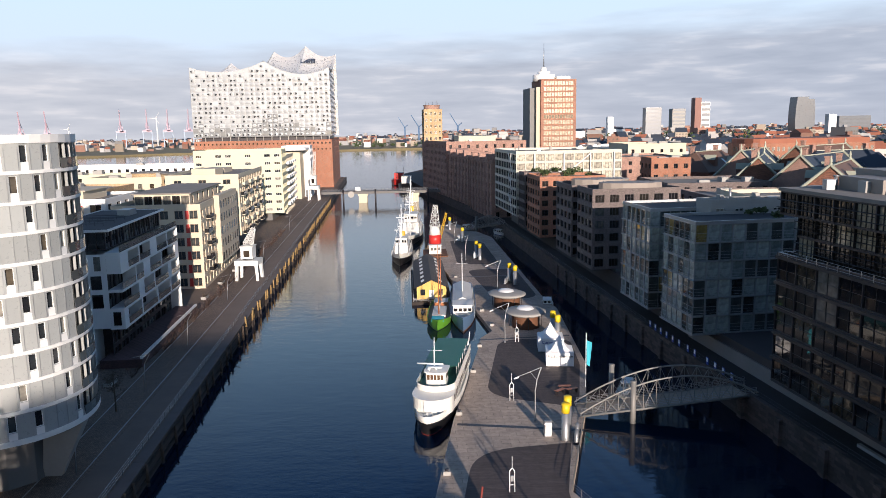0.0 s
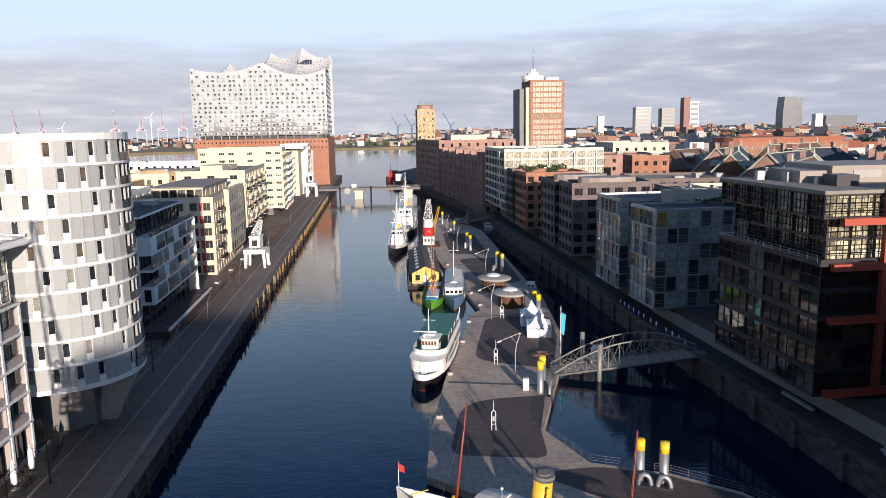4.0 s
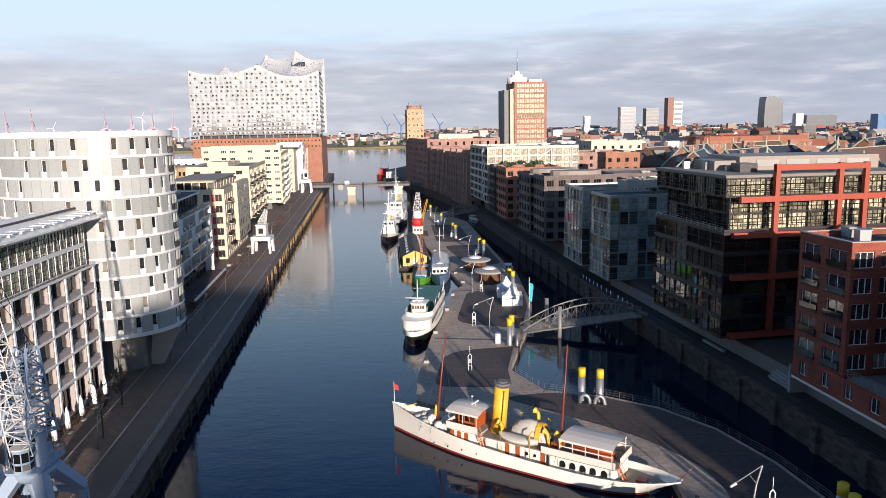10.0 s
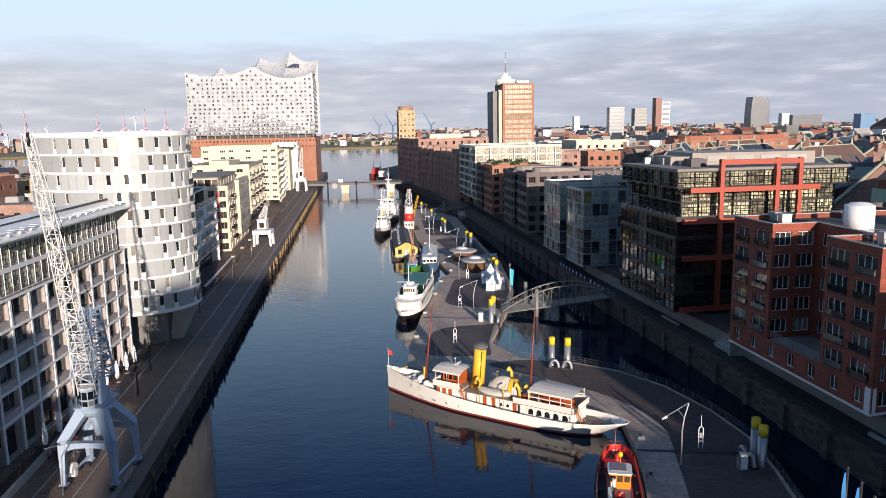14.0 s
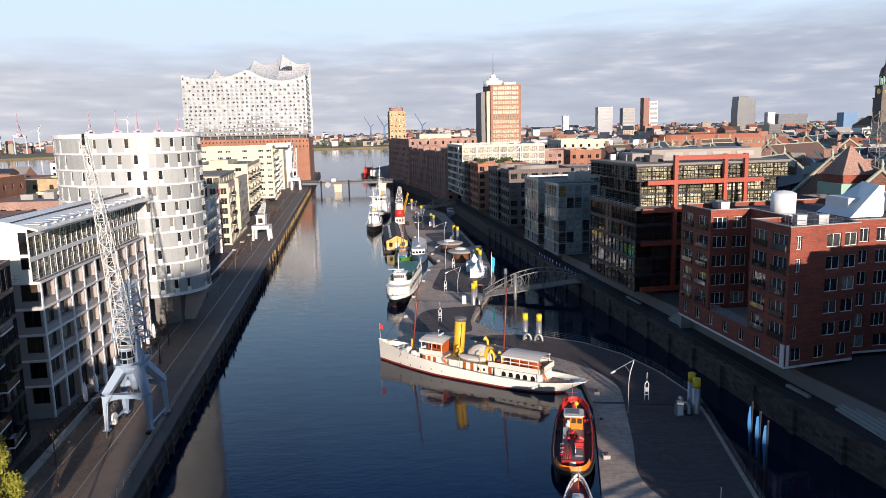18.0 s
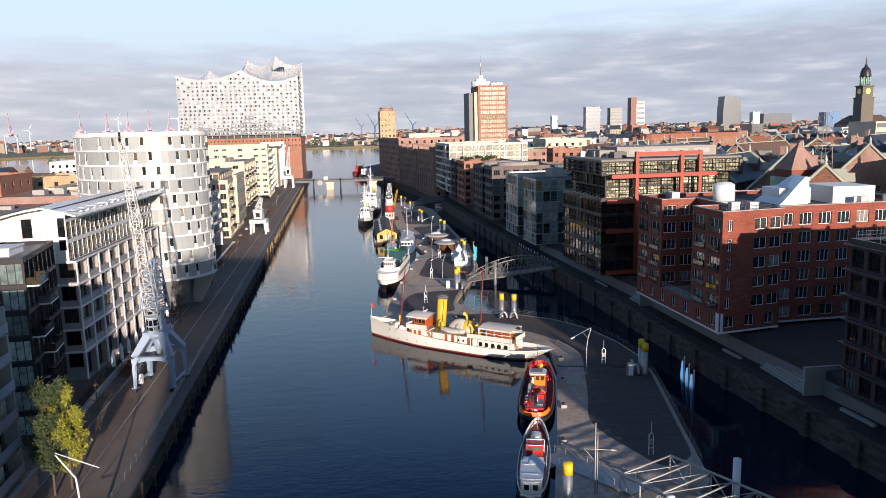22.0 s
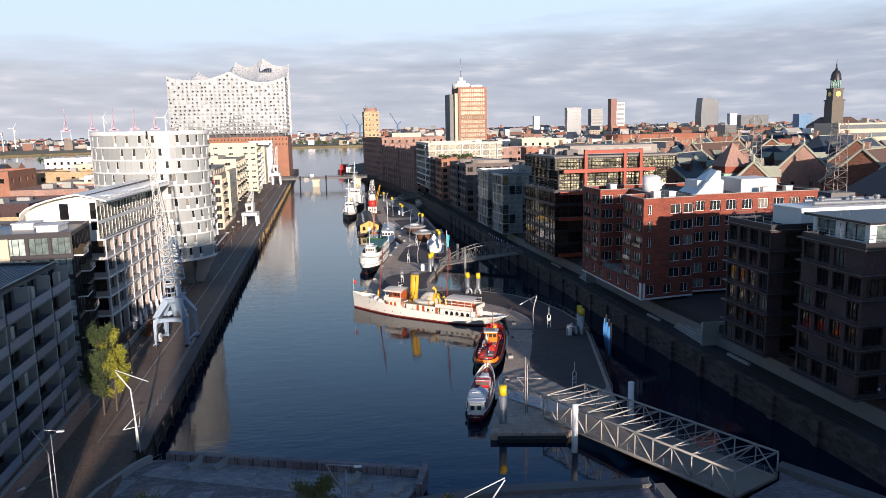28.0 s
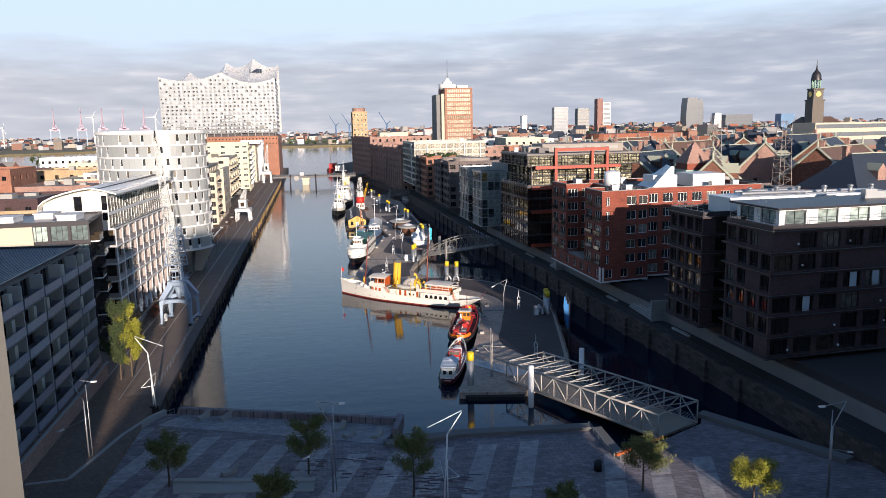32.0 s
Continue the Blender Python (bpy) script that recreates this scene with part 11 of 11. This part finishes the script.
for x, y, r in ((-42.7, 33.0, 1.1), (-42.2, 29.6, 0.9)):
    g = Geo()
    for _ in range(420):
        a, b = random.uniform(0, 6.28), random.uniform(0, 1)
        q = r * random.uniform(0.5, 1.05) * math.sin(math.pi * (0.2 + 0.75 * b))
        c = Vector((q * math.cos(a), q * math.sin(a), r * 2.0 * b))
        u, v = Vector((random.uniform(-1, 1), random.uniform(-1, 1), random.uniform(-1, 1))).normalized() * 0.12, Vector((random.uniform(-1, 1), random.uniform(-1, 1), random.uniform(-1, 1))).normalized() * 0.08
        g.quad([c - u, c + v, c + u, c - v])
    for _ in range(14):
        g.tube((0, 0, 0), (random.uniform(-0.6, 0.6) * r, random.uniform(-0.6, 0.6) * r, r * random.uniform(1.0, 1.9)), 0.02, 0.01, 3)
    tagged(new("copper_shrub", g.mesh("copper_shrub", surface("copper_brown_leaves", (0.2, 0.06, 0.025), 0.8, var=0.3))), "copper-brown leafy shrub beside the harbour crane", "shrub", "shrubs beside the crane").location = (x, y, 2.8)
par = placed("cafe_parasol", Matrix(), "closed white cafe parasol", "parasol", "closed parasols")
part("cloth", Geo().lathe((0, 0, 0.7), [(0.3, 0), (0.36, 0.8), (0.28, 2.2), (0.05, 3.0)], 10), TENT, par)
part("pole", Geo().tube((0, 0, 0), (0, 0, 3.9), 0.04, 0.04, 6), STEELGREY, par)
part("foot", Geo().box(-0.4, 0.4, -0.4, 0.4, 0, 0.1), CONCRETE, par)
par.matrix_basis = pose(-45.6, 33, 2.8)
for y in (37, 41, 45.5, 50, 54, 58.5, 63, 67):
    copy_thing(par, pose(-45.5, y, 2.8))

# cafe terraces, cycle racks and planters on the south quay
ct = placed("cafe_table", Matrix(), "small round dark cafe table on the quay terrace", "table", "cafe tables")
part("top", Geo().tube((0, 0, 0.7), (0, 0, 0.74), 0.4, 0.4, 14), DARKMETAL, ct)
part("stem", Geo().tube((0, 0, 0.04), (0, 0, 0.7), 0.04, 0.04, 6), STEELGREY, ct)
part("foot", Geo().tube((0, 0, 0), (0, 0, 0.04), 0.25, 0.25, 10), STEELGREY, ct)
ch_ = placed("cafe_chair", Matrix(), "dark metal cafe chair", "chair", "cafe chairs")
part("seat", Geo().box(-0.22, 0.22, -0.22, 0.22, 0.43, 0.47), DARKMETAL, ch_)
part("backrest", Geo().box(-0.22, 0.22, 0.19, 0.22, 0.55, 0.88), DARKMETAL, ch_)
for x in (-0.19, 0.19):
    part("leg", Geo().tube((x, -0.19, 0), (x, -0.19, 0.43), 0.015, 0.015, 5), STEELGREY, ch_)
    part("leg", Geo().tube((x, 0.2, 0), (x, 0.2, 0.88), 0.015, 0.015, 5), STEELGREY, ch_)
ct.matrix_basis, ch_.matrix_basis = pose(-46.4, 31, 2.8), pose(-46.4, 31.8, 2.8)
for y in (35, 39, 43.2, 47.6, 52, 56.2, 60.6, 65):
    copy_thing(ct, pose(-46.3 + 0.3 * math.sin(y), y, 2.8))
    copy_thing(ch_, pose(-46.3 + 0.3 * math.sin(y), y + 0.8, 2.8, 0, 0, 10))
rk = placed("cycle_stand", Matrix(), "bent steel cycle stand", "cycle stand", "cycle stands")
part("hoop", Geo().path([(0, -0.4, 0), (0, -0.4, 0.7), (0, -0.3, 0.85), (0, 0.3, 0.85), (0, 0.4, 0.7), (0, 0.4, 0)], 0.035, 6), STEELGREY, rk)
rk.matrix_basis = pose(-40.6, 30, 2.8, 0, 0, 80)
for i in range(9):
    copy_thing(rk, pose(-40.7 - 0.03 * i, 31.4 + i * 1.4, 2.8, 0, 0, 80))
for i, y in enumerate((74, 106, 116, 150, 178, 196, 214)):
    pb = placed("planter", pose(-45.6 - 0.03 * y, y, 2.8), "low concrete planter with bare twigs", "planter", "planters on the quay")
    part("trough", Geo().box(-0.6, 0.6, -1.4, 1.4, 0, 0.6), CONCRETE, pb)
    part("soil", Geo().box(-0.5, 0.5, -1.3, 1.3, 0.6, 0.63), BARK, pb)
    random.seed(300 + i)
    tw = Geo()
    for _ in range(50):
        p = Vector((random.uniform(-0.45, 0.45), random.uniform(-1.2, 1.2), 0.6))
        tw.tube(p, p + Vector((random.uniform(-0.4, 0.4), random.uniform(-0.4, 0.4), random.uniform(0.4, 1.2))), 0.015, 0.006, 3)
    part("twigs", tw, BARK, pb, kind="stuff")

# forked lamps of the quay and plaza
fk = placed("forked_lamp", Matrix(), "pale leaning mast lamp with a forked arm", "street lamp", "forked mast lamps")
part("post", Geo().tube((0.9, 0, 0), (0.4, 0, 8.4), 0.11, 0.09, 8).tube((0.4, 0, 8.4), (-1.2, 0, 10.8), 0.09, 0.06, 8), OFFWHITE, fk)
part("arm", Geo().tube((-1.2, 0, 11.0), (2.6, 0, 9.3), 0.05, 0.05, 6), OFFWHITE, fk)
part("reflector", Geo().path([(-0.9, -0.2, 3.2), (1.3, 0, 5.4), (0.9, 0.4, 3.3), (-0.9, -0.2, 3.2)], 0.05, 5), OFFWHITE, fk)
part("upright", Geo().tube((0.5, 0.3, 0), (0.5, 0.3, 5.6), 0.07, 0.07, 6), OFFWHITE, fk)
fk.matrix_basis = pose(-29.4, -26.0, 2.8, 0, 0, 0)
for x, y, r, z in ((11.0, -58.3, 180, 1.2),):
    c = copy_thing(fk, pose(x, y, z, 0, 0, r))
ql = placed("quay_lamp", Matrix(), "thin grey quay lamp with a forked head", "street lamp", "thin quay lamps")
part("post", Geo().tube((0, 0, 0), (0.3, 0, 4.6), 0.07, 0.05, 6).tube((0.3, 0, 4.6), (1.2, 0, 6.2), 0.05, 0.04, 6), STEELGREY, ql)
part("arm", Geo().tube((1.2, 0, 6.2), (-1.6, 0, 5.6), 0.035, 0.035, 5), STEELGREY, ql)
ql.matrix_basis = pose(-40.4, 84, 2.8)
for y in (20, 48, 112, 138, 176, 232, 300):
    copy_thing(ql, pose(-37.2 - 0.044 * y, y, 2.8))
tw_ = placed("twin_post_lamp", pose(23.65, -17.1, 1.0), "slim pale twin-post lamp with short side arms", "street lamp")
part("post", Geo().tube((0, 0, 0), (0, 0, 8.6), 0.09, 0.07, 8), BRIDGEPALE, tw_)
part("post", Geo().tube((0.35, 0.3, 0), (0.35, 0.3, 7.4), 0.07, 0.06, 8), BRIDGEPALE, tw_)
part("arm", Geo().tube((-1.3, 0, 5.6), (2.0, 0, 5.2), 0.05, 0.05, 6).tube((-1.3, 0, 5.6), (-0.2, 0, 4.2), 0.04, 0.04, 6), BRIDGEPALE, tw_)
part("luminaire", Geo().tube((1.7, 0, 5.24), (2.4, 0, 5.15), 0.14, 0.1, 8), BRIDGEPALE, tw_)
sl = placed("street_lamp", Matrix(), "slim grey street lamp with one long arm", "street lamp", "single-arm street lamps")
part("post", Geo().tube((0, 0, 0), (0, 0, 8.2), 0.11, 0.08, 8).tube((0, 0, 8.2), (-1.4, 0, 11.0), 0.07, 0.06, 6), STEELGREY, sl)
part("arm", Geo().tube((-1.4, 0, 11.0), (1.2, 0, 10.6), 0.05, 0.05, 6), STEELGREY, sl)
part("side_post", Geo().tube((0.35, 0.25, 0), (0.35, 0.25, 10.2), 0.07, 0.06, 6).tube((0.35, 0.25, 5.8), (-2.6, -0.6, 4.8), 0.05, 0.05, 6), STEELGREY, sl)
part("low_luminaire", Geo().tube((-2.4, -0.55, 4.86), (-3.2, -0.75, 4.6), 0.13, 0.09, 8), OFFWHITE, sl)
part("luminaire", Geo().box(1.1, 1.8, -0.14, 0.14, 10.5, 10.66), OFFWHITE, sl)
sl.matrix_basis = pose(-2.2, -54.8, 2.0)
for x, y, r in ((-32.8, -41.8, 0), (51.8, -65.0, 180)):
    copy_thing(sl, pose(x, y, 2.0, 0, 0, r))

# ---- corner house, and unseen houses behind the camera, which close the harbour's head ----
eb = block("corner_house", "beige brick corner house at the plaza", [(-60, -100), (-27.4, -100), (-27.4, -72), (-60, -72)], 2.0, 36.0, BEIGE, {}, ROOFGREY)
# unseen blocks, sized and spaced to throw shade on plaza, quays and pontoon
for a in ((17, 38, -260, -247, 2, 72, GREYBRICK, 4), (61, 80, -165, -150, 2, 33, REDBRICK, 4), (-120, -64, -240, -205, 2, 26, BROWNBRICK, 8), (-56, -10, -245, -212, 2, 36, GREYBRICK, 8), (2, 60, -240, -206, 2, 36, REDBRICK, 8), (72, 130, -230, -190, 2, 28, SANDBRICK, 8), (68, 136, -122, -77, 2, 33.8, BROWNBRICK, 8), (-120, -62, -180, -140, 2, 27, BROWNBRICK, 8)):
    x0, x1, y0, y1, z0, z1, m, c = a
    block("head_house", "unseen plain brick block added to cast shade on the harbour", [(x0, y0), (x1, y0), (x1, y1), (x0, y1)], z0, z1, m, {}, ROOFGREY, group="houses behind the plaza")
